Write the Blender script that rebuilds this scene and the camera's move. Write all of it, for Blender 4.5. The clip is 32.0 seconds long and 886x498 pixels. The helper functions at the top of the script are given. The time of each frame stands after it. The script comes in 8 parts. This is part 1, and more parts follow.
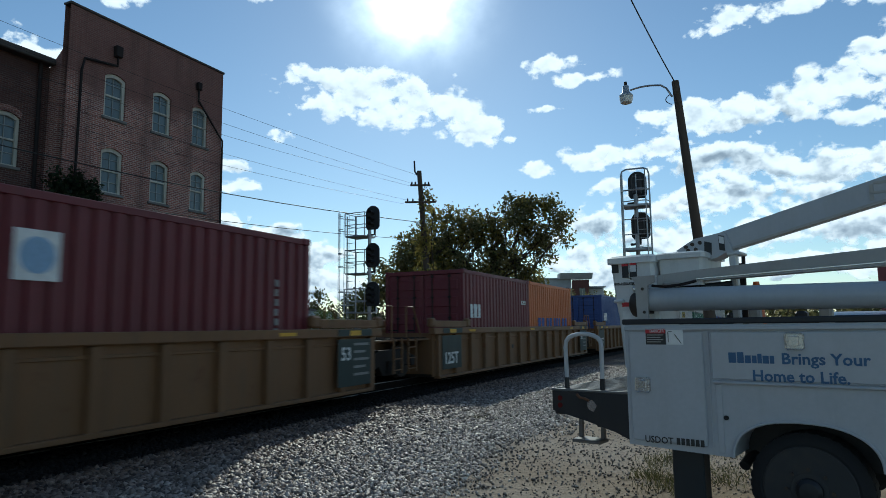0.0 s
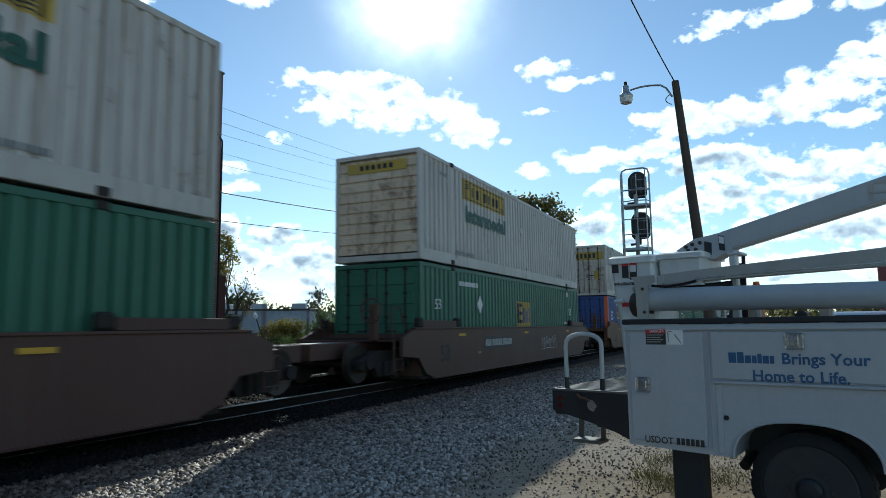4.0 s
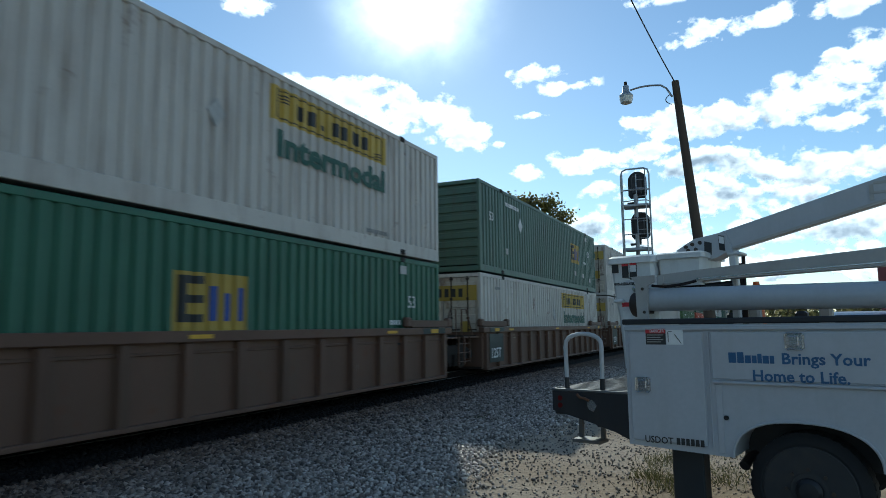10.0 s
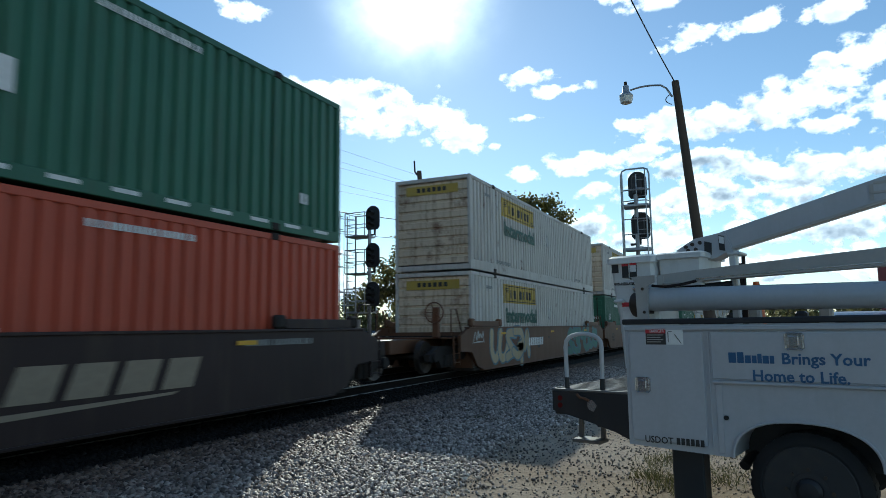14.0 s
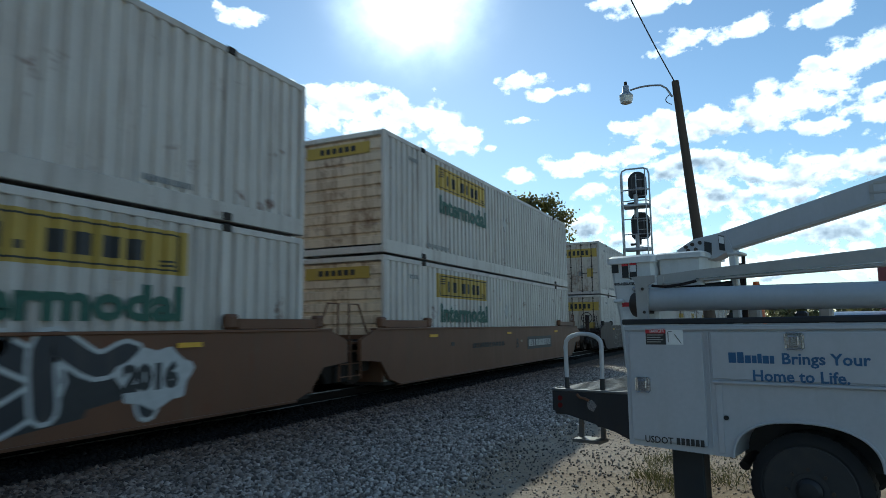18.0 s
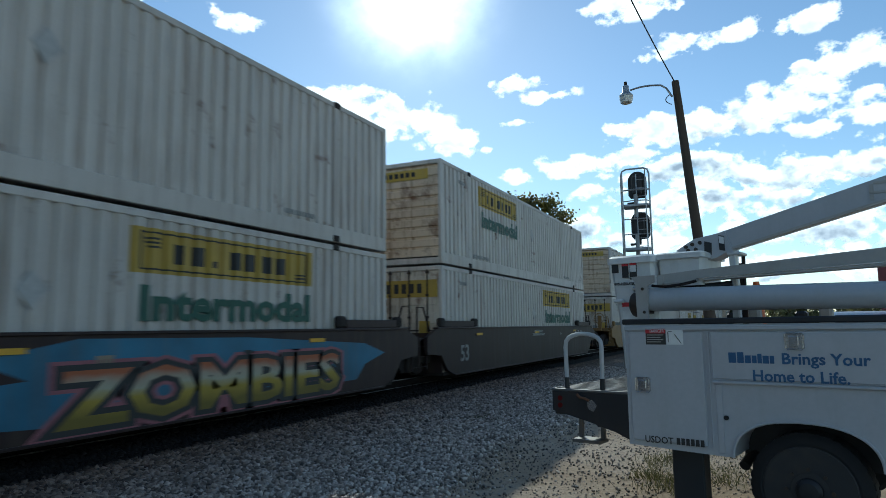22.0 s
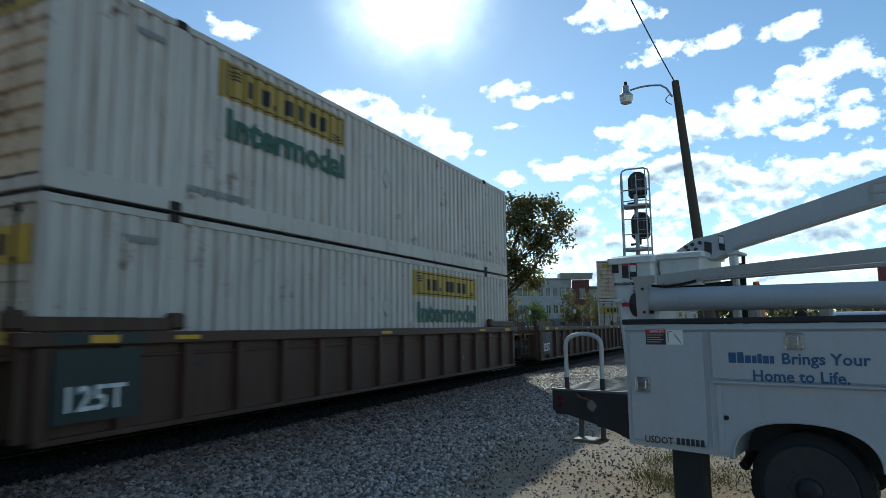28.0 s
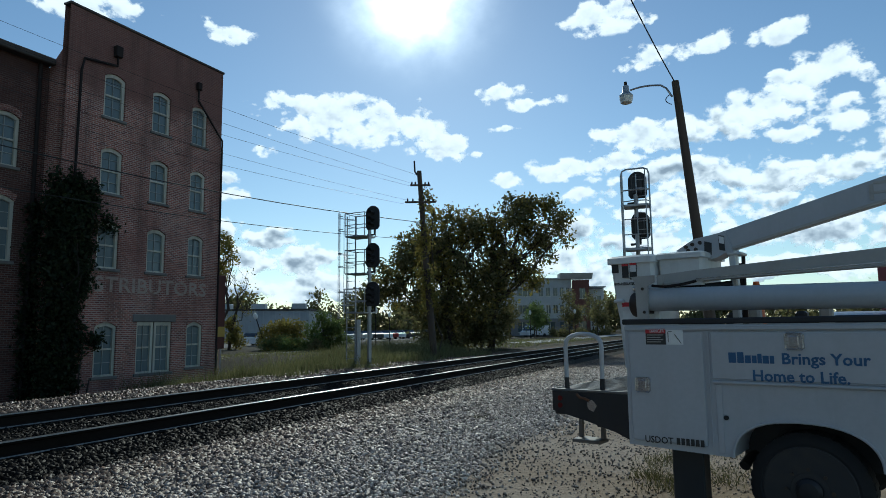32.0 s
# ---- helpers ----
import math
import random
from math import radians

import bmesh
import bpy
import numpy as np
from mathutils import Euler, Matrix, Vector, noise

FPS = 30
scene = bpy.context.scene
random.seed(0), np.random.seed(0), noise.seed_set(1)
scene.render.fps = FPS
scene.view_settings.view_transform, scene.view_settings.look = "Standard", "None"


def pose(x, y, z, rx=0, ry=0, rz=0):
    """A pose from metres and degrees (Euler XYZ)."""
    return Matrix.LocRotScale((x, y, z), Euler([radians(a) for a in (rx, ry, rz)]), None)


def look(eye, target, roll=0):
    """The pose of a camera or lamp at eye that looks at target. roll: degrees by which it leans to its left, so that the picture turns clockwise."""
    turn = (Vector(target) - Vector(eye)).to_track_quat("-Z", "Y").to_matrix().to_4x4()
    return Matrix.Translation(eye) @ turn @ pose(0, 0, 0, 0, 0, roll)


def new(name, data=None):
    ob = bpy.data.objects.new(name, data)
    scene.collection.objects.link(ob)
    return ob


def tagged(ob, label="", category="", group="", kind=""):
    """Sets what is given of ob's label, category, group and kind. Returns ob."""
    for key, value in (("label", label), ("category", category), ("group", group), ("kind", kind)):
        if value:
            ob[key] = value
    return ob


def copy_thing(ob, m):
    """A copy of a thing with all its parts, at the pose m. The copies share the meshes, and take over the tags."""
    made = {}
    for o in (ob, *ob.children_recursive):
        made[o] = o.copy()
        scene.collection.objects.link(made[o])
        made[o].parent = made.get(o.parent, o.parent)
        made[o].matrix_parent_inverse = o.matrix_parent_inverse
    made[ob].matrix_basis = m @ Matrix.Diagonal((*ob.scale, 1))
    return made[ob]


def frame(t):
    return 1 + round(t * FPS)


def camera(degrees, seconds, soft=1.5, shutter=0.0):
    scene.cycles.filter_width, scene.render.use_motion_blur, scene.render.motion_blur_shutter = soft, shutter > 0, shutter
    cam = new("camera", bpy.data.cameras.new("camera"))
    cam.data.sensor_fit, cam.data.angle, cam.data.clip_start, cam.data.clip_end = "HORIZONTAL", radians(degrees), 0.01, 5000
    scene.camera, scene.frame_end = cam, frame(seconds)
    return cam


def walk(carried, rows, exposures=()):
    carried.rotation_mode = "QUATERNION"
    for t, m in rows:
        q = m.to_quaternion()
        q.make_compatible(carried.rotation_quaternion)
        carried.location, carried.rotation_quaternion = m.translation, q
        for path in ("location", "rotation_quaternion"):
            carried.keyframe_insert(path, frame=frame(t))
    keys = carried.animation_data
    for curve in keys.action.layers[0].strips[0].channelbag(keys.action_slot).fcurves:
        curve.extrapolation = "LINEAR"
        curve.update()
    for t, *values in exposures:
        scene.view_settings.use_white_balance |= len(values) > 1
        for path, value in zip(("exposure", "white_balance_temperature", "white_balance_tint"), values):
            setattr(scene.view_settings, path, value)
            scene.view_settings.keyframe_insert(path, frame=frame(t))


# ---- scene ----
cam = camera(68.43, 32.0, soft=0.7, shutter=0.13)
EYE = Vector((0.0, -8.858, 1.545))
YAW, PITCH, ROLL = radians(25.437), radians(6.849), -0.659
AIM = EYE + Vector((math.cos(PITCH) * math.cos(YAW), math.cos(PITCH) * math.sin(YAW), math.sin(PITCH)))
walk(cam, [(0.0, look(EYE, AIM, ROLL)), (32.0, look(EYE, AIM, ROLL))], exposures=[(t, e + 0.1, 5580, -3) for t, e in ((0.0, -0.47), (1.2, -0.42), (2.0, -0.36), (2.7, -0.12), (7.0, -0.13), (7.8, -0.25), (9.3, -0.24), (10.0, -0.11), (27.8, -0.11), (28.6, -0.3), (29.1, -0.36), (29.6, -0.16), (31.1, -0.18), (31.7, -0.42), (32.0, -0.5))])

# ---- light ----
SUN_AZ, SUN_EL = radians(27.2), radians(27.3)
sun_way = Vector((math.cos(SUN_EL) * math.cos(SUN_AZ), math.cos(SUN_EL) * math.sin(SUN_AZ), math.sin(SUN_EL)))
sun = new("sun", bpy.data.lights.new("sun", "SUN"))
sun.data.energy, sun.data.angle, sun.data.color = 2.7, radians(0.53), (1.0, 0.9, 0.74)
sun.matrix_world = look(sun_way * 60, (0, 0, 0))
world = bpy.data.worlds.new("sky")
scene.world = world
world.use_nodes = True
wn, wl = world.node_tree.nodes, world.node_tree.links
sky = wn.new("ShaderNodeTexSky")
sky.sky_type, sky.sun_disc = "NISHITA", False
sky.sun_elevation, sky.sun_rotation = SUN_EL, radians(90) - SUN_AZ
sky.air_density, sky.dust_density, sky.ozone_density = 1.0, 0.09, 1.25
wn["Background"].inputs["Strength"].default_value = 0.118
wl.new(sky.outputs["Color"], wn["Background"].inputs["Color"])


# ---- mesh tools ----
class G:
    """A list of vertices and faces that becomes one mesh."""

    def __init__(self):
        self.v, self.f = [], []

    def add(self, verts, faces):
        n = len(self.v)
        self.v += [tuple(p) for p in verts]
        self.f += [tuple(i + n for i in q) for q in faces]
        return self

    def box(self, x0, x1, y0, y1, z0, z1):
        return self.add([(x, y, z) for x in (x0, x1) for y in (y0, y1) for z in (z0, z1)],
                        [(0, 1, 3, 2), (4, 6, 7, 5), (0, 4, 5, 1), (2, 3, 7, 6), (0, 2, 6, 4), (1, 5, 7, 3)])

    def cbox(self, x0, x1, y0, y1, z0, z1, c=0.01):
        """A box with chamfered edges."""
        lo, hi = (x0, y0, z0), (x1, y1, z1)
        idx, verts = {}, []
        for s in [(a, b, d) for a in (0, 1) for b in (0, 1) for d in (0, 1)]:
            for ax in range(3):
                p = []
                for k in range(3):
                    e = hi[k] if s[k] else lo[k]
                    p.append(e if k == ax else e + (-c if s[k] else c))
                idx[s, ax] = len(verts)
                verts.append(p)
        faces = []
        for ax in range(3):
            b, d = (ax + 1) % 3, (ax + 2) % 3
            for sg in (0, 1):
                q = []
                for sb, sd in ((0, 0), (1, 0), (1, 1), (0, 1)):
                    s = [0, 0, 0]
                    s[ax], s[b], s[d] = sg, sb, sd
                    q.append(idx[tuple(s), ax])
                faces.append(q)
            for sb in (0, 1):
                for sd in (0, 1):
                    q = []
                    for sa, k in ((0, b), (1, b), (1, d), (0, d)):
                        s = [0, 0, 0]
                        s[ax], s[b], s[d] = sa, sb, sd
                        q.append(idx[tuple(s), k])
                    faces.append(q)
        for s in [(a, b, d) for a in (0, 1) for b in (0, 1) for d in (0, 1)]:
            faces.append([idx[s, 0], idx[s, 1], idx[s, 2]])
        return self.add(verts, faces)

    def cyl(self, p0, p1, r0, r1=None, n=12, caps=True):
        p0, p1 = Vector(p0), Vector(p1)
        r1 = r0 if r1 is None else r1
        d = (p1 - p0).normalized()
        a = d.orthogonal().normalized()
        b = d.cross(a)
        ring = [(math.cos(2 * math.pi * i / n), math.sin(2 * math.pi * i / n)) for i in range(n)]
        verts = [p0 + (a * c + b * s) * r0 for c, s in ring] + [p1 + (a * c + b * s) * r1 for c, s in ring]
        faces = [(i, (i + 1) % n, n + (i + 1) % n, n + i) for i in range(n)]
        if caps:
            faces += [tuple(range(n))[::-1], tuple(range(n, 2 * n))]
        return self.add(verts, faces)

    def pipe(self, pts, r, n=8):
        """A round bar along a line of points."""
        pts = [Vector(p) for p in pts]
        verts, faces = [], []
        a = None
        for i, p in enumerate(pts):
            d = (pts[min(i + 1, len(pts) - 1)] - pts[max(i - 1, 0)]).normalized()
            a = d.orthogonal().normalized() if a is None else (a - d * a.dot(d)).normalized()
            b = d.cross(a)
            rr = r[i] if isinstance(r, (list, tuple)) else r
            verts += [p + (a * math.cos(2 * math.pi * k / n) + b * math.sin(2 * math.pi * k / n)) * rr for k in range(n)]
        for i in range(len(pts) - 1):
            faces += [(i * n + k, i * n + (k + 1) % n, (i + 1) * n + (k + 1) % n, (i + 1) * n + k) for k in range(n)]
        m = (len(pts) - 1) * n
        faces += [tuple(range(n))[::-1], tuple(range(m, m + n))]
        return self.add(verts, faces)

    def prism(self, poly, axis, lo, hi):
        """A polygon in the plane across an axis, drawn out along it. The polygon's two numbers are the other axes in order."""
        def at(p, t):
            q = list(p)
            q.insert(axis, t)
            return q
        n = len(poly)
        faces = [(i, (i + 1) % n, n + (i + 1) % n, n + i) for i in range(n)] + [tuple(range(n))[::-1], tuple(range(n, 2 * n))]
        return self.add([at(p, lo) for p in poly] + [at(p, hi) for p in poly], faces)

    def lathe(self, prof, n=16, axis=2, at=(0, 0, 0)):
        """A profile of (radius, height) turned about an axis."""
        verts, faces = [], []
        for r, h in prof:
            for k in range(n):
                c, s = r * math.cos(2 * math.pi * k / n), r * math.sin(2 * math.pi * k / n)
                p = (c, s, h) if axis == 2 else ((h, c, s) if axis == 0 else (c, h, s))
                verts.append([p[i] + at[i] for i in range(3)])
        for i in range(len(prof) - 1):
            faces += [(i * n + k, i * n + (k + 1) % n, (i + 1) * n + (k + 1) % n, (i + 1) * n + k) for k in range(n)]
        m = (len(prof) - 1) * n
        faces += [tuple(range(n))[::-1], tuple(range(m, m + n))]
        return self.add(verts, faces)

    def blob(self, c, r, seed=0, squash=1.0, sub=1):
        """A lumpy stone or clump."""
        bm = bmesh.new()
        bmesh.ops.create_icosphere(bm, subdivisions=sub, radius=1.0)
        rnd = random.Random(seed)
        vs = []
        for q in bm.verts:
            k = r * rnd.uniform(0.75, 1.2)
            vs.append((c[0] + q.co.x * k, c[1] + q.co.y * k, c[2] + q.co.z * k * squash))
        fs = [[q.index for q in f.verts] for f in bm.faces]
        bm.free()
        return self.add(vs, fs)

    def mesh(self, name, material=None, smooth=True):
        me = bpy.data.meshes.new(name)
        me.from_pydata(self.v, [], self.f)
        bm = bmesh.new()
        bm.from_mesh(me)
        bmesh.ops.recalc_face_normals(bm, faces=bm.faces)
        bm.to_mesh(me)
        bm.free()
        if smooth:
            me.polygons.foreach_set("use_smooth", [True] * len(me.polygons))
            me.set_sharp_from_angle(angle=radians(32))
        if material:
            me.materials.append(material)
        return me


def part(name, g, material, parent=None, label="", m=None):
    """Links a mesh under a thing or a part. g: a G, or a mesh to share."""
    me = g.mesh(name, material) if isinstance(g, G) else g
    ob = new(name, me)
    if parent is not None:
        ob.parent = parent
    if m is not None:
        ob.matrix_basis = m
    if label:
        tagged(ob, label)
    return ob


def thing(name, m=None, label="", category="", group="", kind=""):
    ob = new(name)
    ob.empty_display_size = 0.1
    if m is not None:
        ob.matrix_basis = m
    return tagged(ob, label, category, group, kind)


def solid(name, g, material, label="", category="", group="", kind="", m=None):
    ob = part(name, g, material, None, "", m)
    return tagged(ob, label, category, group, kind)


def text_mesh(body, size, material, depth=0.004, name="lettering", bold=0.0, align="LEFT"):
    """Letters as a flat mesh in the x-y plane."""
    cu = bpy.data.curves.new(name, "FONT")
    cu.body, cu.size, cu.extrude, cu.resolution_u, cu.offset = body, size, depth / 2, 2, bold
    cu.align_x = align
    tmp = bpy.data.objects.new(name, cu)
    scene.collection.objects.link(tmp)
    dg = bpy.context.evaluated_depsgraph_get()
    me = bpy.data.meshes.new_from_object(tmp.evaluated_get(dg))
    bpy.data.objects.remove(tmp)
    bpy.data.curves.remove(cu)
    me.materials.clear()
    me.materials.append(material)
    return me


MESHES = {}


def shared(key, make, material):
    """One mesh for all pieces alike."""
    k = (key, material.name)
    if k not in MESHES:
        MESHES[k] = make().mesh(key if isinstance(key, str) else key[0], material)
    return MESHES[k]


# ---- materials ----
def nodes_of(name):
    m = bpy.data.materials.new(name)
    m.use_nodes = True
    nt = m.node_tree
    return m, nt, nt.nodes, nt.links, nt.nodes["Principled BSDF"]


def coords(nt, scale=(1, 1, 1), spread=7.0):
    """Object coordinates, shifted per object so that repeats differ."""
    tc, oi = nt.nodes.new("ShaderNodeTexCoord"), nt.nodes.new("ShaderNodeObjectInfo")
    mul, add = nt.nodes.new("ShaderNodeVectorMath"), nt.nodes.new("ShaderNodeVectorMath")
    mul.operation, add.operation = "SCALE", "ADD"
    comb = nt.nodes.new("ShaderNodeCombineXYZ")
    for k in range(3):
        nt.links.new(oi.outputs["Random"], comb.inputs[k])
    mul.inputs["Scale"].default_value = spread
    nt.links.new(comb.outputs[0], mul.inputs[0])
    nt.links.new(tc.outputs["Object"], add.inputs[0])
    nt.links.new(mul.outputs[0], add.inputs[1])
    mp = nt.nodes.new("ShaderNodeMapping")
    mp.inputs["Scale"].default_value = scale
    nt.links.new(add.outputs[0], mp.inputs["Vector"])
    return mp.outputs[0], oi.outputs["Random"]


def noise_node(nt, vec, scale, detail=4, rough=0.55):
    n = nt.nodes.new("ShaderNodeTexNoise")
    n.inputs["Scale"].default_value, n.inputs["Detail"].default_value, n.inputs["Roughness"].default_value = scale, detail, rough
    nt.links.new(vec, n.inputs["Vector"])
    return n.outputs["Fac"]


def ramp(nt, fac, stops):
    r = nt.nodes.new("ShaderNodeValToRGB")
    while len(r.color_ramp.elements) < len(stops):
        r.color_ramp.elements.new(0.5)
    for e, (pos, col) in zip(r.color_ramp.elements, stops):
        e.position, e.color = pos, (*col, 1) if len(col) == 3 else col
    nt.links.new(fac, r.inputs["Fac"])
    return r.outputs["Color"]


def mix(nt, fac, a, b, kind="MIX"):
    m = nt.nodes.new("ShaderNodeMix")
    m.data_type, m.blend_type = "RGBA", kind
    for sock, val in ((m.inputs["Factor"], fac), (m.inputs["A"], a), (m.inputs["B"], b)):
        if isinstance(val, (int, float)):
            sock.default_value = val
        elif isinstance(val, tuple):
            sock.default_value = (*val, 1) if len(val) == 3 else val
        else:
            nt.links.new(val, sock)
    return m.outputs["Result"]


def bumped(nt, bsdf, height, strength, dist=0.01):
    b = nt.nodes.new("ShaderNodeBump")
    b.inputs["Strength"].default_value, b.inputs["Distance"].default_value = strength, dist
    nt.links.new(height, b.inputs["Height"])
    nt.links.new(b.outputs["Normal"], bsdf.inputs["Normal"])


def paint(name, col, dirt=(0.12, 0.09, 0.06), amount=0.5, rough=0.5, metal=0.0, rust=0.0, streak=True, vary=0.1, bump=0.15):
    """Weathered paint or metal: grain, drawn-out dirt runs, rust blooms."""
    m, nt, ns, ln, b = nodes_of(name)
    vec, rnd = coords(nt)
    run, _ = coords(nt, (2.2, 2.2, 0.22) if streak else (1, 1, 1))
    n1, n2, n3 = noise_node(nt, run, 2.2, 6, 0.65), noise_node(nt, vec, 30, 3), noise_node(nt, vec, 0.7, 5)
    c = mix(nt, ramp(nt, n3, [(0.35, (0, 0, 0)), (0.75, (1, 1, 1))]), col, tuple(x * (1 - vary * 2) for x in col))
    c = mix(nt, ramp(nt, n1, [(0.5, (0, 0, 0)), (0.78, (amount,) * 3)]), c, dirt)
    c = mix(nt, 0.12, c, ramp(nt, n2, [(0.2, (0.3,) * 3), (0.8, (1, 1, 1))]), "MULTIPLY")
    if rust:
        n4 = noise_node(nt, vec, 1.7, 8, 0.7)
        c = mix(nt, ramp(nt, n4, [(0.62 - 0.1 * rust, (0, 0, 0)), (0.72, (1, 1, 1))]), c, (0.13, 0.05, 0.025))
    hs = nt.nodes.new("ShaderNodeHueSaturation")
    mr = nt.nodes.new("ShaderNodeMapRange")
    mr.inputs["To Min"].default_value, mr.inputs["To Max"].default_value = 1 - vary, 1 + vary
    ln.new(rnd, mr.inputs["Value"])
    ln.new(mr.outputs[0], hs.inputs["Value"])
    ln.new(c, hs.inputs["Color"])
    ln.new(hs.outputs[0], b.inputs["Base Color"])
    ro = nt.nodes.new("ShaderNodeMapRange")
    ro.inputs["To Min"].default_value, ro.inputs["To Max"].default_value = max(rough - 0.15, 0.05), min(rough + 0.2, 1)
    ln.new(n1, ro.inputs["Value"])
    ln.new(ro.outputs[0], b.inputs["Roughness"])
    b.inputs["Metallic"].default_value = metal
    if bump:
        bumped(nt, b, n2, bump, 0.004)
    return m


def plain(name, col, rough=0.6, metal=0.0, glow=0.0):
    m, nt, ns, ln, b = nodes_of(name)
    vec, rnd = coords(nt)
    n = noise_node(nt, vec, 12, 4)
    ln.new(mix(nt, 1.0, ramp(nt, n, [(0.3, (0.8,) * 3), (0.7, (1, 1, 1))]), col, "MULTIPLY"), b.inputs["Base Color"])
    b.inputs["Roughness"].default_value, b.inputs["Metallic"].default_value = rough, metal
    if glow:
        b.inputs["Emission Color"].default_value, b.inputs["Emission Strength"].default_value = (*col, 1), glow
    return m


def glass(name, tint=(0.02, 0.025, 0.03), rough=0.05):
    m, nt, ns, ln, b = nodes_of(name)
    b.inputs["Base Color"].default_value = (*tint, 1)
    b.inputs["Roughness"].default_value = rough
    b.inputs["IOR"].default_value = 1.5
    vec, rnd = coords(nt)
    bumped(nt, b, noise_node(nt, vec, 1.5, 2), 0.05, 0.02)
    return m


M = {}
M["white"] = paint("white_container_paint", (0.59, 0.55, 0.498), dirt=(0.2, 0.13, 0.085), amount=0.6, rough=0.5, vary=0.07, rust=0.12)
M["white_end"] = paint("stained_white_end", (0.68, 0.55, 0.4), dirt=(0.2, 0.105, 0.045), amount=1.0, rough=0.6, vary=0.1, rust=0.85)
M["white_door"] = paint("rust_stained_door_paint", (0.62, 0.555, 0.46), dirt=(0.17, 0.09, 0.045), amount=1.0, rough=0.6, vary=0.1, rust=0.95)
M["green"] = paint("green_container_paint", (0.04, 0.145, 0.085), dirt=(0.1, 0.09, 0.07), amount=0.4, vary=0.1)
M["lime"] = paint("leaf_green_container_paint", (0.058, 0.14, 0.045), amount=0.3, vary=0.08)
M["olive"] = paint("dark_green_container_paint", (0.075, 0.145, 0.105), dirt=(0.1, 0.07, 0.06), amount=0.6, vary=0.08)
M["blue"] = paint("blue_container_paint", (0.04, 0.085, 0.27), amount=0.35, vary=0.06)
M["red"] = paint("orange_red_container_paint", (0.46, 0.075, 0.033), amount=0.3, vary=0.06)
M["maroon"] = paint("maroon_container_paint", (0.16, 0.022, 0.03), amount=0.3, vary=0.1)
M["crimson"] = paint("crimson_container_paint", (0.36, 0.03, 0.04), amount=0.25, vary=0.06)
M["orange"] = paint("orange_container_paint", (0.62, 0.16, 0.03), amount=0.25, vary=0.06)
M["bright_orange"] = plain("orange_post_paint", (0.7, 0.16, 0.06))
M["tan_car"] = paint("tan_railcar_paint", (0.2, 0.107, 0.05), amount=0.7, vary=0.08, rust=0.1)
M["yellow_car"] = paint("yellow_railcar_paint", (0.27, 0.165, 0.062), amount=0.6, vary=0.06)
M["orange_car"] = paint("rusty_orange_railcar_paint", (0.145, 0.069, 0.037), amount=0.55, vary=0.1, rust=0.15)
M["brown_car"] = paint("brown_railcar_paint", (0.1, 0.052, 0.04), amount=0.5, vary=0.1)
M["dusty_car"] = paint("dusty_brown_railcar_paint", (0.14, 0.08, 0.055), amount=0.6, vary=0.1, rust=0.15)
M["umber_car"] = paint("umber_railcar_paint", (0.08, 0.044, 0.031), amount=0.6, vary=0.1, rust=0.15)
M["black_car"] = paint("dark_brown_railcar_paint", (0.038, 0.024, 0.023), amount=0.4, vary=0.15)
M["dark"] = paint("grimy_dark_steel", (0.042, 0.037, 0.034), dirt=(0.06, 0.045, 0.03), amount=0.5, rough=0.75)
M["wheel"] = paint("wheel_steel", (0.07, 0.055, 0.045), amount=0.5, rough=0.55, metal=0.6, streak=False)
M["tread"] = plain("worn_wheel_tread", (0.5, 0.5, 0.5), 0.25, 1.0)
for key in ("tan_car", "yellow_car", "orange_car", "brown_car", "dusty_car", "umber_car", "black_car", "dark"):
    M[key].node_tree.nodes["Principled BSDF"].inputs["Specular IOR Level"].default_value = 0.12 if key == "dark" else 0.25
for key in ("white", "green", "lime", "olive", "blue", "red", "maroon", "crimson", "orange"):
    M[key].node_tree.nodes["Principled BSDF"].inputs["Specular IOR Level"].default_value = 0.35 if key == "white" else 0.5
M["ink_white"] = plain("white_marking", (0.78, 0.78, 0.76))
M["ink_black"] = plain("black_marking", (0.03, 0.03, 0.03))
M["ink_green"] = plain("green_marking", (0.028, 0.1, 0.068))
M["ink_yellow"] = paint("faded_yellow_marking", (0.52, 0.36, 0.06), dirt=(0.4, 0.3, 0.14), amount=0.6, rough=0.6, vary=0.12)
M["ink_grey"] = plain("faded_grey_marking", (0.27, 0.27, 0.26))
M["ink_ochre"] = plain("dull_ochre_marking", (0.3, 0.15, 0.05))
M["ink_pale"] = plain("pale_grey_holder", (0.46, 0.45, 0.43))
M["ink_blue"] = plain("blue_marking", (0.03, 0.07, 0.3))
M["ink_red"] = plain("red_marking", (0.55, 0.04, 0.05))
M["gasket"] = plain("dark_seam", (0.04, 0.038, 0.035), 0.8)


# ---- ground and track ----
def smooth(a, b, v):
    k = min(max((v - a) / (b - a), 0), 1)
    return k * k * (3 - 2 * k)


def ground_z(x, y):
    """The lie of the land: canted ballast bed, flat lot on one side, a dip before the brick building."""
    bed = 0.128 + 0.093 * y
    low = 0.0 - 1.0 * smooth(5.5, 11.5, y) * (1 - smooth(24, 32, x)) * smooth(-40, -5, x) - 0.3 * smooth(8, 30, y)
    k = smooth(-3.6, -1.35, y) if y < 0 else 1 - smooth(1.5, 3.4, y)
    return bed * k + low * (1 - k)


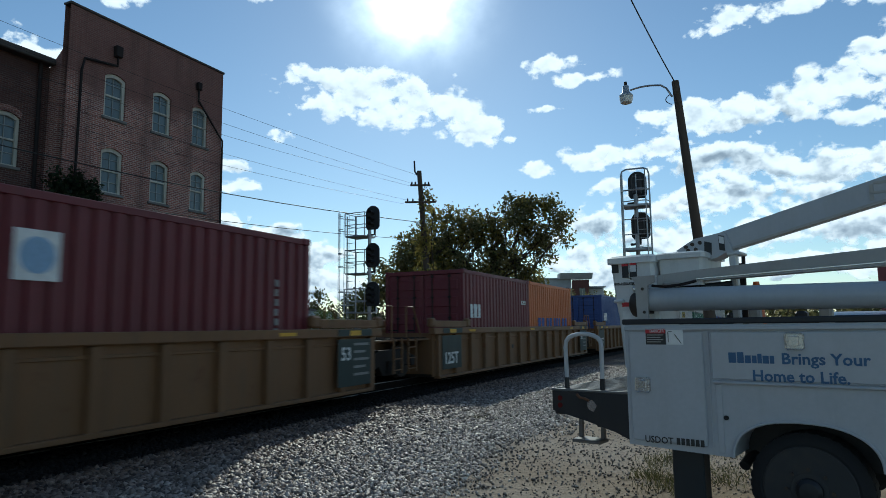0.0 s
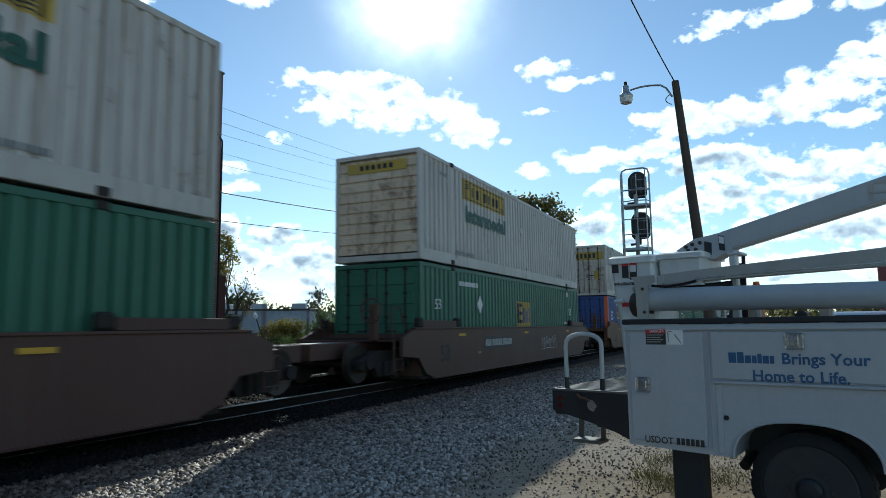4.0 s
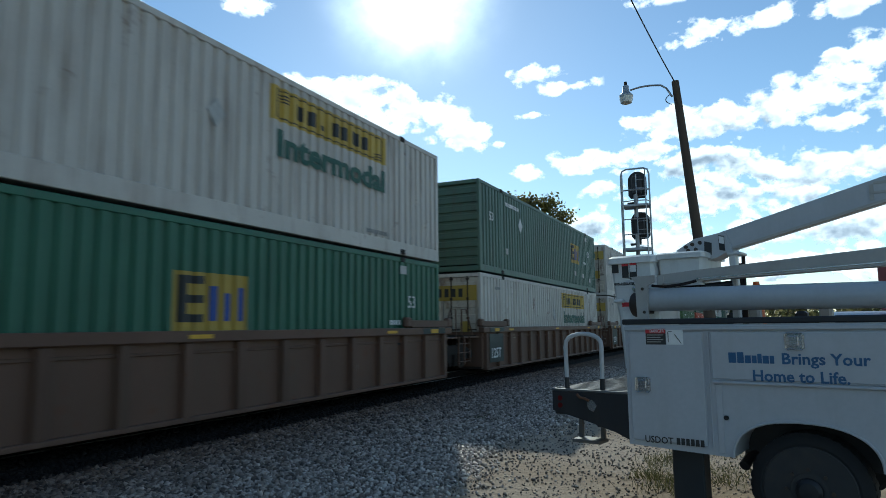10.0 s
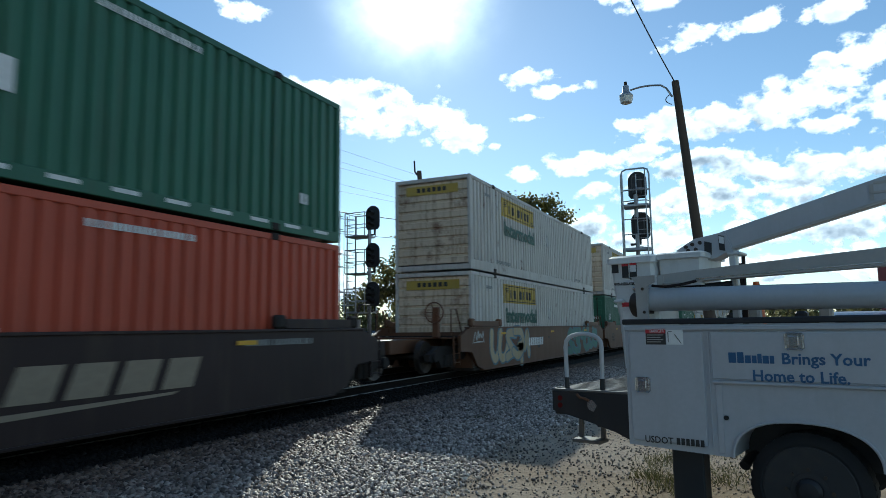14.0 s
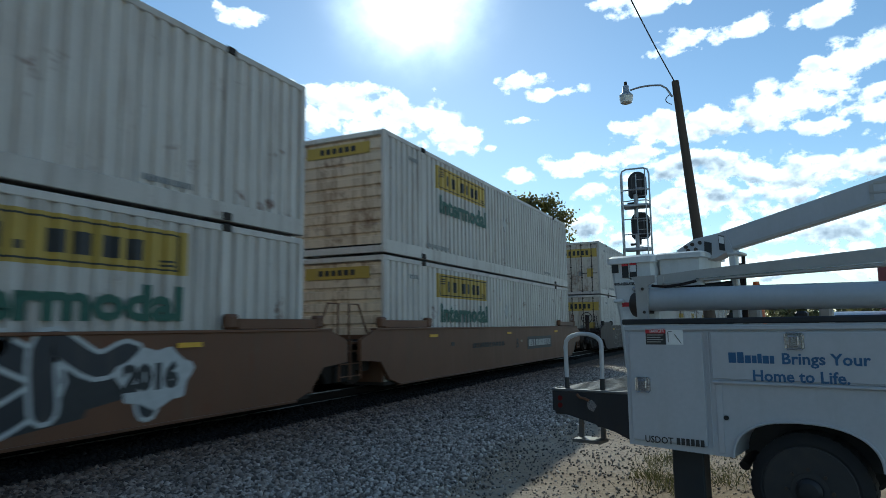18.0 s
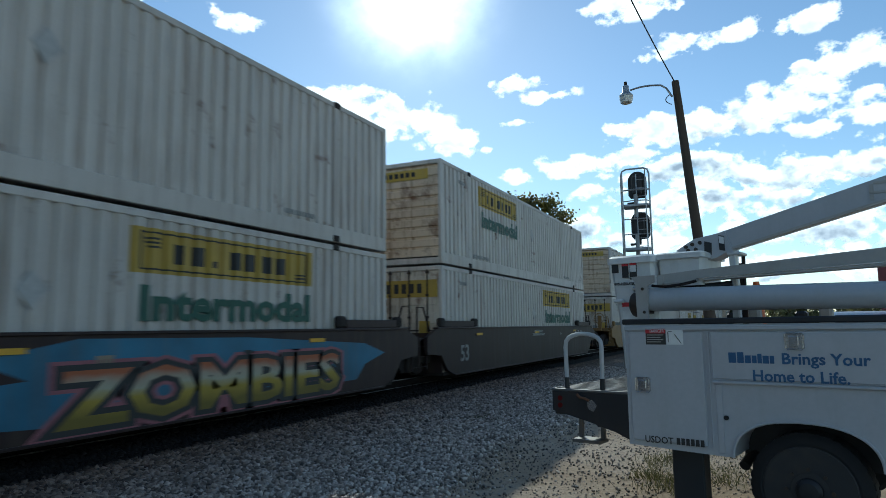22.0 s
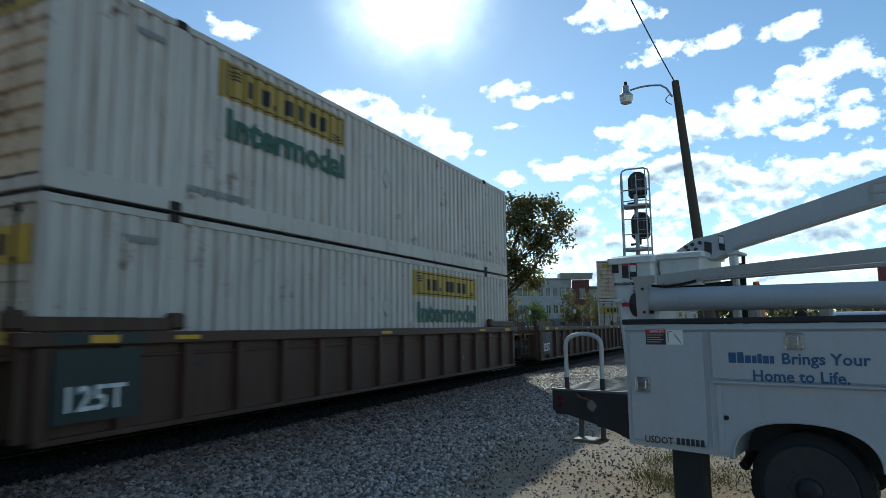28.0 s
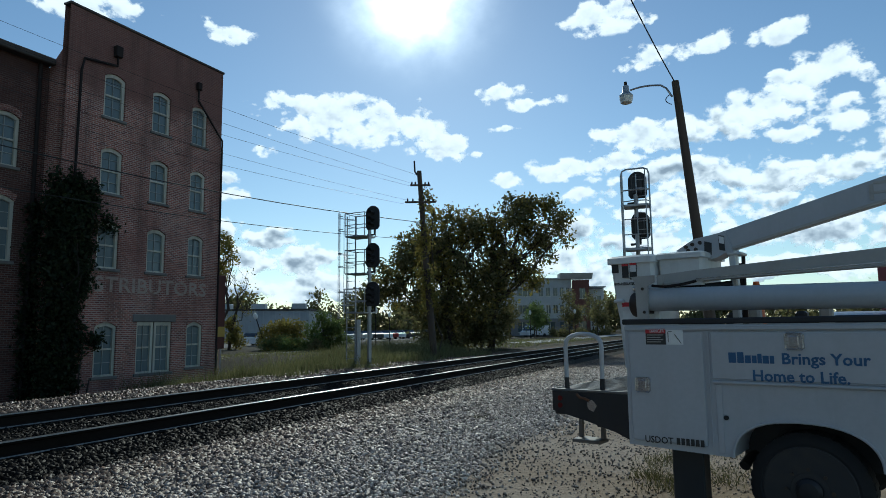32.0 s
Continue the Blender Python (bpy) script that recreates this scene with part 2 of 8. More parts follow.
def dark_bands(nt, y):
    """How black the ballast is: a band along the outside of one rail and the inside of the other."""
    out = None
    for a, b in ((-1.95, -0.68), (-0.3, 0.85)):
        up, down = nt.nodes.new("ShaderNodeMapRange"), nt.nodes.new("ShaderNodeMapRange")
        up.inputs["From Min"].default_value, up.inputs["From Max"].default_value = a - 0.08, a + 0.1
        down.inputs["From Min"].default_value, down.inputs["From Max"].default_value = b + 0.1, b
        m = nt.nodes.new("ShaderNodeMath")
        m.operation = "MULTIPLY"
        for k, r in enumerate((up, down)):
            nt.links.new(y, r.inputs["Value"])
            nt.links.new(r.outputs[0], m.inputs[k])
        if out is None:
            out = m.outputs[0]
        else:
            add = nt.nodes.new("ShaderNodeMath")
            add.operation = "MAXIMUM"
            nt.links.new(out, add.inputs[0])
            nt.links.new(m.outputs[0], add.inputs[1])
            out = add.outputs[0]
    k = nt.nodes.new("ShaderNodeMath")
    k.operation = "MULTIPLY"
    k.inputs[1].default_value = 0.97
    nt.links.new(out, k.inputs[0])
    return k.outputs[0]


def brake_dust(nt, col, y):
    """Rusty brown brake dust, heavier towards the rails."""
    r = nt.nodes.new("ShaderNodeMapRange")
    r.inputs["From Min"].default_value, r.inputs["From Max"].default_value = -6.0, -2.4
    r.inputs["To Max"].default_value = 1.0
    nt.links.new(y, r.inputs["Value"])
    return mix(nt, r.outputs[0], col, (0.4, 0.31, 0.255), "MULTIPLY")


def dark_banded(m):
    """Adds the near-black bands to a finished material of the track."""
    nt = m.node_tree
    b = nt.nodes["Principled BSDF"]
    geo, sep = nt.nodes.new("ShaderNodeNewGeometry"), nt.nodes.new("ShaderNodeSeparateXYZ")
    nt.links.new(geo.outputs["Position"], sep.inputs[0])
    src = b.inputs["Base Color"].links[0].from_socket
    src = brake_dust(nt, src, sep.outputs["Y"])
    g = dark_bands(nt, sep.outputs["Y"])
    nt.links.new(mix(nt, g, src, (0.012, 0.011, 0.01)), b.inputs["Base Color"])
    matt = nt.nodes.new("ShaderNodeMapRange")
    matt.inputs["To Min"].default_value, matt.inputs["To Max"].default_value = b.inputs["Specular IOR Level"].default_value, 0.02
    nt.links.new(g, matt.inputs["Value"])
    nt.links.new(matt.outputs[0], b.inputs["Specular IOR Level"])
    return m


def ground_material():
    m, nt, ns, ln, b = nodes_of("gravel_and_dirt")
    geo = nt.nodes.new("ShaderNodeNewGeometry")
    vec = geo.outputs["Position"]
    vor = nt.nodes.new("ShaderNodeTexVoronoi")
    vor.inputs["Scale"].default_value = 17
    ln.new(vec, vor.inputs["Vector"])
    n1, n2, n3 = noise_node(nt, vec, 60, 4), noise_node(nt, vec, 0.55, 5), noise_node(nt, vec, 6, 6)
    stone = ramp(nt, vor.outputs["Color"], [(0.1, (0.1, 0.084, 0.07)), (0.5, (0.25, 0.215, 0.18)), (0.9, (0.5, 0.44, 0.38))])
    dirt = mix(nt, n3, (0.38, 0.3, 0.22), (0.58, 0.475, 0.36))
    dirt = mix(nt, 0.7, dirt, ramp(nt, noise_node(nt, vec, 35, 6, 0.7), [(0.3, (0.45,) * 3), (0.5, (0.9,) * 3), (0.75, (1.2,) * 3)]), "MULTIPLY")
    dirt = mix(nt, ramp(nt, n2, [(0.42, (0, 0, 0)), (0.62, (0.6,) * 3)]), dirt, (0.36, 0.27, 0.18))
    grass = mix(nt, ramp(nt, noise_node(nt, vec, 9, 8, 0.7), [(0.35, (0, 0, 0)), (0.65, (1, 1, 1))]), (0.03, 0.036, 0.014), (0.12, 0.115, 0.05))
    sep = nt.nodes.new("ShaderNodeSeparateXYZ")
    ln.new(vec, sep.inputs[0])

    def step(sock, a, c):
        r = nt.nodes.new("ShaderNodeMapRange")
        r.inputs["From Min"].default_value, r.inputs["From Max"].default_value = a, c
        ln.new(sock, r.inputs["Value"])
        return r.outputs[0]

    def math2(op, a, c):
        q = nt.nodes.new("ShaderNodeMath")
        q.operation = op
        for k, v in enumerate((a, c)):
            if isinstance(v, (int, float)):
                q.inputs[k].default_value = v
            else:
                ln.new(v, q.inputs[k])
        return q.outputs[0]
    wob = math2("MULTIPLY", math2("SUBTRACT", n2, 0.5), 1.6)
    yy = math2("ADD", sep.outputs["Y"], wob)
    lot = math2("MULTIPLY", step(math2("ADD", sep.outputs["Y"], math2("MULTIPLY", wob, 0.4)), -5.5, -6.1), step(sep.outputs["X"], 21.0, 16.0))
    far = step(yy, 4.5, 6.0)
    c = mix(nt, lot, stone, dirt)
    c = mix(nt, far, c, grass)
    c = brake_dust(nt, c, sep.outputs["Y"])
    c = mix(nt, dark_bands(nt, sep.outputs["Y"]), c, (0.012, 0.011, 0.01))
    ln.new(c, b.inputs["Base Color"])
    b.inputs["Roughness"].default_value = 0.95
    b.inputs["Specular IOR Level"].default_value = 0.12
    h = mix(nt, 0.4, vor.outputs["Distance"], n1)
    bumped(nt, b, h, 0.7, 0.03)
    return m


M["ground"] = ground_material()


def axis_steps(lo, hi, near, far_step):
    """Coordinates from lo to hi, close together near the middle and wider outwards."""
    out, v = [], near[0]
    while v < near[1]:
        out.append(v)
        v += near[2]
    st = near[2]
    while v < hi:
        out.append(v)
        st = min(st * 1.35, far_step)
        v += st
    out.append(hi)
    st, v = near[2], near[0]
    while v > lo:
        st = min(st * 1.35, far_step)
        v -= st
        out.insert(0, max(v, lo))
    return out


def build_ground():
    xs = axis_steps(-3000, 4500, (-8, 40, 0.5), 400)
    ys = axis_steps(-3000, 4500, (-14, 16, 0.25), 400)
    n = len(ys)
    g = G()
    rnd = random.Random(3)
    verts = [(x, y, ground_z(x, y) + (rnd.uniform(-0.012, 0.012) if abs(y + 4) < 9 and -8 < x < 40 else 0)) for x in xs for y in ys]
    faces = [(i * n + j, (i + 1) * n + j, (i + 1) * n + j + 1, i * n + j + 1) for i in range(len(xs) - 1) for j in range(n - 1)]
    g.add(verts, faces)
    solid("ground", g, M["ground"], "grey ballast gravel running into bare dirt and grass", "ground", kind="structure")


build_ground()

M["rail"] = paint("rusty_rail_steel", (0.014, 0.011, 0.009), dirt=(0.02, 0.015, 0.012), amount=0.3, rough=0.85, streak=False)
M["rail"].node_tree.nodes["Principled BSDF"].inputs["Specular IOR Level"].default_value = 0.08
M["rail_foot"] = plain("bright_foot_strip", (0.24, 0.225, 0.2), 0.45, 1.0)
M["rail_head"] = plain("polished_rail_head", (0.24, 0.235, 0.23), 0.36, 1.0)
M["sleeper"] = paint("weathered_sleeper_wood", (0.16, 0.13, 0.1), amount=0.6, rough=0.9, streak=False, bump=0.5)
dark_banded(M["sleeper"])


def build_track():
    CANT = math.degrees(math.atan2(0.14, 1.505))
    for y, zt, nm in ((-0.7525, 0.265, "near"), (0.7525, 0.405, "far")):
        prof = [(-0.075, -0.185), (0.075, -0.185), (0.075, -0.172), (0.016, -0.15), (0.009, -0.12), (0.009, -0.055), (0.034, -0.04),
                (0.037, -0.014), (-0.037, -0.014), (-0.034, -0.04), (-0.009, -0.055), (-0.009, -0.12), (-0.016, -0.15), (-0.075, -0.172)]
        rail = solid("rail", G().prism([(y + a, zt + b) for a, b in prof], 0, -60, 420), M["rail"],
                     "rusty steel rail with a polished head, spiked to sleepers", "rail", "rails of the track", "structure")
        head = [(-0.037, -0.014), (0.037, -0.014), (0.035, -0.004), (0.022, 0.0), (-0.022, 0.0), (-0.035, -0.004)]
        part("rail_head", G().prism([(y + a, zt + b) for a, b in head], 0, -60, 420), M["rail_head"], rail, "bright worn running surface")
        # added lip of bright metal that draws the line of light along the foot
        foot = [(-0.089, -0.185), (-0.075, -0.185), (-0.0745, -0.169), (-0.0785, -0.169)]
        part("rail_foot", G().prism([(y + a, zt + b) for a, b in foot], 0, -60, 420), M["rail_foot"], rail, "added bright strip that draws a line of light along the rail's foot")
    me = G().cbox(-0.115, 0.115, -1.3, 1.3, -0.17, 0, 0.012).mesh("sleeper", M["sleeper"])
    plate = G().cbox(-0.1, 0.1, -0.17, 0.17, 0, 0.016, 0.004)
    plate = plate.mesh("tie_plate", M["rail"])
    rnd = random.Random(5)
    bed = thing("track_bed", pose(0, 0, 0), "wooden sleepers of a railway track bedded in ballast", "track", kind="structure")
    for i in range(160):
        x = -14 + 0.5 * i
        sl = part("sleeper", me, None, bed, m=pose(x + rnd.uniform(-0.03, 0.03), rnd.uniform(-0.04, 0.04), 0.148, CANT, 0, rnd.uniform(-1.2, 1.2)))
        if 2 < x < 26:
            for y in (-0.7525, 0.7525):
                part("tie_plate", plate, None, sl, m=pose(0, y, 0.0))


build_track()


# ---- clouds: a drifting field high over the place ----
def cloud_material(name, grey, bright):
    """Ragged cumulus on a glowing sheet, light and shade painted in: white lit crests, grey hollows and bases, thin
    bright rims.
    """
    m, nt, ns, ln, b = nodes_of(name)
    ns.remove(b)
    vec, rnd = coords(nt, (1.0, 1.25, 1.0), 31.0)

    def op(kind, a, c=0.0, clamp=False):
        q = nt.nodes.new("ShaderNodeMath")
        q.operation, q.use_clamp = kind, clamp
        for k, v in enumerate((a, c)):
            if isinstance(v, (int, float)):
                q.inputs[k].default_value = v
            else:
                ln.new(v, q.inputs[k])
        return q.outputs[0]

    def shifted(dx, dy):
        a = nt.nodes.new("ShaderNodeVectorMath")
        a.operation = "ADD"
        a.inputs[1].default_value = (dx, dy, 0)
        ln.new(vec, a.inputs[0])
        return a.outputs[0]
    n1 = noise_node(nt, vec, 2.0, 12, 0.57)
    broad, above = noise_node(nt, vec, 2.0, 3.5, 0.5), noise_node(nt, shifted(0.03, 0.13), 2.0, 3.5, 0.5)
    puff = noise_node(nt, shifted(2.0, 5.0), 7.0, 5, 0.55)
    wx, wy = noise_node(nt, shifted(7.3, 1.1), 1.4, 4), noise_node(nt, shifted(3.9, 8.7), 1.4, 4)
    tc = nt.nodes.new("ShaderNodeTexCoord")
    sep = nt.nodes.new("ShaderNodeSeparateXYZ")
    ln.new(tc.outputs["Generated"], sep.inputs[0])
    gx = op("MULTIPLY", op("SUBTRACT", sep.outputs["X"], 0.5), 2.0)
    gy = op("MULTIPLY", op("SUBTRACT", sep.outputs["Y"], 0.46), 2.0)
    dx = op("ADD", gx, op("MULTIPLY", op("SUBTRACT", wx, 0.5), 1.1))
    dy = op("ADD", gy, op("MULTIPLY", op("SUBTRACT", wy, 0.5), 1.1))
    r = op("SQRT", op("ADD", op("MULTIPLY", dx, dx), op("MULTIPLY", dy, dy)))
    body = op("MULTIPLY", op("SUBTRACT", 1.0, r), 0.95)
    dens = op("SUBTRACT", op("ADD", op("MULTIPLY", n1, 2.6), body), 1.68)
    # fade before the sheet's own rim
    rim = op("MULTIPLY", op("MULTIPLY", op("SUBTRACT", 1.0, op("ABSOLUTE", gx)), 6.0, True), op("MULTIPLY", op("SUBTRACT", 0.92, op("ABSOLUTE", gy)), 6.0, True))
    alpha = op("MULTIPLY", op("MULTIPLY", op("ADD", dens, 0.02), 4.4, True), rim, True)
    relief = op("ADD", op("MULTIPLY", op("SUBTRACT", above, broad), 3.2), op("MULTIPLY", op("SUBTRACT", puff, 0.5), 0.45))
    shade = op("MULTIPLY", op("SUBTRACT", op("ADD", op("ADD", op("MULTIPLY", dens, 0.6), relief), 0.06), op("MULTIPLY", gy, 0.3)), grey, True)
    col = ramp(nt, shade, [(0.0, (1.0, 1.0, 1.0)), (0.25, (0.88, 0.9, 0.93)), (0.6, (0.55, 0.6, 0.66)), (1.0, (0.3, 0.35, 0.42))])
    em, tr, mx = nt.nodes.new("ShaderNodeEmission"), nt.nodes.new("ShaderNodeBsdfTransparent"), nt.nodes.new("ShaderNodeMixShader")
    em.inputs["Strength"].default_value = bright
    ln.new(col, em.inputs["Color"])
    ln.new(alpha, mx.inputs[0])
    ln.new(tr.outputs[0], mx.inputs[1])
    ln.new(em.outputs[0], mx.inputs[2])
    ln.new(mx.outputs[0], ns["Material Output"].inputs["Surface"])
    return m


CLOUD_LIGHT = 1.35
M["cloud"] = cloud_material("white_cumulus", 0.6, CLOUD_LIGHT)
M["cloud_bank"] = cloud_material("grey_cloud_bank", 1.3, CLOUD_LIGHT)
CLOUD_H = 220.0
# bearing from the +x axis, height angle, width and height in degrees: small bright clouds, then the shaded banks
SMALL_CLOUDS = [
    (36.1, 21.4, 8.0, 2.8), (32.1, 20.2, 11.5, 4.6), (28.2, 19.1, 8.7, 3.6), (24.4, 19.5, 5.8, 2.4), (22.8, 17.9, 5.4, 2.9), (21.8, 16.6, 4.4, 2.2),
    (19.3, 16.3, 2.4, 1.4), (40.1, 16.6, 2.8, 1.2), (16.0, 22.4, 5.0, 1.9), (12.4, 20.9, 4.0, 1.3), (16.0, 18.6, 2.6, 0.7), 
    (0.7, 23.9, 4.8, 2.1), (-4.4, 24.2, 5.0, 1.7), (11.7, 14.2, 8.1, 2.0), (16.6, 13.8, 3.2, 1.5),
    (9.3, 14.6, 5.7, 1.7), (11.3, 11.8, 3.8, 1.4), (43.7, 13.6, 2.6, 1.1), (42.6, 12.1, 3.3, 1.2), (53.0, 26.0, 4.6, 1.9), (43.5, 27.9, 4.9, 1.9),
    (-10.0, 24.0, 4.7, 2.0), (3.1, 28.4, 6.9, 2.6), (3.7, 17.0, 7.3, 2.8), (-7.6, 17.9, 6.2, 2.9), (-9.6, 18.7, 3.6, 2.4), (-7.6, 15.3, 4.6, 1.8),
    (5.6, 14.9, 3.7, 1.4), (-9.0, 20.0, 3.2, 1.2), (-13.1, 20.1, 6.1, 2.7), (-14.1, 16.5, 7.6, 3.4),
    (55, 28, 8, 3.0), (62, 20, 12, 5), (-30, 22, 14, 6), (75, 30, 12, 5), (110, 25, 14, 6), (150, 35, 12, 5), (-60, 30, 14, 6), (-100, 25, 16, 6),
]
BANKS = [
    (-0.6, 16.7, 9.3, 3.4), (-3.3, 16.9, 7.8, 2.8), (2.5, 13.2, 8.7, 2.9), (-2.4, 12.5, 11.4, 2.8), (-6.6, 11.8, 8.4, 2.0), (-9.1, 12.1, 3.7, 2.0),
    (5.3, 10.2, 7.9, 2.5), (0.1, 10.3, 11.7, 2.9), (-5.3, 8.9, 9.4, 2.3), (12.3, 8.7, 6.8, 3.1), (6.3, 7.5, 10.3, 3.0), (-0.9, 7.1, 11.6, 2.4),
    (-7.1, 7.5, 7.1, 2.7), (13.8, 6.3, 6.3, 3.1), (11.5, 4.5, 6.7, 2.6), (-2.8, 5.0, 10.5, 1.8), (1.7, 4.5, 10.9, 1.8), (-7.9, 4.5, 6.6, 2.1),
    (43.2, 8.7, 5.2, 2.6), (39.9, 8.1, 4.8, 1.7), (36.5, 6.5, 7.3, 2.6), (41.7, 6.1, 6.7, 2.2), (36.0, 3.9, 8.8, 3.1), (42.1, 3.5, 6.2, 3.0),
    (39.7, 1.6, 9.1, 2.4), (33.5, 2.9, 6.4, 3.1), (30.1, 2.9, 4.4, 3.2), (47.0, 4.6, 9.2, 3.7), (24.6, 2.9, 9.9, 3.0), (-13.1, 12.4, 9.3, 3.5),
    (-13.3, 6.9, 10.1, 3.5), (19.7, 2.4, 9.9, 2.5),
    (75, 12, 16, 6), (-38, 10, 20, 6), (55, 7, 18, 6), (100, 9, 20, 7), (140, 10, 22, 7), (180, 8, 20, 7), (-70, 9, 22, 7), (-110, 10, 22, 7), (-150, 9, 22, 7),
]
CLOUDS = [(*c, "cloud") for c in SMALL_CLOUDS] + [(*c, "cloud_bank") for c in BANKS]


def build_clouds():
    field = thing("cloud_field", pose(0, 0, 0), "scattered white and grey cumulus clouds drifting in a blue sky", "clouds")
    for az, el, w, h, kind in CLOUDS:
        a, e = radians(az), radians(el)
        way = Vector((math.cos(a) * math.cos(e), math.sin(a) * math.cos(e), math.sin(e)))
        d = CLOUD_H / math.sin(e)
        k = 1.5
        ww, hh = w * k / 5.0, h * k / 5.0
        n = 6
        verts = [((i / n - 0.5) * ww, (j / n - 0.5) * hh, 0.08 * hh * (1 - (2 * i / n - 1) ** 2) * (1 - (2 * j / n - 1) ** 2)) for i in range(n + 1) for j in range(n + 1)]
        g = G().add(verts, [(i * (n + 1) + j, (i + 1) * (n + 1) + j, (i + 1) * (n + 1) + j + 1, i * (n + 1) + j + 1) for i in range(n) for j in range(n)])
        m = look(EYE + way * d, EYE) @ Matrix.Rotation(math.pi, 4, "Y") @ Matrix.Diagonal((d * math.tan(radians(5.0)),) * 3 + (1,))
        part("cloud", g, M[kind], field, m=m)
    return field


CLOUD_FIELD = build_clouds()


def build_sun_glare():
    """Sun glare painted as a glowing sheet before the sun; all sunlight passes it."""
    m, nt, ns, ln, b = nodes_of("sun_glare_glow")
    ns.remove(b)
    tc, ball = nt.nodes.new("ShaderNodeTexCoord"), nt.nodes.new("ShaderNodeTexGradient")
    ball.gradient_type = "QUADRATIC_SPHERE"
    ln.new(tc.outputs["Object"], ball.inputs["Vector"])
    glare_noise = noise_node(nt, tc.outputs["Object"], 2.2, 8, 0.55)
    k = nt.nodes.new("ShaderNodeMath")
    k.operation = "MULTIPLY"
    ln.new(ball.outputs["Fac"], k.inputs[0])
    ln.new(ramp(nt, glare_noise, [(0.3, (0.55,) * 3), (0.7, (1.3,) * 3)]), k.inputs[1])
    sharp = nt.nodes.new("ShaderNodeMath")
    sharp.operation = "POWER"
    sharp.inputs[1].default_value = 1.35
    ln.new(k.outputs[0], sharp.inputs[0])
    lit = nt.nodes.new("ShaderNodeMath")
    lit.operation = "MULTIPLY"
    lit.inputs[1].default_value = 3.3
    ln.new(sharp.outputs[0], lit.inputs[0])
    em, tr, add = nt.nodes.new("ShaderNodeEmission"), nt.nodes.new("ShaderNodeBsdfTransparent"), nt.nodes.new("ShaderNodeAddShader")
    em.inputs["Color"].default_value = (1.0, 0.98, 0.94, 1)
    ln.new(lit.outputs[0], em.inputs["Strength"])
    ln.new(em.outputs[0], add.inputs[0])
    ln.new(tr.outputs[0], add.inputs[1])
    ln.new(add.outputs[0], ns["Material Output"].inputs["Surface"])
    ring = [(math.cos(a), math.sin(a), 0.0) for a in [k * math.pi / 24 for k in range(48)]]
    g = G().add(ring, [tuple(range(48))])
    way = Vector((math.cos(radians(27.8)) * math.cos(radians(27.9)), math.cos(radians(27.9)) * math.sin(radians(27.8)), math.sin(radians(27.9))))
    solid("thin_cloud", g, m, "glowing sheet that paints the sun's glare on the sky", "cloud", kind="structure", m=look(EYE + way * 900, EYE) @ Matrix.Diagonal((158, 140, 158, 1)))


build_sun_glare()


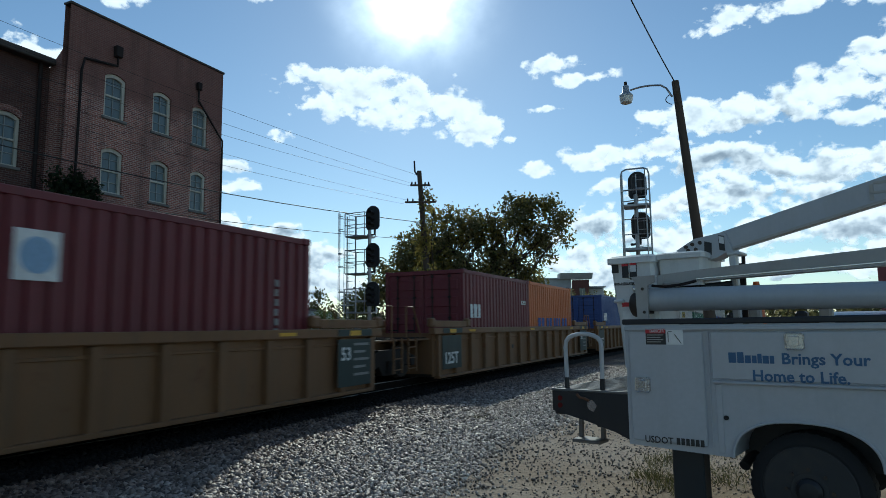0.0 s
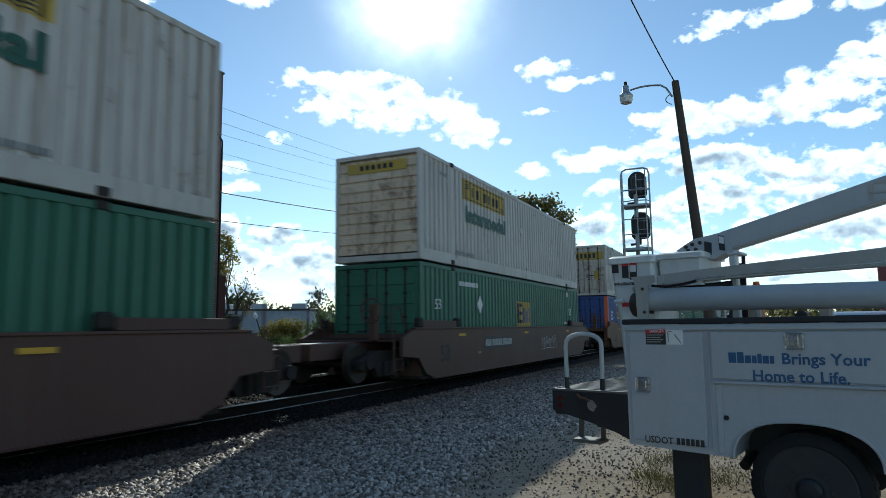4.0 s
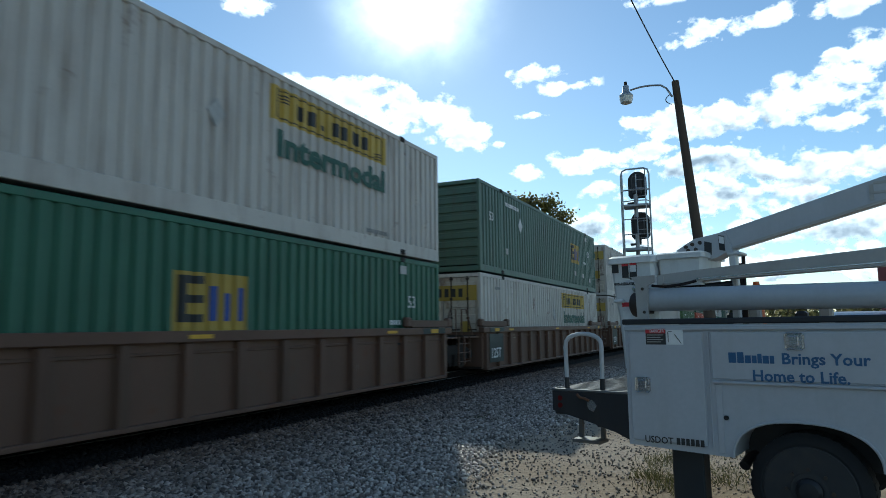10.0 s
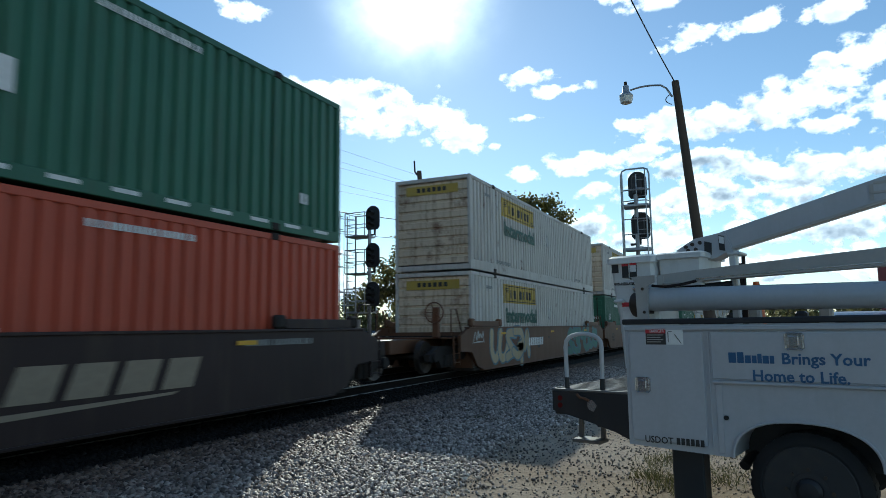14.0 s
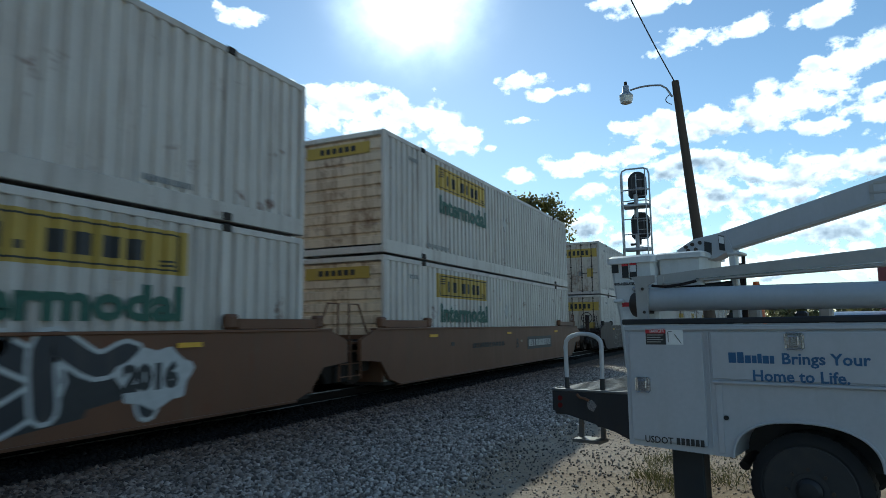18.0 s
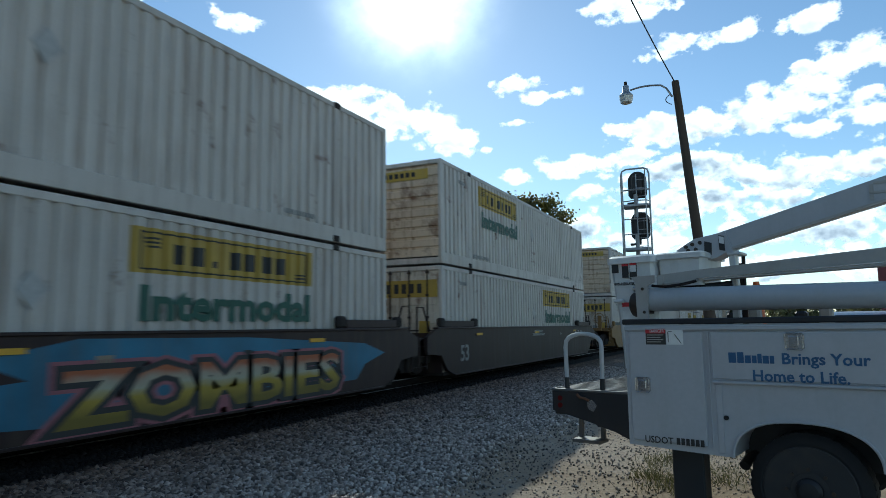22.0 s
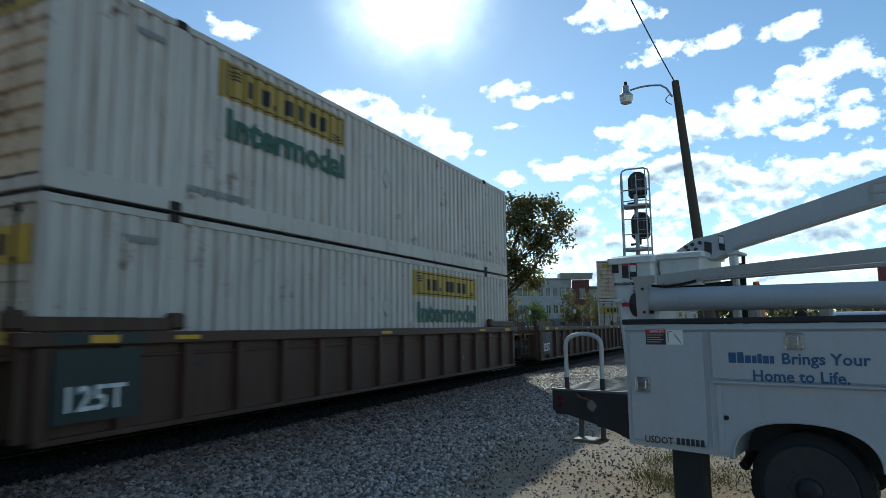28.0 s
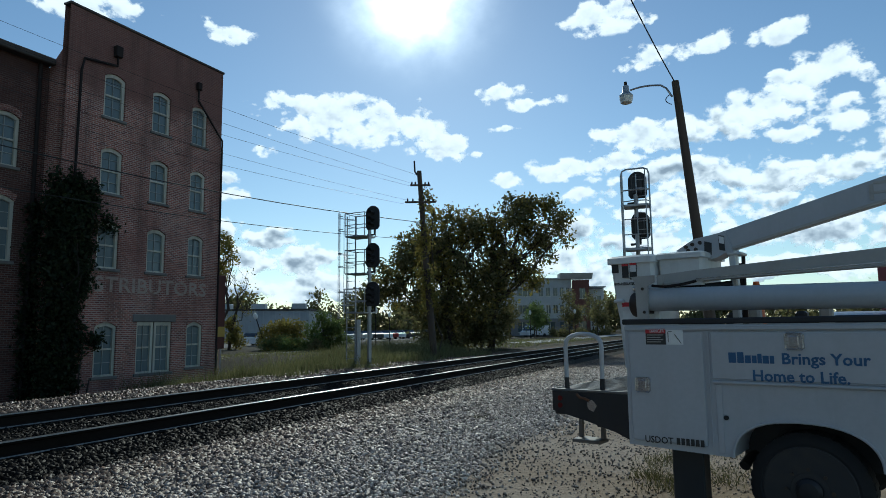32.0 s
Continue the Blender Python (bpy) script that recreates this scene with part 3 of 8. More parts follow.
# ---- brick buildings ----
def brick_material(name, tone):
    m, nt, ns, ln, b = nodes_of(name)
    geo = nt.nodes.new("ShaderNodeNewGeometry")
    sep, comb = nt.nodes.new("ShaderNodeSeparateXYZ"), nt.nodes.new("ShaderNodeCombineXYZ")
    ln.new(geo.outputs["Position"], sep.inputs[0])
    add = nt.nodes.new("ShaderNodeMath")
    add.operation = "ADD"
    ln.new(sep.outputs["X"], add.inputs[0])
    ln.new(sep.outputs["Y"], add.inputs[1])
    ln.new(add.outputs[0], comb.inputs[0])
    ln.new(sep.outputs["Z"], comb.inputs[1])
    br = nt.nodes.new("ShaderNodeTexBrick")
    for k, v in (("Scale", 1.0), ("Brick Width", 0.215), ("Row Height", 0.076), ("Mortar Size", 0.014), ("Bias", 0.0), ("Mortar Smooth", 0.3)):
        br.inputs[k].default_value = v
    br.inputs["Color1"].default_value, br.inputs["Color2"].default_value = (0.12 * tone, 0.042 * tone, 0.034 * tone, 1), (0.3 * tone, 0.115 * tone, 0.085 * tone, 1)
    br.inputs["Mortar"].default_value = (0.38 * tone, 0.3 * tone, 0.26 * tone, 1)
    ln.new(comb.outputs[0], br.inputs["Vector"])
    n1, n2 = noise_node(nt, geo.outputs["Position"], 0.45, 6, 0.65), noise_node(nt, geo.outputs["Position"], 14, 4)
    mp = nt.nodes.new("ShaderNodeMapping")
    mp.inputs["Scale"].default_value = (1.5, 1.5, 0.15)
    ln.new(geo.outputs["Position"], mp.inputs["Vector"])
    n3 = noise_node(nt, mp.outputs[0], 1.2, 6, 0.65)
    sooty = noise_node(nt, geo.outputs["Position"], 0.28, 7, 0.7)
    c = mix(nt, ramp(nt, sooty, [(0.44, (0, 0, 0)), (0.66, (0.8,) * 3)]), br.outputs["Color"], mix(nt, n2, (0.11 * tone, 0.048 * tone, 0.04 * tone), (0.17 * tone, 0.075 * tone, 0.06 * tone)))
    c = mix(nt, ramp(nt, n1, [(0.52, (0, 0, 0)), (0.8, (0.3,) * 3)]), c, (0.3 * tone, 0.25 * tone, 0.22 * tone))
    top = nt.nodes.new("ShaderNodeMapRange")
    top.inputs["From Min"].default_value, top.inputs["From Max"].default_value, top.inputs["To Max"].default_value = 11.6, 12.4, 0.8
    hz = nt.nodes.new("ShaderNodeMath")
    hz.operation = "MULTIPLY_ADD"
    hz.inputs[1].default_value = 2.4
    ln.new(n1, hz.inputs[0])
    ln.new(sep.outputs["Z"], hz.inputs[2])
    ln.new(hz.outputs[0], top.inputs["Value"])
    c = mix(nt, top.outputs[0], c, (0.13 * tone, 0.062 * tone, 0.05 * tone))
    c = mix(nt, ramp(nt, n3, [(0.5, (0, 0, 0)), (0.8, (0.75,) * 3)]), c, (0.09, 0.055, 0.045))
    c = mix(nt, 0.3, c, ramp(nt, n2, [(0.2, (0.4,) * 3), (0.8, (1, 1, 1))]), "MULTIPLY")
    ln.new(c, b.inputs["Base Color"])
    b.inputs["Roughness"].default_value = 0.92
    bumped(nt, b, mix(nt, 0.25, br.outputs["Fac"], n2), 0.5, -0.012)
    return m


M["brick"] = brick_material("old_red_brick", 1.35)
# same brick with deep shade painted into its colour, for the lower building
M["brick_shaded"] = brick_material("dark_old_brick", 0.45)
M["trim"] = paint("weathered_window_trim", (0.56, 0.54, 0.46), amount=0.5, rough=0.7)
M["muntin"] = paint("thin_grey_glazing_bar", (0.36, 0.38, 0.37), amount=0.4, rough=0.7)
M["pane"] = glass("old_window_glass", (0.15, 0.19, 0.205), 0.12)
M["blind"] = paint("pale_window_blind", (0.5, 0.52, 0.52), amount=0.4, rough=0.8)
M["stone"] = paint("dark_stone_sill", (0.2, 0.19, 0.18), amount=0.5, rough=0.9)
M["coping"] = paint("dark_coping", (0.07, 0.06, 0.055), amount=0.4, rough=0.8)
M["iron"] = paint("dark_painted_iron", (0.025, 0.02, 0.019), dirt=(0.05, 0.035, 0.03), amount=0.4, rough=0.75)
M["iron"].node_tree.nodes["Principled BSDF"].inputs["Specular IOR Level"].default_value = 0.2


def wall_front(x0, x1, z0, z1, y, holes, deep=0.32):
    """A wall that faces -y with openings through it; holes: (x0, x1, z0, z1)."""
    g = G()
    xs = sorted({x0, x1, *[h[0] for h in holes], *[h[1] for h in holes]})
    zs = sorted({z0, z1, *[h[2] for h in holes], *[h[3] for h in holes]})
    for a, b in zip(xs, xs[1:]):
        for c, d in zip(zs, zs[1:]):
            mx, mz = (a + b) / 2, (c + d) / 2
            if any(h[0] < mx < h[1] and h[2] < mz < h[3] for h in holes):
                continue
            g.add([(a, y, c), (b, y, c), (b, y, d), (a, y, d)], [(0, 1, 2, 3)])
            g.add([(a, y + deep, c), (b, y + deep, c), (b, y + deep, d), (a, y + deep, d)], [(3, 2, 1, 0)])
    for a, b, c, d in holes:
        g.add([(a, y, c), (a, y + deep, c), (a, y + deep, d), (a, y, d)], [(0, 1, 2, 3)])
        g.add([(b, y, c), (b, y + deep, c), (b, y + deep, d), (b, y, d)], [(3, 2, 1, 0)])
        g.add([(a, y, c), (b, y, c), (b, y + deep, c), (a, y + deep, c)], [(0, 1, 2, 3)])
        g.add([(a, y, d), (b, y, d), (b, y + deep, d), (a, y + deep, d)], [(3, 2, 1, 0)])
    return g


def sash_window(house, x0, x1, z0, z1, y, rise=0.16, cols=2, rows=4, sill=True, blind=0.0):
    """A sash window with an arched head, set into the wall's opening."""
    yf = y + 0.1
    w = part("window", G().box(x0, x1, yf + 0.07, yf + 0.075, z0, z1), M["pane"], house, "pale sash window in an arched brick opening")
    fr = G()
    fr.box(x0, x0 + 0.1, yf - 0.03, yf + 0.06, z0, z1)
    fr.box(x1 - 0.115, x1, yf - 0.03, yf + 0.06, z0, z1)
    fr.box(x0 + 0.1, x1 - 0.115, yf - 0.03, yf + 0.06, z0, z0 + 0.07)
    n = 8
    arc = [(x0 + (x1 - x0) * i / n, z1 - rise + rise * (1 - (2 * i / n - 1) ** 2)) for i in range(n + 1)]
    fr.prism([(a, b - 0.15) for a, b in arc] + [(a, b) for a, b in reversed(arc)], 1, yf - 0.035, yf + 0.06)
    part("frame", fr, M["trim"], w)
    if rise:
        part("arch_filling", G().prism(arc + [(x1, z1 + 0.002), (x0, z1 + 0.002)], 1, y - 0.004, y + 0.2), M["brick"], w)
        part("brick_arch", G().prism([(a, b + 0.004) for a, b in arc] + [(a + (a - (x0 + x1) / 2) * 0.12, b + 0.23) for a, b in reversed(arc)], 1, y - 0.012, y + 0.01), M["brick"], w)
    zm = (z0 + z1) / 2
    part("meeting_rail", G().box(x0 + 0.08, x1 - 0.08, yf - 0.005, yf + 0.062, zm - 0.035, zm + 0.035), M["trim"], w)
    for k in range(1, cols):
        xx = x0 + (x1 - x0) * k / cols
        part("glazing_bar", G().box(xx - 0.012, xx + 0.012, yf + 0.025, yf + 0.066, z0 + 0.06, z1 - 0.1), M["muntin"], w)
    for k in range(1, rows):
        if k * 2 != rows:
            zz = z0 + (z1 - z0) * k / rows
            part("glazing_bar", G().box(x0 + 0.08, x1 - 0.08, yf + 0.027, yf + 0.064, zz - 0.011, zz + 0.011), M["muntin"], w)
    if blind:
        part("blind", G().box(x0 + 0.07, x1 - 0.07, yf + 0.12, yf + 0.13, z1 - (z1 - z0) * blind, z1), M["blind"], w, "pale blind behind the glass")
    if sill:
        part("sill", G().cbox(x0 - 0.08, x1 + 0.08, y - 0.07, y + 0.12, z0 - 0.11, z0, 0.015), M["stone"], w)


def build_brick_house():
    y, x0, x1, zt, zb = 13.5, 14.9, 22.66, 13.72, -1.4
    h = thing("brick_building", pose(0, 0, 0), "four-storey red brick warehouse with pale arched windows and faded lettering", "building")
    cols = ((16.45, 17.4), (18.72, 19.66), (20.86, 21.76))
    holes = [(a, b, z, z + 1.8) for z in (9.86, 6.86, 3.93) for a, b in cols] + [(16.55, 17.5, -0.16, 1.88), (18.4, 20.15, -0.16, 1.9), (20.95, 21.86, -0.05, 1.9)]
    part("wall", wall_front(x0, x1, zb, zt, y, holes), M["brick"], h)
    side = [(y + 0.33, zb), (y + 24, zb), (y + 24, 11.0), (y + 1.1, 11.3), (y + 0.33, 12.0)]
    part("wall", G().prism(side, 0, x1 - 0.32, x1), M["brick"], h)
    part("wall", G().prism(side, 0, x0, x0 + 0.32), M["brick"], h)
    part("wall", G().box(x0 + 0.33, x1 - 0.33, y + 23.7, y + 24, zb, 10.9), M["brick"], h)
    part("roof", G().prism([(y + 0.33, 11.8), (y + 1.1, 11.1), (y + 23.7, 10.8), (y + 23.7, 10.95), (y + 1.1, 11.25), (y + 0.33, 11.95)], 0, x0 + 0.33, x1 - 0.33), M["coping"], h)
    part("floor", G().box(x0 + 0.33, x1 - 0.33, y + 0.33, y + 23.7, zb, -0.9), M["coping"], h)
    for z in (2.6, 5.8, 8.8):
        part("floor", G().box(x0 + 0.33, x1 - 0.33, y + 0.7, y + 23.7, z + 0.1, z + 0.3), M["coping"], h)
    part("inner_wall", G().box(x0 + 0.33, x1 - 0.33, y + 2.5, y + 2.6, zb, 11.0), M["blind"], h)
    part("coping", G().cbox(x0 - 0.05, x1 + 0.05, y - 0.06, y + 0.36, zt, zt + 0.1, 0.02), M["coping"], h)
    for i, (a, b, c, d) in enumerate(holes):
        if b - a > 1.2:
            sash_window(h, a, (a + b) / 2 - 0.03, c, d, y, 0.0, 2, 4, True, 0.4)
            sash_window(h, (a + b) / 2 + 0.03, b, c, d, y, 0.0, 2, 4, True, 0.4)
            part("lintel", G().cbox(a - 0.2, b + 0.2, y - 0.02, y + 0.1, d, d + 0.3, 0.02), M["stone"], h)
        else:
            sash_window(h, a, b, c, d, y, 0.17, 2, 4, True, (0.5, 0.75, 0.5, 0.6, 0.8)[i % 5])
    pipe = G().pipe([(22.62, y - 0.1, 9.6), (22.62, y - 0.1, -0.9)], 0.045)
    part("downpipe", pipe, M["iron"], h, "dark rain pipe")
    part("downpipe", G().pipe([(21.1, y - 0.1, 12.4), (21.1, y - 0.1, 11.9), (22.62, y - 0.1, 10.4), (22.62, y - 0.1, 9.6)], 0.045), M["iron"], h)
    part("rain_hopper", G().cbox(21.0, 21.22, y - 0.2, y - 0.01, 12.4, 12.75, 0.02), M["iron"], h)
    part("downpipe", G().pipe([(16.9, y - 0.1, 12.4), (16.9, y - 0.1, 12.0), (15.5, y - 0.1, 11.8), (15.4, y - 0.1, 11.3), (15.3, y - 0.1, -0.8)], 0.05), M["iron"], h)
    part("rain_hopper", G().cbox(16.75, 17.05, y - 0.22, y - 0.01, 12.35, 12.8, 0.02), M["iron"], h)
    faded = paint("faded_wall_lettering", (0.4, 0.32, 0.27), dirt=(0.2, 0.09, 0.065), amount=1.0, rough=0.95)
    t = part("lettering", text_mesh("DISTRIBUTORS", 0.82, faded, 0.004, "lettering", 0.012), None, h, "faded painted letters on brick", Matrix.Translation((15.43, y - 0.004, 3.05)) @ pose(0, 0, 0, 90))
    t.scale = (1.2, 1, 1)
    # the lower building beside it
    l = thing("brick_building", pose(0, 0, 0), "brick building in deep shade with tall pale windows beside the warehouse", "building")
    yl = 14.5
    hol = [(13.0, 13.95, 7.35, 9.3), (13.0, 13.95, 4.0, 6.3), (10.2, 11.2, 7.35, 9.3), (10.2, 11.2, 4.0, 6.3)]
    part("wall", wall_front(-12, 14.9, -1.4, 11.4, yl, hol), M["brick_shaded"], l)
    part("roof", G().box(-12, 14.9, yl + 0.33, yl + 22, 11.2, 11.4), M["coping"], l)
    part("floor", G().box(-12, 14.9, yl + 0.33, yl + 22, -1.4, -1.2), M["coping"], l)
    part("wall", G().box(-12, 14.88, yl + 21.7, yl + 22, -1.4, 11.2), M["brick"], l)
    part("wall", G().box(-12.3, -12, yl, yl + 22, -1.4, 11.4), M["brick_shaded"], l)
    part("inner_wall", G().box(-12, 14.8, yl + 2.4, yl + 2.5, -1.2, 11.2), M["blind"], l)
    part("cornice", G().cbox(-12.4, 14.88, yl - 0.42, yl + 0.4, 11.4, 11.65, 0.04), M["coping"], l)
    for k, (a, b, c, d) in enumerate(hol):
        sash_window(l, a, b, c, d, yl, 0.17, 2, 4, True, 0.5)
    part("downpipe", G().pipe([(14.5, yl - 0.1, 11.5), (14.5, yl - 0.1, -1.0)], 0.07), M["iron"], l)


build_brick_house()


# ---- signals, poles and wires ----
M["galv"] = paint("galvanised_steel", (0.42, 0.43, 0.44), amount=0.3, rough=0.45, metal=0.7, vary=0.05)
M["signal_black"] = paint("black_signal_paint", (0.018, 0.018, 0.02), amount=0.2, rough=0.5)
M["lens"] = glass("dark_signal_lens", (0.03, 0.03, 0.03), 0.1)
M["pole_wood"] = paint("dark_creosoted_wood", (0.075, 0.055, 0.04), amount=0.5, rough=0.9, bump=0.6)
M["concrete"] = paint("stained_concrete", (0.34, 0.33, 0.31), amount=0.5, rough=0.9, bump=0.4)
M["wire"] = plain("black_wire", (0.015, 0.015, 0.015), 0.6)


def signal_head(parent, x, y, z, face):
    """A signal head with its oval black shield; face: +1 looks along +x, -1 along -x."""
    n = 18
    pts = []
    for i in range(n + 1):
        a = math.pi * i / n
        pts.append((0.33 * math.cos(a), 0.25 + 0.33 * math.sin(a)))
    pts += [(-0.33, -0.3), (-0.24, -0.42), (0.24, -0.42), (0.33, -0.3)]
    s = part("signal_shield", G().prism([(y + a, z + b) for a, b in pts], 0, x - 0.012, x + 0.012), M["signal_black"], parent, "oval black shield of a signal head")
    part("signal_case", G().cbox(*sorted((x - face * 0.02, x - face * 0.3)), y - 0.17, y + 0.17, z - 0.3, z + 0.36, 0.04), M["signal_black"], s)
    for dz in (0.26, 0.0, -0.24):
        part("lens", G().cyl((x + face * 0.012, y, z + dz), (x + face * 0.03, y, z + dz), 0.09, n=16), M["lens"], s)
        hood = G()
        for k in range(9):
            a = math.pi * (k / 8) - 0.0
            hood.v.append((x + face * 0.013, y + 0.11 * math.cos(a), z + dz + 0.11 * math.sin(a)))
            hood.v.append((x + face * 0.3, y + 0.11 * math.cos(a), z + dz + 0.11 * math.sin(a)))
        hood.f += [(2 * k, 2 * k + 2, 2 * k + 3, 2 * k + 1) for k in range(8)]
        part("hood", hood, M["signal_black"], s)
    part("bracket", G().pipe([(x - face * 0.16, y, z - 0.3), (x - face * 0.16, y, z - 0.6), (x - face * 0.16, y + 0.35, z - 0.62)], 0.05), M["signal_black"], s)


def build_signal(x, y, top, heads, face, zb, cage=1):
    s = thing("railway_signal", pose(0, 0, 0), "tall railway signal mast with black heads, ladder and steel cage", "signal", "railway signals")
    part("mast", G().cyl((x, y, zb), (x, y, top), 0.085, 0.07, 14), M["galv"], s)
    part("footing", G().cbox(x - 0.3, x + 0.3, y - 0.3, y + 0.3, zb - 0.5, zb + 0.08, 0.03), M["concrete"], s)
    lx, ly = x, y + cage * 0.9
    lad = part("ladder", G().box(lx - 0.02, lx + 0.02, ly - 0.23, ly - 0.19, zb, top - 0.1).box(lx - 0.02, lx + 0.02, ly + 0.19, ly + 0.23, zb, top - 0.1), M["galv"], s)
    z = zb + 0.3
    while z < top - 0.2:
        part("rung", G().cyl((lx, ly - 0.2, z), (lx, ly + 0.2, z), 0.013, n=6), M["galv"], lad)
        z += 0.32
    part("mast", G().cyl((x + 0.1, y + cage * 0.62, zb), (x + 0.1, y + cage * 0.62, zb + 1.9), 0.11, 0.11, 10), M["galv"], s)
    for hz in heads:
        signal_head(s, x + face * 0.12, y - cage * 0.22, hz, face)
        p = part("platform", G().cbox(x - 0.4, x + 0.45, min(y, y + cage * 0.95), max(y, y + cage * 0.95), hz - 0.7, hz - 0.65, 0.01), M["galv"], s)
        ring = [(x - 0.4, y), (x + 0.45, y), (x + 0.45, y + cage * 0.95), (x - 0.4, y + cage * 0.95), (x - 0.4, y)]
        for zz in (hz - 0.2, hz + 0.3):
            part("guard_rail", G().pipe([(a, b, zz) for a, b in ring], 0.018, 6), M["galv"], p)
        for a, b in ring[:4]:
            part("guard_post", G().cyl((a, b, hz - 0.66), (a, b, hz + 0.32), 0.02, n=6), M["galv"], p)
        hoop = [(lx + 0.42 * math.cos(k * math.pi / 6) - 0.0, ly + cage * (0.15 + 0.42 * math.sin(k * math.pi / 6)), hz - 0.35) for k in range(7)]
        part("cage_hoop", G().pipe(hoop, 0.017, 6), M["galv"], s)
        part("cage_hoop", G().pipe([(a, b, c + 0.55) for a, b, c in hoop], 0.017, 6), M["galv"], s)
    for k in range(5):
        a = math.pi * (k + 1) / 6
        xx, yy = lx + 0.42 * math.cos(a), ly + cage * (0.15 + 0.42 * math.sin(a))
        part("cage_bar", G().cyl((xx, yy, heads[-1] - 0.9), (xx, yy, top + 0.05), 0.011, n=6), M["galv"], s)
    return s


build_signal(22.9, 5.4, 6.35, (6.0, 4.45, 2.85), -1, 0.0, 1)


def build_cage_signal():
    """The signal that turns its back: two heads within one tall round-cornered cage."""
    x, y = 24.0, -5.25
    s = thing("railway_signal", pose(0, 0, 0), "railway signal seen from behind, black shields inside a grey ladder cage", "signal", "railway signals")
    part("mast", G().cyl((x, y + 0.05, -0.1), (x, y + 0.05, 6.9), 0.08, 0.07, 14), M["galv"], s)
    part("footing", G().cbox(x - 0.3, x + 0.3, y - 0.25, y + 0.35, -0.5, 0.1, 0.03), M["concrete"], s)
    signal_head(s, x + 0.2, y, 6.55, 1)
    signal_head(s, x + 0.2, y - 0.05, 5.05, 1)
    for dy in (-0.49, 0.49):
        part("cage_post", G().cyl((x - 0.35, y + dy, 0.4), (x - 0.35, y + dy, 6.9), 0.03, n=8), M["galv"], s)
        part("cage_post", G().cyl((x - 0.65, y + dy * 0.8, 2.4), (x - 0.65, y + dy * 0.8, 7.0), 0.02, n=6), M["galv"], s)
    part("cage_top", G().pipe([(x - 0.35, y - 0.49, 6.9), (x - 0.35, y - 0.44, 7.06), (x - 0.35, y - 0.3, 7.12), (x - 0.35, y + 0.3, 7.12), (x - 0.35, y + 0.44, 7.06), (x - 0.35, y + 0.49, 6.9)], 0.03), M["galv"], s)
    for z in (2.6, 3.2, 3.8, 4.15, 5.9, 6.3):
        part("cage_hoop", G().pipe([(x - 0.35, y - 0.49, z), (x - 0.62, y - 0.4, z), (x - 0.72, y, z), (x - 0.62, y + 0.4, z), (x - 0.35, y + 0.49, z)], 0.02, 6), M["galv"], s)
    for z in (4.2, 5.75):
        part("platform", G().cbox(x - 0.6, x + 0.1, y - 0.47, y + 0.47, z - 0.03, z + 0.05, 0.01), M["galv"], s)
    for z in (4.75, 5.3, 6.35):
        part("guard_rail", G().cyl((x - 0.34, y - 0.47, z), (x - 0.34, y + 0.47, z), 0.02, n=6), M["galv"], s)
    lad = part("ladder", G().box(x - 0.42, x - 0.38, y - 0.38, y - 0.35, 0.2, 6.9).box(x - 0.42, x - 0.38, y - 0.06, y - 0.03, 0.2, 6.9), M["galv"], s)
    for k in range(22):
        part("rung", G().cyl((x - 0.4, y - 0.37, 0.4 + k * 0.3), (x - 0.4, y - 0.04, 0.4 + k * 0.3), 0.012, n=6), M["galv"], lad)


build_cage_signal()


def build_lamp_pole():
    base, top = Vector((18.95, -7.9, -0.1)), Vector((18.93, -7.21, 8.4))
    p = thing("street_lamp", pose(0, 0, 0), "leaning dark wooden pole with a curved lamp arm", "street lamp")
    part("pole", G().pipe([base, base.lerp(top, 0.33), base.lerp(top, 0.66), top], [0.165, 0.145, 0.125, 0.1], 14), M["pole_wood"], p)
    t = top + Vector((0, 0, -0.28))
    arm = [t + Vector((0, 0.1 + 1.15 * k / 8, 0.12 * math.sin(k / 8 * math.pi * 0.8) + 0.16 * min(k / 2, 1))) for k in range(9)]
    arm[0] = t + Vector((0, 0.1, -0.15))
    part("arm", G().pipe(arm, 0.028), M["galv"], p)
    e = arm[-1]
    lamp = part("lamp_head", G().lathe([(0.06, 0.16), (0.09, 0.14), (0.1, -0.02), (0.12, -0.06), (0.2, -0.14), (0.2, -0.18), (0.0, -0.18)], 18, 2, tuple(e + Vector((0, 0.12, 0)))), M["galv"], p, "grey lamp housing")
    part("lamp_globe", G().lathe([(0.195, -0.18), (0.19, -0.24), (0.16, -0.36), (0.12, -0.38), (0.0, -0.38)], 18, 2, tuple(e + Vector((0, 0.12, 0)))), plain("lamp_plastic", (0.75, 0.74, 0.68), 0.3), lamp, "translucent lamp bowl")
    part("photocell", G().cyl(e + Vector((0, 0.12, 0.15)), e + Vector((0, 0.12, 0.27)), 0.045), M["iron"], lamp)
    part("wire_loop", G().pipe([t + Vector((0, 0.12 + 0.16 * math.sin(a) ** 2, -0.06 - 0.16 * (1 - math.cos(a)))) for a in [k * math.pi / 8 for k in range(9)]], 0.012, 6), M["wire"], p)
    far = Vector((6.5, -5.5, 12.0))
    part("overhead_cable", G().pipe([top.lerp(far, k / 10) + Vector((0.02 * math.sin(9 * k), 0.02 * math.cos(7 * k), -0.5 * math.sin(k / 10 * math.pi))) for k in range(11)], 0.016, 6), M["wire"], p)


build_lamp_pole()


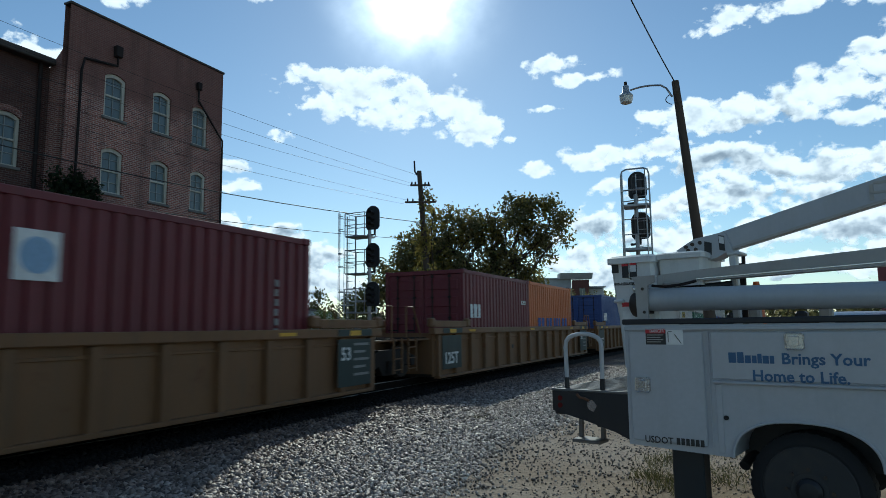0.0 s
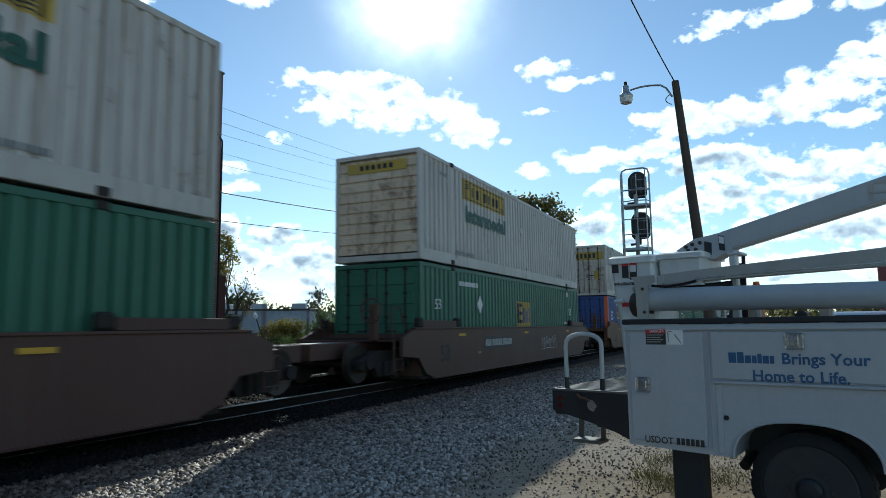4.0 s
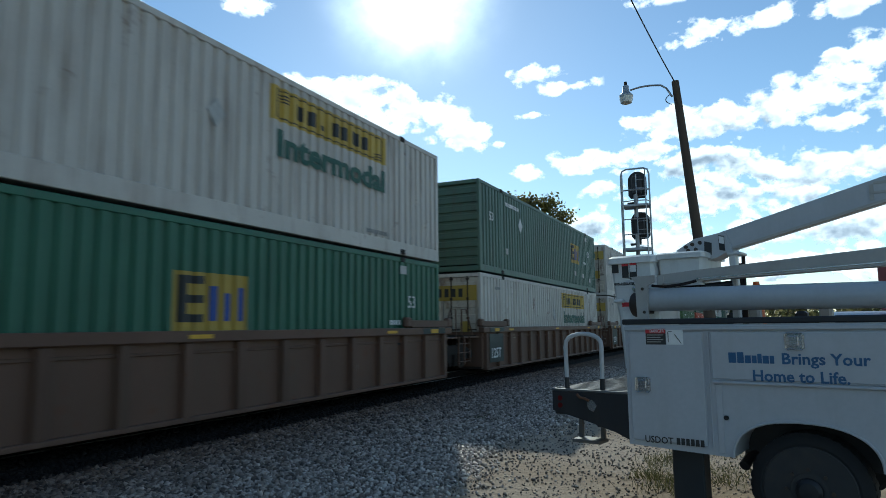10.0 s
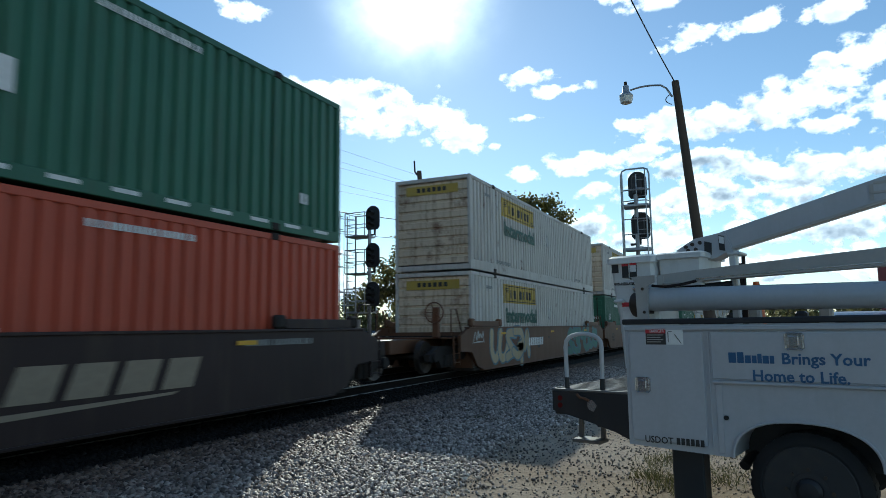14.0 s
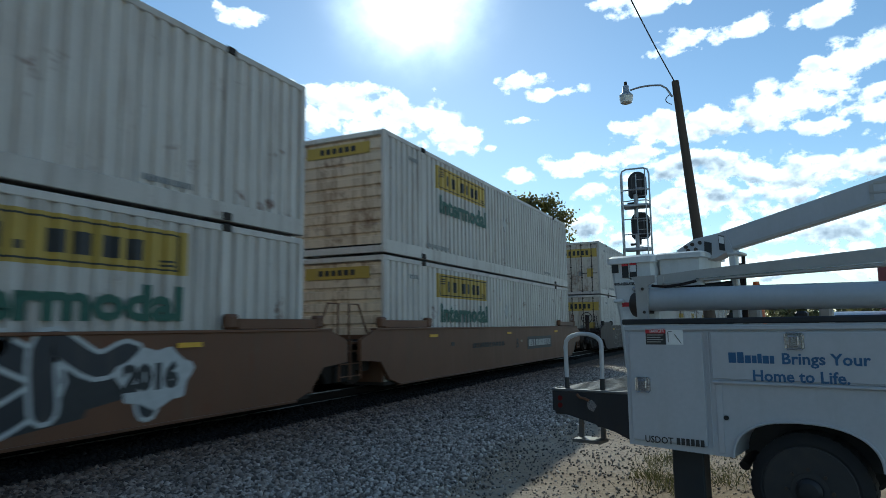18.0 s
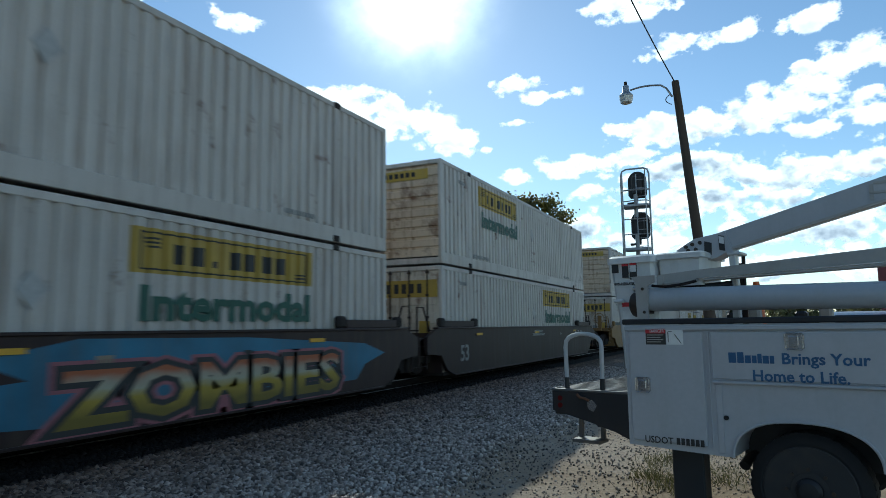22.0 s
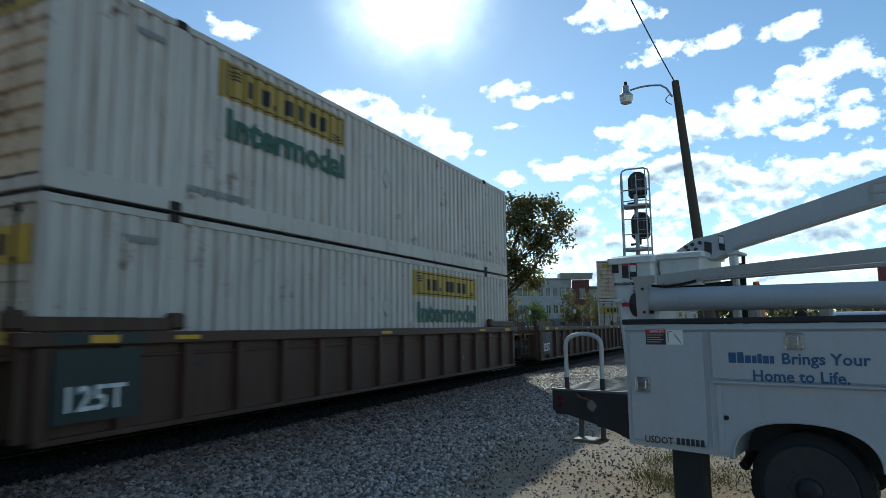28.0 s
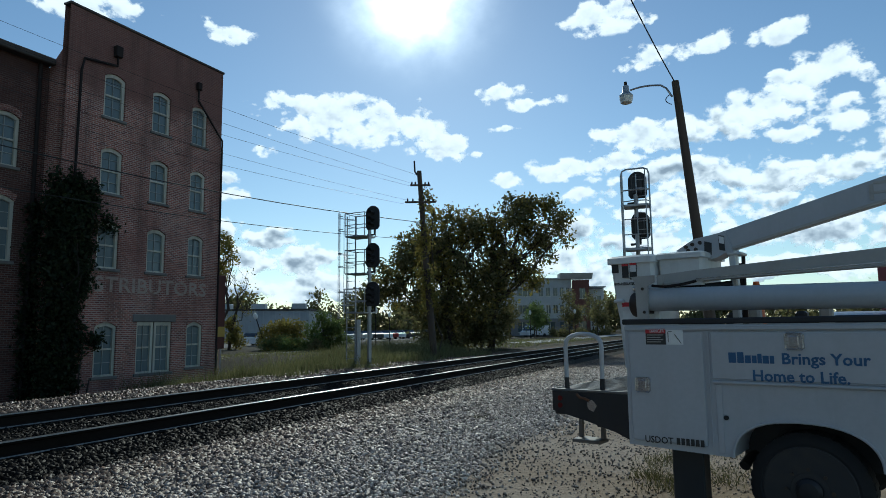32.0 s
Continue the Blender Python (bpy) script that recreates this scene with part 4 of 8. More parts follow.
def build_utility_pole():
    x, y = 32.0, 7.6
    p = thing("utility_pole", pose(0, 0, 0), "weathered wooden utility pole with two crossarms and insulators", "utility pole")
    part("pole", G().pipe([(x + 0.1, y - 0.6, -0.3), (x, y - 0.2, 5), (x - 0.1, y + 0.15, 10.3)], [0.2, 0.17, 0.13], 12), M["pole_wood"], p)
    for z, w, tilt in ((9.55, 0.62, 0.14), (8.6, 0.95, 0.16)):
        a = part("crossarm", G().add([], []).prism([(y + 0.05 - w, z - tilt - 0.06), (y + 0.05 + w, z - tilt * -0.2 - 0.1), (y + 0.05 + w, z - tilt * -0.2), (y + 0.05 - w, z - tilt + 0.04)], 0, x - 0.22, x - 0.12), M["pole_wood"], p)
        for k in (-0.85, -0.5, 0.5, 0.85):
            part("insulator", G().lathe([(0.02, 0), (0.05, 0.05), (0.05, 0.1), (0.03, 0.16), (0.0, 0.17)], 10, 2, (x - 0.17, y + 0.05 + k * w, z - tilt * (0.4 - 0.6 * k) + 0.0)), M["iron"], a)
    part("pole_bracket", G().pipe([(x - 0.1, y + 0.2, 10.0), (x - 0.1, y + 0.42, 10.3), (x - 0.1, y + 0.45, 10.9)], 0.05, 8), M["iron"], p)
    part("brace", G().cyl((x - 0.14, y + 0.1, 8.7), (x - 0.2, y - 0.3, 9.45), 0.02, n=6), M["iron"], p)

    def line(a, b, sag, r=0.012, name="overhead_wire"):
        a, b = Vector(a), Vector(b)
        pts = [a.lerp(b, k / 14) + Vector((0, 0, -sag * math.sin(k / 14 * math.pi))) for k in range(15)]
        solid(name, G().pipe(pts, r, 5), M["wire"], "thin black overhead wire sagging between pole and building", "wire", "overhead wires")
    for k, (z, zz) in enumerate(((10.1, 11.3), (9.6, 10.8), (9.5, 9.9), (8.7, 9.5), (8.5, 8.7))):
        line((x - 0.1, y + 0.3 + 0.2 * k, z), (-6, 11.5 + 0.3 * k, zz + 0.4), 0.7, 0.006)
    line((x, y + 0.2, 7.4), (-4, 12.6, 8.1), 0.9, 0.02, "overhead_cable")
    line((x, y + 0.2, 6.4), (-4, 12.8, 6.6), 0.8, 0.014)


build_utility_pole()


# ---- trees, weeds, ivy ----
def leaf_material(name, a, b_):
    m, nt, ns, ln, b = nodes_of(name)
    geo = nt.nodes.new("ShaderNodeNewGeometry")
    c = mix(nt, geo.outputs["Random Per Island"], a, b_)
    n = noise_node(nt, geo.outputs["Position"], 0.6, 3)
    c = mix(nt, 0.6, c, ramp(nt, n, [(0.3, (0.45,) * 3), (0.7, (1.15,) * 3)]), "MULTIPLY")
    ln.new(c, b.inputs["Base Color"])
    b.inputs["Roughness"].default_value = 0.6
    tl, mx = nt.nodes.new("ShaderNodeBsdfTranslucent"), nt.nodes.new("ShaderNodeMixShader")
    ln.new(c, tl.inputs["Color"])
    mx.inputs[0].default_value = 0.62
    ln.new(b.outputs[0], mx.inputs[1])
    ln.new(tl.outputs[0], mx.inputs[2])
    ln.new(mx.outputs[0], ns["Material Output"].inputs["Surface"])
    return m


M["leaf"] = leaf_material("dark_tree_leaves", (0.095, 0.105, 0.038), (0.27, 0.23, 0.1))
M["leaf_gold"] = leaf_material("yellowing_leaves", (0.16, 0.16, 0.04), (0.36, 0.28, 0.07))
M["leaf_ivy"] = leaf_material("dark_ivy_leaves", (0.022, 0.036, 0.016), (0.055, 0.075, 0.03))
M["weed"] = leaf_material("dry_green_weeds", (0.1, 0.115, 0.04), (0.25, 0.235, 0.11))
M["weed_dark"] = leaf_material("brown_green_weeds", (0.04, 0.052, 0.016), (0.17, 0.15, 0.06))
M["bush"] = leaf_material("green_bush_leaves", (0.08, 0.13, 0.035), (0.2, 0.24, 0.075))
M["bark"] = paint("dark_bark", (0.06, 0.045, 0.035), amount=0.5, rough=0.95, bump=0.8)


def leaf_cloud(blobs, count, size, seed, shell=0.5):
    """Leaves strewn through a set of blobs (x, y, z, rx, ry, rz), thickest towards their skin and in tufts."""
    rnd = np.random.RandomState(seed)
    more = []
    for q in blobs:
        more.append([*q[:3], *[0.72 * k for k in q[3:]]])
        for _ in range(6):
            d = rnd.normal(size=3)
            d /= np.linalg.norm(d)
            k = rnd.uniform(0.25, 0.5)
            more.append([*(np.array(q[:3]) + d * np.array(q[3:]) * rnd.uniform(0.6, 1.0)), *[k * a for a in q[3:]]])
    b = np.array(more, float)
    vol = (b[:, 3] * b[:, 4] * b[:, 5]) ** 0.67
    tufts = max(len(blobs) * 8, count // 26)
    pick = rnd.choice(len(b), tufts, p=vol / vol.sum())
    d = rnd.normal(size=(tufts, 3))
    d /= np.linalg.norm(d, axis=1)[:, None]
    rad = (shell + (1.05 - shell) * rnd.rand(tufts) ** 0.6) * np.where(rnd.rand(tufts) < 0.15, 1.35, 1.0)
    c = b[pick, :3] + d * b[pick, 3:] * rad[:, None]
    t = rnd.choice(tufts, count)
    p = c[t] + rnd.normal(size=(count, 3)) * size * 1.9
    a = rnd.normal(size=(count, 3))
    a /= np.linalg.norm(a, axis=1)[:, None]
    e = rnd.normal(size=(count, 3))
    e = np.cross(a, e)
    e /= np.linalg.norm(e, axis=1)[:, None]
    s = (size * (0.6 + 0.8 * rnd.rand(count)))[:, None]
    v = np.stack([p - a * s, p + e * s * 0.55, p + a * s, p - e * s * 0.55], 1).reshape(-1, 3)
    g = G()
    g.v = [tuple(q) for q in v.tolist()]
    g.f = [(4 * i, 4 * i + 1, 4 * i + 2, 4 * i + 3) for i in range(count)]
    return g


def raw_mesh(name, g, material):
    me = bpy.data.meshes.new(name)
    me.from_pydata(g.v, [], g.f)
    me.materials.append(material)
    return me


def limb(g, a, b, r0, r1, seed, n=6):
    rnd = random.Random(seed)
    a, b = Vector(a), Vector(b)
    k = (b - a).length * 0.06
    pts = [a.lerp(b, i / n) + Vector([rnd.uniform(-k, k) for _ in range(3)]) * (0 if i in (0,) else 1) for i in range(n + 1)]
    g.pipe(pts, [r0 + (r1 - r0) * i / n for i in range(n + 1)], 8)
    return pts


def build_tree(base, trunk_top, blobs, leaves, size, mat, label, seed, r=0.28, name="tree", second=None):
    t = thing(name, pose(0, 0, 0), label, "tree")
    g = G()
    pts = limb(g, base, trunk_top, r, r * 0.5, seed)
    for i, bl in enumerate(blobs):
        start = pts[2 + i % (len(pts) - 2)]
        e = Vector(bl[:3])
        q = limb(g, start, e, r * 0.38, r * 0.1, seed + i)
        rnd = random.Random(seed * 7 + i)
        for k in range(5):
            o = Vector((rnd.uniform(-1, 1) * bl[3], rnd.uniform(-1, 1) * bl[4], rnd.uniform(-0.6, 1) * bl[5]))
            limb(g, q[2 + k % 4], e + o * 0.9, r * 0.12, r * 0.03, seed + 50 + k, 4)
    part("trunk", g, M["bark"], t)
    part("crown", raw_mesh("crown", leaf_cloud(blobs, leaves, size, seed), mat), None, t)
    if second:
        part("crown", raw_mesh("crown", leaf_cloud(blobs, leaves // 3, size, seed + 9), second), None, t)
    return t


build_tree((44.6, 8.6, -0.2), (44.9, 7.6, 8.2), [(45.2, 6.6, 9.2, 1.6, 1.7, 1.6), (46.2, 4.2, 9.6, 1.2, 1.3, 1.3), (45.8, 5.0, 7.2, 1.2, 1.4, 1.3), (45.0, 7.4, 6.6, 1.6, 1.9, 1.8), (45.6, 5.9, 4.9, 1.2, 1.0, 0.9),
           (46.3, 3.4, 8.4, 0.9, 0.7, 0.8), (45.5, 6.2, 10.4, 1.1, 1.3, 0.7), (46.2, 4.4, 10.9, 0.6, 0.7, 0.6)], 6200, 0.135, M["leaf"], "tall broad tree with dark backlit leaves beside the track", 11, 0.3, second=M["leaf_gold"])
build_tree((43.2, 11.4, -0.2), (43.4, 11.0, 7.5), [(43.2, 11.6, 8.8, 1.9, 1.9, 1.7), (43.8, 9.9, 9.0, 1.6, 1.5, 1.5), (43.0, 12.8, 6.2, 2.0, 1.9, 1.9), (43.6, 10.4, 5.6, 2.0, 1.9, 2.0), (42.2, 14.5, 5.9, 1.8, 1.7, 1.6),
           (43.5, 9.4, 3.0, 2.0, 1.7, 1.8), (42.8, 12.2, 3.0, 2.2, 2.2, 1.8), (44.2, 8.5, 8.6, 1.2, 1.0, 1.4), (44.5, 8.9, 6.0, 1.6, 1.6, 1.8), (44.5, 8.2, 3.9, 1.5, 1.5, 1.5), (41.9, 15.6, 4.6, 1.5, 1.4, 1.5), (42.4, 13.9, 7.4, 1.5, 1.4, 1.2)], 17000, 0.135, M["leaf"], "dense dark tree beside the track, crown down to the ground", 12, 0.34, second=M["leaf_gold"])
build_tree((43.9, 9.2, -0.2), (43.9, 9.2, 3.0), [(44.3, 8.2, 1.5, 1.3, 1.2, 1.6), (43.6, 10.2, 1.2, 1.6, 1.6, 1.4), (43.0, 12.4, 1.2, 1.6, 1.9, 1.4)], 6000, 0.15, M["leaf"], "dark undergrowth and saplings below the trees", 13, 0.1, "bush")
build_tree((32.4, 7.0, -0.2), (32.2, 7.4, 8.0), [(32.1, 7.5, 4.0, 0.45, 0.5, 1.6), (32.0, 7.6, 6.6, 0.4, 0.45, 1.5), (32.0, 7.4, 8.4, 0.25, 0.3, 0.6)], 2400, 0.09, M["leaf_gold"], "yellow-green creeper climbing the utility pole", 14, 0.04, "creeper")
build_tree((46, 35.9, -0.7), (46, 35.7, 8), [(46, 36.2, 9.2, 1.0, 1.3, 1.2), (46, 35.0, 9.3, 0.9, 1.1, 0.8), (46, 34.6, 8.0, 0.8, 0.9, 0.6), (46, 36.2, 7.2, 1.0, 1.0, 0.8)], 1700, 0.13, M["leaf_gold"], "slender tree with thin yellow-green leaves behind the brick building", 15, 0.16)
build_tree((46.3, 35.2, -0.7), (46.2, 34.3, 4.6), [(46, 32.9, 6.6, 0.9, 1.1, 0.9), (46, 31.9, 4.4, 0.9, 1.2, 0.9), (46.2, 33.6, 5.6, 1.2, 1.2, 1.2), (46, 32.6, 3.2, 0.9, 1.3, 0.7), (46, 34.6, 6.6, 0.9, 1.0, 0.9)], 140, 0.1, M["leaf_gold"], "bare-branched tree with a few remaining leaves", 16, 0.15)
build_tree((46.5, 34.5, -0.7), (46.5, 34.5, 1.5), [(46.5, 34.9, 2.0, 0.8, 0.6, 0.9), (46.5, 34.5, 0.6, 0.9, 0.8, 0.9)], 2200, 0.1, M["leaf_gold"], "yellow-green sapling by the corner of the building", 23, 0.06, "bush")
build_tree((46.5, 24.8, -0.6), (46.5, 24.8, 1.6), [(46.5, 24.8, 1.5, 1.5, 1.5, 1.4), (46.5, 25.3, 0.5, 1.5, 1.5, 1.0), (46.6, 24.0, 0.6, 1.3, 1.3, 1.0)], 9000, 0.09, M["bush"], "round fine-leaved green bush beyond the wall", 17, 0.12, "bush")
build_tree((44.6, 27.2, -0.6), (44.6, 27.2, 0.4), [(44.6, 28.4, 0.1, 1.3, 1.3, 0.7), (44.6, 26.8, 0.15, 1.3, 1.4, 0.75), (44.8, 25.6, 0.0, 1.1, 1.0, 0.6)], 5200, 0.09, M["bush"], "low shrub with glossy leaves along the wall", 18, 0.08, "bush", second=M["leaf_gold"])
build_tree((46.6, 29.3, -0.6), (46.6, 29.3, 1.2), [(46.6, 29.6, 1.3, 1.2, 1.1, 0.9), (46.6, 28.4, 1.5, 1.1, 1.0, 0.8), (46.6, 30.6, 0.8, 1.1, 1.0, 0.8), (46.6, 27.6, 0.9, 1.0, 0.9, 0.8)], 4200, 0.11, M["leaf_gold"], "yellowing shrub beyond the wall", 19, 0.08, "bush")
build_tree((43.8, 23.4, -0.5), (43.8, 23.4, 0.2), [(43.8, 23.4, 0.1, 0.5, 0.6, 0.6)], 1500, 0.08, M["leaf"], "dark spiky bush before the wall", 20, 0.05, "bush")


def build_ivy():
    t = thing("ivy", pose(0, 0, 0), "dense dark ivy covering the corner of the brick wall", "ivy")
    bl = [(x, 13.43, z, 0.36, 0.06, 0.5) for z in np.arange(-0.9, 7.2, 0.55) for x in np.arange(14.75, 16.1 - 0.12 * math.sin(z * 2.1) if z > 3.4 else 15.8 + 0.15 * math.sin(z * 2.7), 0.4)]
    bl += [(16.6, 13.4, 5.7, 0.3, 0.06, 0.16), (17.0, 13.4, 5.5, 0.2, 0.05, 0.1), (16.55, 13.42, 1.2, 0.2, 0.06, 0.5)] + [(14.6, 14.42, z, 0.3, 0.06, 0.6) for z in np.arange(-0.8, 6.2, 0.8)]
    g = G()
    for k in range(6):
        limb(g, (15.0 + 0.25 * k, 13.4, -1.1), (15.0 + 0.2 * k, 13.42, 5 + (k * 7) % 3), 0.03, 0.008, k)
    part("stem", g, M["bark"], t)
    part("foliage", raw_mesh("foliage", leaf_cloud(bl, 26000, 0.08, 21, 0.1), M["leaf_ivy"]), None, t)


build_ivy()


TUFTS = [(7.7, -7.85, 0.08), (7.05, -7.78, 0.06), (7.7, -8.42, 0.13), (8.0, -7.8, 0.07), (7.0, -8.0, 0.09), (8.57, -8.25, 0.15), (6.6, -8.0, 0.09), (10.46, -4.53, 0.05), (7.1, -8.5, 0.1)]


def build_weeds():
    rnd = np.random.RandomState(4)
    for nm, n, xr, yr, hh, label, cat in (("tall_grass", 30000, (17, 36), (4.6, 13.0), (0.35, 1.25), "tall dry grass and weeds along the far side of the track", "grass"),
                                          ("weeds", 1500, (6.2, 9.8), (-8.7, -7.25), (0.03, 0.24), "thin weeds and grass tufts in the gravel by the truck", "weeds"),
                                          ("grass", 9000, (30, 80), (7, 26), (0.1, 0.3), "rough lawn grass beyond the track", "grass")):
        g = G()
        k = 0
        while k < n:
            x, y = rnd.uniform(*xr), rnd.uniform(*yr)
            if nm == "tall_grass" and noise.noise((x * 0.35, y * 0.5, 3.0)) + 0.1 + 0.35 * smooth(4.6, 8.0, y) < 0.15:
                k += 1
                continue
            if nm == "weeds":
                tx, ty, tr = TUFTS[k % len(TUFTS)]
                x, y = tx + rnd.normal() * tr * 1.5, ty + rnd.normal() * tr * 1.5
            z = ground_z(x, y) - 0.02
            h = rnd.uniform(*hh) * (0.45 + 0.55 * smooth(4.6, 8.5, y) if nm == "tall_grass" else 1) * (0.7 + 0.6 * noise.noise((x * 0.8, y * 0.8, 0.0)))
            a = rnd.rand() * 6.283
            w = 0.0035 if nm == "weeds" else (0.011 if nm == "tall_grass" else 0.03)
            dx, dy = math.cos(a) * w, math.sin(a) * w
            lean = 0.6 if nm == "weeds" else 0.35
            bx, by = rnd.normal() * h * lean, rnd.normal() * h * lean
            g.add([(x - dx, y - dy, z), (x + dx, y + dy, z), (x + bx * 0.4 + dx * 0.7, y + by * 0.4 + dy * 0.7, z + h * 0.6), (x + bx * 0.4 - dx * 0.7, y + by * 0.4 - dy * 0.7, z + h * 0.6), (x + bx, y + by, z + h)], [(0, 1, 2, 3), (3, 2, 4)])
            k += 1
        ob = new(nm, raw_mesh(nm, g, M["weed_dark"] if nm == "weeds" else M["weed"]))
        tagged(ob, label, cat, kind="stuff")


build_weeds()


# ---- the service truck ----
M["truck_white"] = paint("white_truck_paint", (0.46, 0.47, 0.49), dirt=(0.3, 0.28, 0.26), amount=0.25, rough=0.32, vary=0.02, bump=0.04)
M["fibre"] = paint("white_fibreglass", (0.7, 0.7, 0.68), dirt=(0.35, 0.3, 0.24), amount=0.45, rough=0.45, vary=0.03)
M["boom_grey"] = paint("grey_boom_paint", (0.42, 0.4, 0.37), dirt=(0.25, 0.18, 0.12), amount=0.5, rough=0.5, vary=0.03, streak=False)
M["rubber"] = paint("black_rubber", (0.014, 0.014, 0.015), dirt=(0.04, 0.036, 0.03), amount=0.35, rough=0.85, streak=False)
M["black_steel"] = paint("black_painted_steel", (0.016, 0.017, 0.02), dirt=(0.06, 0.05, 0.04), amount=0.35, rough=0.5)
M["tread_plate"] = paint("worn_tread_plate", (0.2, 0.2, 0.2), amount=0.5, rough=0.45, metal=0.6, streak=False)
M["truck_blue"] = plain("blue_lettering", (0.04, 0.115, 0.24), 0.4)
M["chrome"] = plain("brushed_metal", (0.6, 0.6, 0.62), 0.25, 0.9)
M["rim_paint"] = paint("grimy_grey_rim", (0.03, 0.03, 0.031), amount=0.4, rough=0.6, streak=False)
M["leg_paint"] = paint("dark_blue_black_steel", (0.012, 0.018, 0.024), amount=0.3, rough=0.5)
M["red_lens"] = plain("red_lamp_lens", (0.12, 0.012, 0.012), 0.25)
M["cone_orange"] = plain("orange_plastic", (0.75, 0.16, 0.03), 0.5)
TRUCK = pose(5.497, -7.885, 0, 0, 0, -103.22)


def build_truck():
    t = thing("service_truck", TRUCK, "white utility service truck with side lockers, aerial bucket and boom", "truck")

    def put(name, g, mat, label="", parent=None):
        return part(name, g, M[mat], parent or t, label)
    arc = [(1.25 - 0.46 * math.copysign(abs(math.cos(a)) ** 0.85, math.cos(a)), 0.58 + 0.285 * max(math.sin(a), 0.0) ** 0.85) for a in [math.pi * k / 26 for k in range(27)]]
    prof = [(0, 0.6), (0.7, 0.58)] + arc + [(2.9, 0.58), (2.9, 1.545), (0, 1.545)]
    body = put("locker_body", G().prism(prof, 1, 0.0, 0.42), "truck_white")
    put("arch_lip", G().pipe([(a, -0.004, b) for a, b in arc], 0.011, 6), "truck_white", "", body)
    put("locker_body", G().prism(prof, 1, 1.78, 2.2), "truck_white")
    put("bed_floor", G().box(0.0, 2.9, 0.42, 1.78, 0.9, 0.96), "black_steel")
    put("headboard", G().box(2.8, 2.88, 0.42, 1.78, 0.96, 1.545), "truck_white")
    for y0, y1 in ((-0.012, 0.43), (1.77, 2.212)):
        put("top_rail", G().cbox(-0.02, 2.92, y0, y1, 1.548, 1.592, 0.008), "black_steel", "black rubber-edged top rail")
    put("drip_rail", G().cbox(0.0, 2.9, -0.02, -0.002, 1.5, 1.535, 0.006), "truck_white")
    door = put("locker_door", G().cbox(0.03, 0.62, -0.016, 0.0, 0.635, 1.49, 0.012), "truck_white", "tall locker door")
    flap = put("locker_door", G().cbox(0.67, 2.3, -0.016, 0.0, 1.135, 1.49, 0.012), "truck_white", "long drop-down locker door")
    put("hinge", G().cyl((0.68, -0.018, 1.118), (2.3, -0.018, 1.118), 0.012, n=8), "truck_white", "", flap)
    put("hinge", G().cyl((0.655, -0.012, 0.64), (0.655, -0.012, 1.49), 0.005, n=8), "truck_white", "", door)
    low = put("side_panel", G().cbox(0.69, 0.735, -0.008, 0.0, 0.6, 1.1, 0.003), "truck_white")
    put("fuel_cap", G().cyl((0.755, -0.014, 0.86), (0.755, 0.0, 0.86), 0.017, n=12), "rubber")
    for x, z, p in ((0.14, 1.075, door), (1.245, 1.42, flap)):
        pl = put("latch_plate", G().cbox(x - 0.062, x + 0.062, -0.026, -0.016, z - 0.06, z + 0.06, 0.014), "chrome", "chrome paddle latch", p)
        put("latch_paddle", G().cbox(x - 0.042, x + 0.03, -0.036, -0.026, z - 0.035, z + 0.04, 0.008), "chrome", "", pl)
        put("lock", G().cyl((x + 0.044, -0.034, z), (x + 0.044, -0.026, z), 0.012, n=10), "chrome", "", pl)

    def words(body_, size, x, z, mat, parent, width=None, y=-0.0185, bold=0.0):
        me = text_mesh(body_, size, M[mat], 0.002, "lettering", bold)
        o = part("lettering", me, None, parent, "", Matrix.Translation((x, y, z)) @ pose(0, 0, 0, 90))
        if width:
            k = width / max(v.co.x for v in me.vertices)
            o.scale = (k, 1, 1)
        return o
    for k, (w, h) in enumerate(((0.052, 0.075), (0.045, 0.078), (0.04, 0.055), (0.03, 0.055), (0.028, 0.068), (0.04, 0.055), (0.028, 0.055))):
        x = 0.8 + sum((0.06, 0.053, 0.048, 0.037, 0.034, 0.047, 0.034)[:k])
        put("lettering_bar", G().box(x, x + w, -0.0195, -0.017, 1.262, 1.262 + h), "truck_blue", "", flap)
    words("Brings Your", 0.108, 1.152, 1.262, "truck_blue", flap, 0.535, bold=0.0026)
    words("Home to Life.", 0.108, 0.955, 1.139, "truck_blue", flap, 0.605, bold=0.0026)
    words("USDOT", 0.072, 0.135, 0.632, "ink_black", door, 0.225, bold=0.001)
    for k in range(6):
        put("lettering_bar", G().box(0.385 + k * 0.036, 0.411 + k * 0.036, -0.0195, -0.017, 0.634, 0.684), "ink_black", "", door)
    st = put("warning_sticker", G().box(0.18, 0.34, -0.0185, -0.016, 1.39, 1.515), "ink_black", "black and red danger sticker", door)
    put("sticker_head", G().box(0.18, 0.34, -0.02, -0.0186, 1.478, 1.515), "ink_red", "", st)
    words("DANGER", 0.034, 0.215, 1.485, "ink_white", st, 0.115, -0.0225)
    for k in range(4):
        put("lettering_bar", G().box(0.19, 0.32 - 0.02 * (k % 2), -0.02, -0.0186, 1.462 - k * 0.018, 1.468 - k * 0.018), "boom_grey", "", st)
    s2 = put("diagram_sticker", G().box(0.345, 0.475, -0.0185, -0.016, 1.39, 1.51), "ink_white", "white sticker with a line drawing", door)
    for a, b in (((0.36, 1.49), (0.36, 1.41)), ((0.36, 1.49), (0.39, 1.49)), ((0.41, 1.47), (0.46, 1.4))):
        put("drawn_line", G().pipe([(a[0], -0.019, a[1]), (b[0], -0.019, b[1])], 0.003, 5), "ink_black", "", s2)

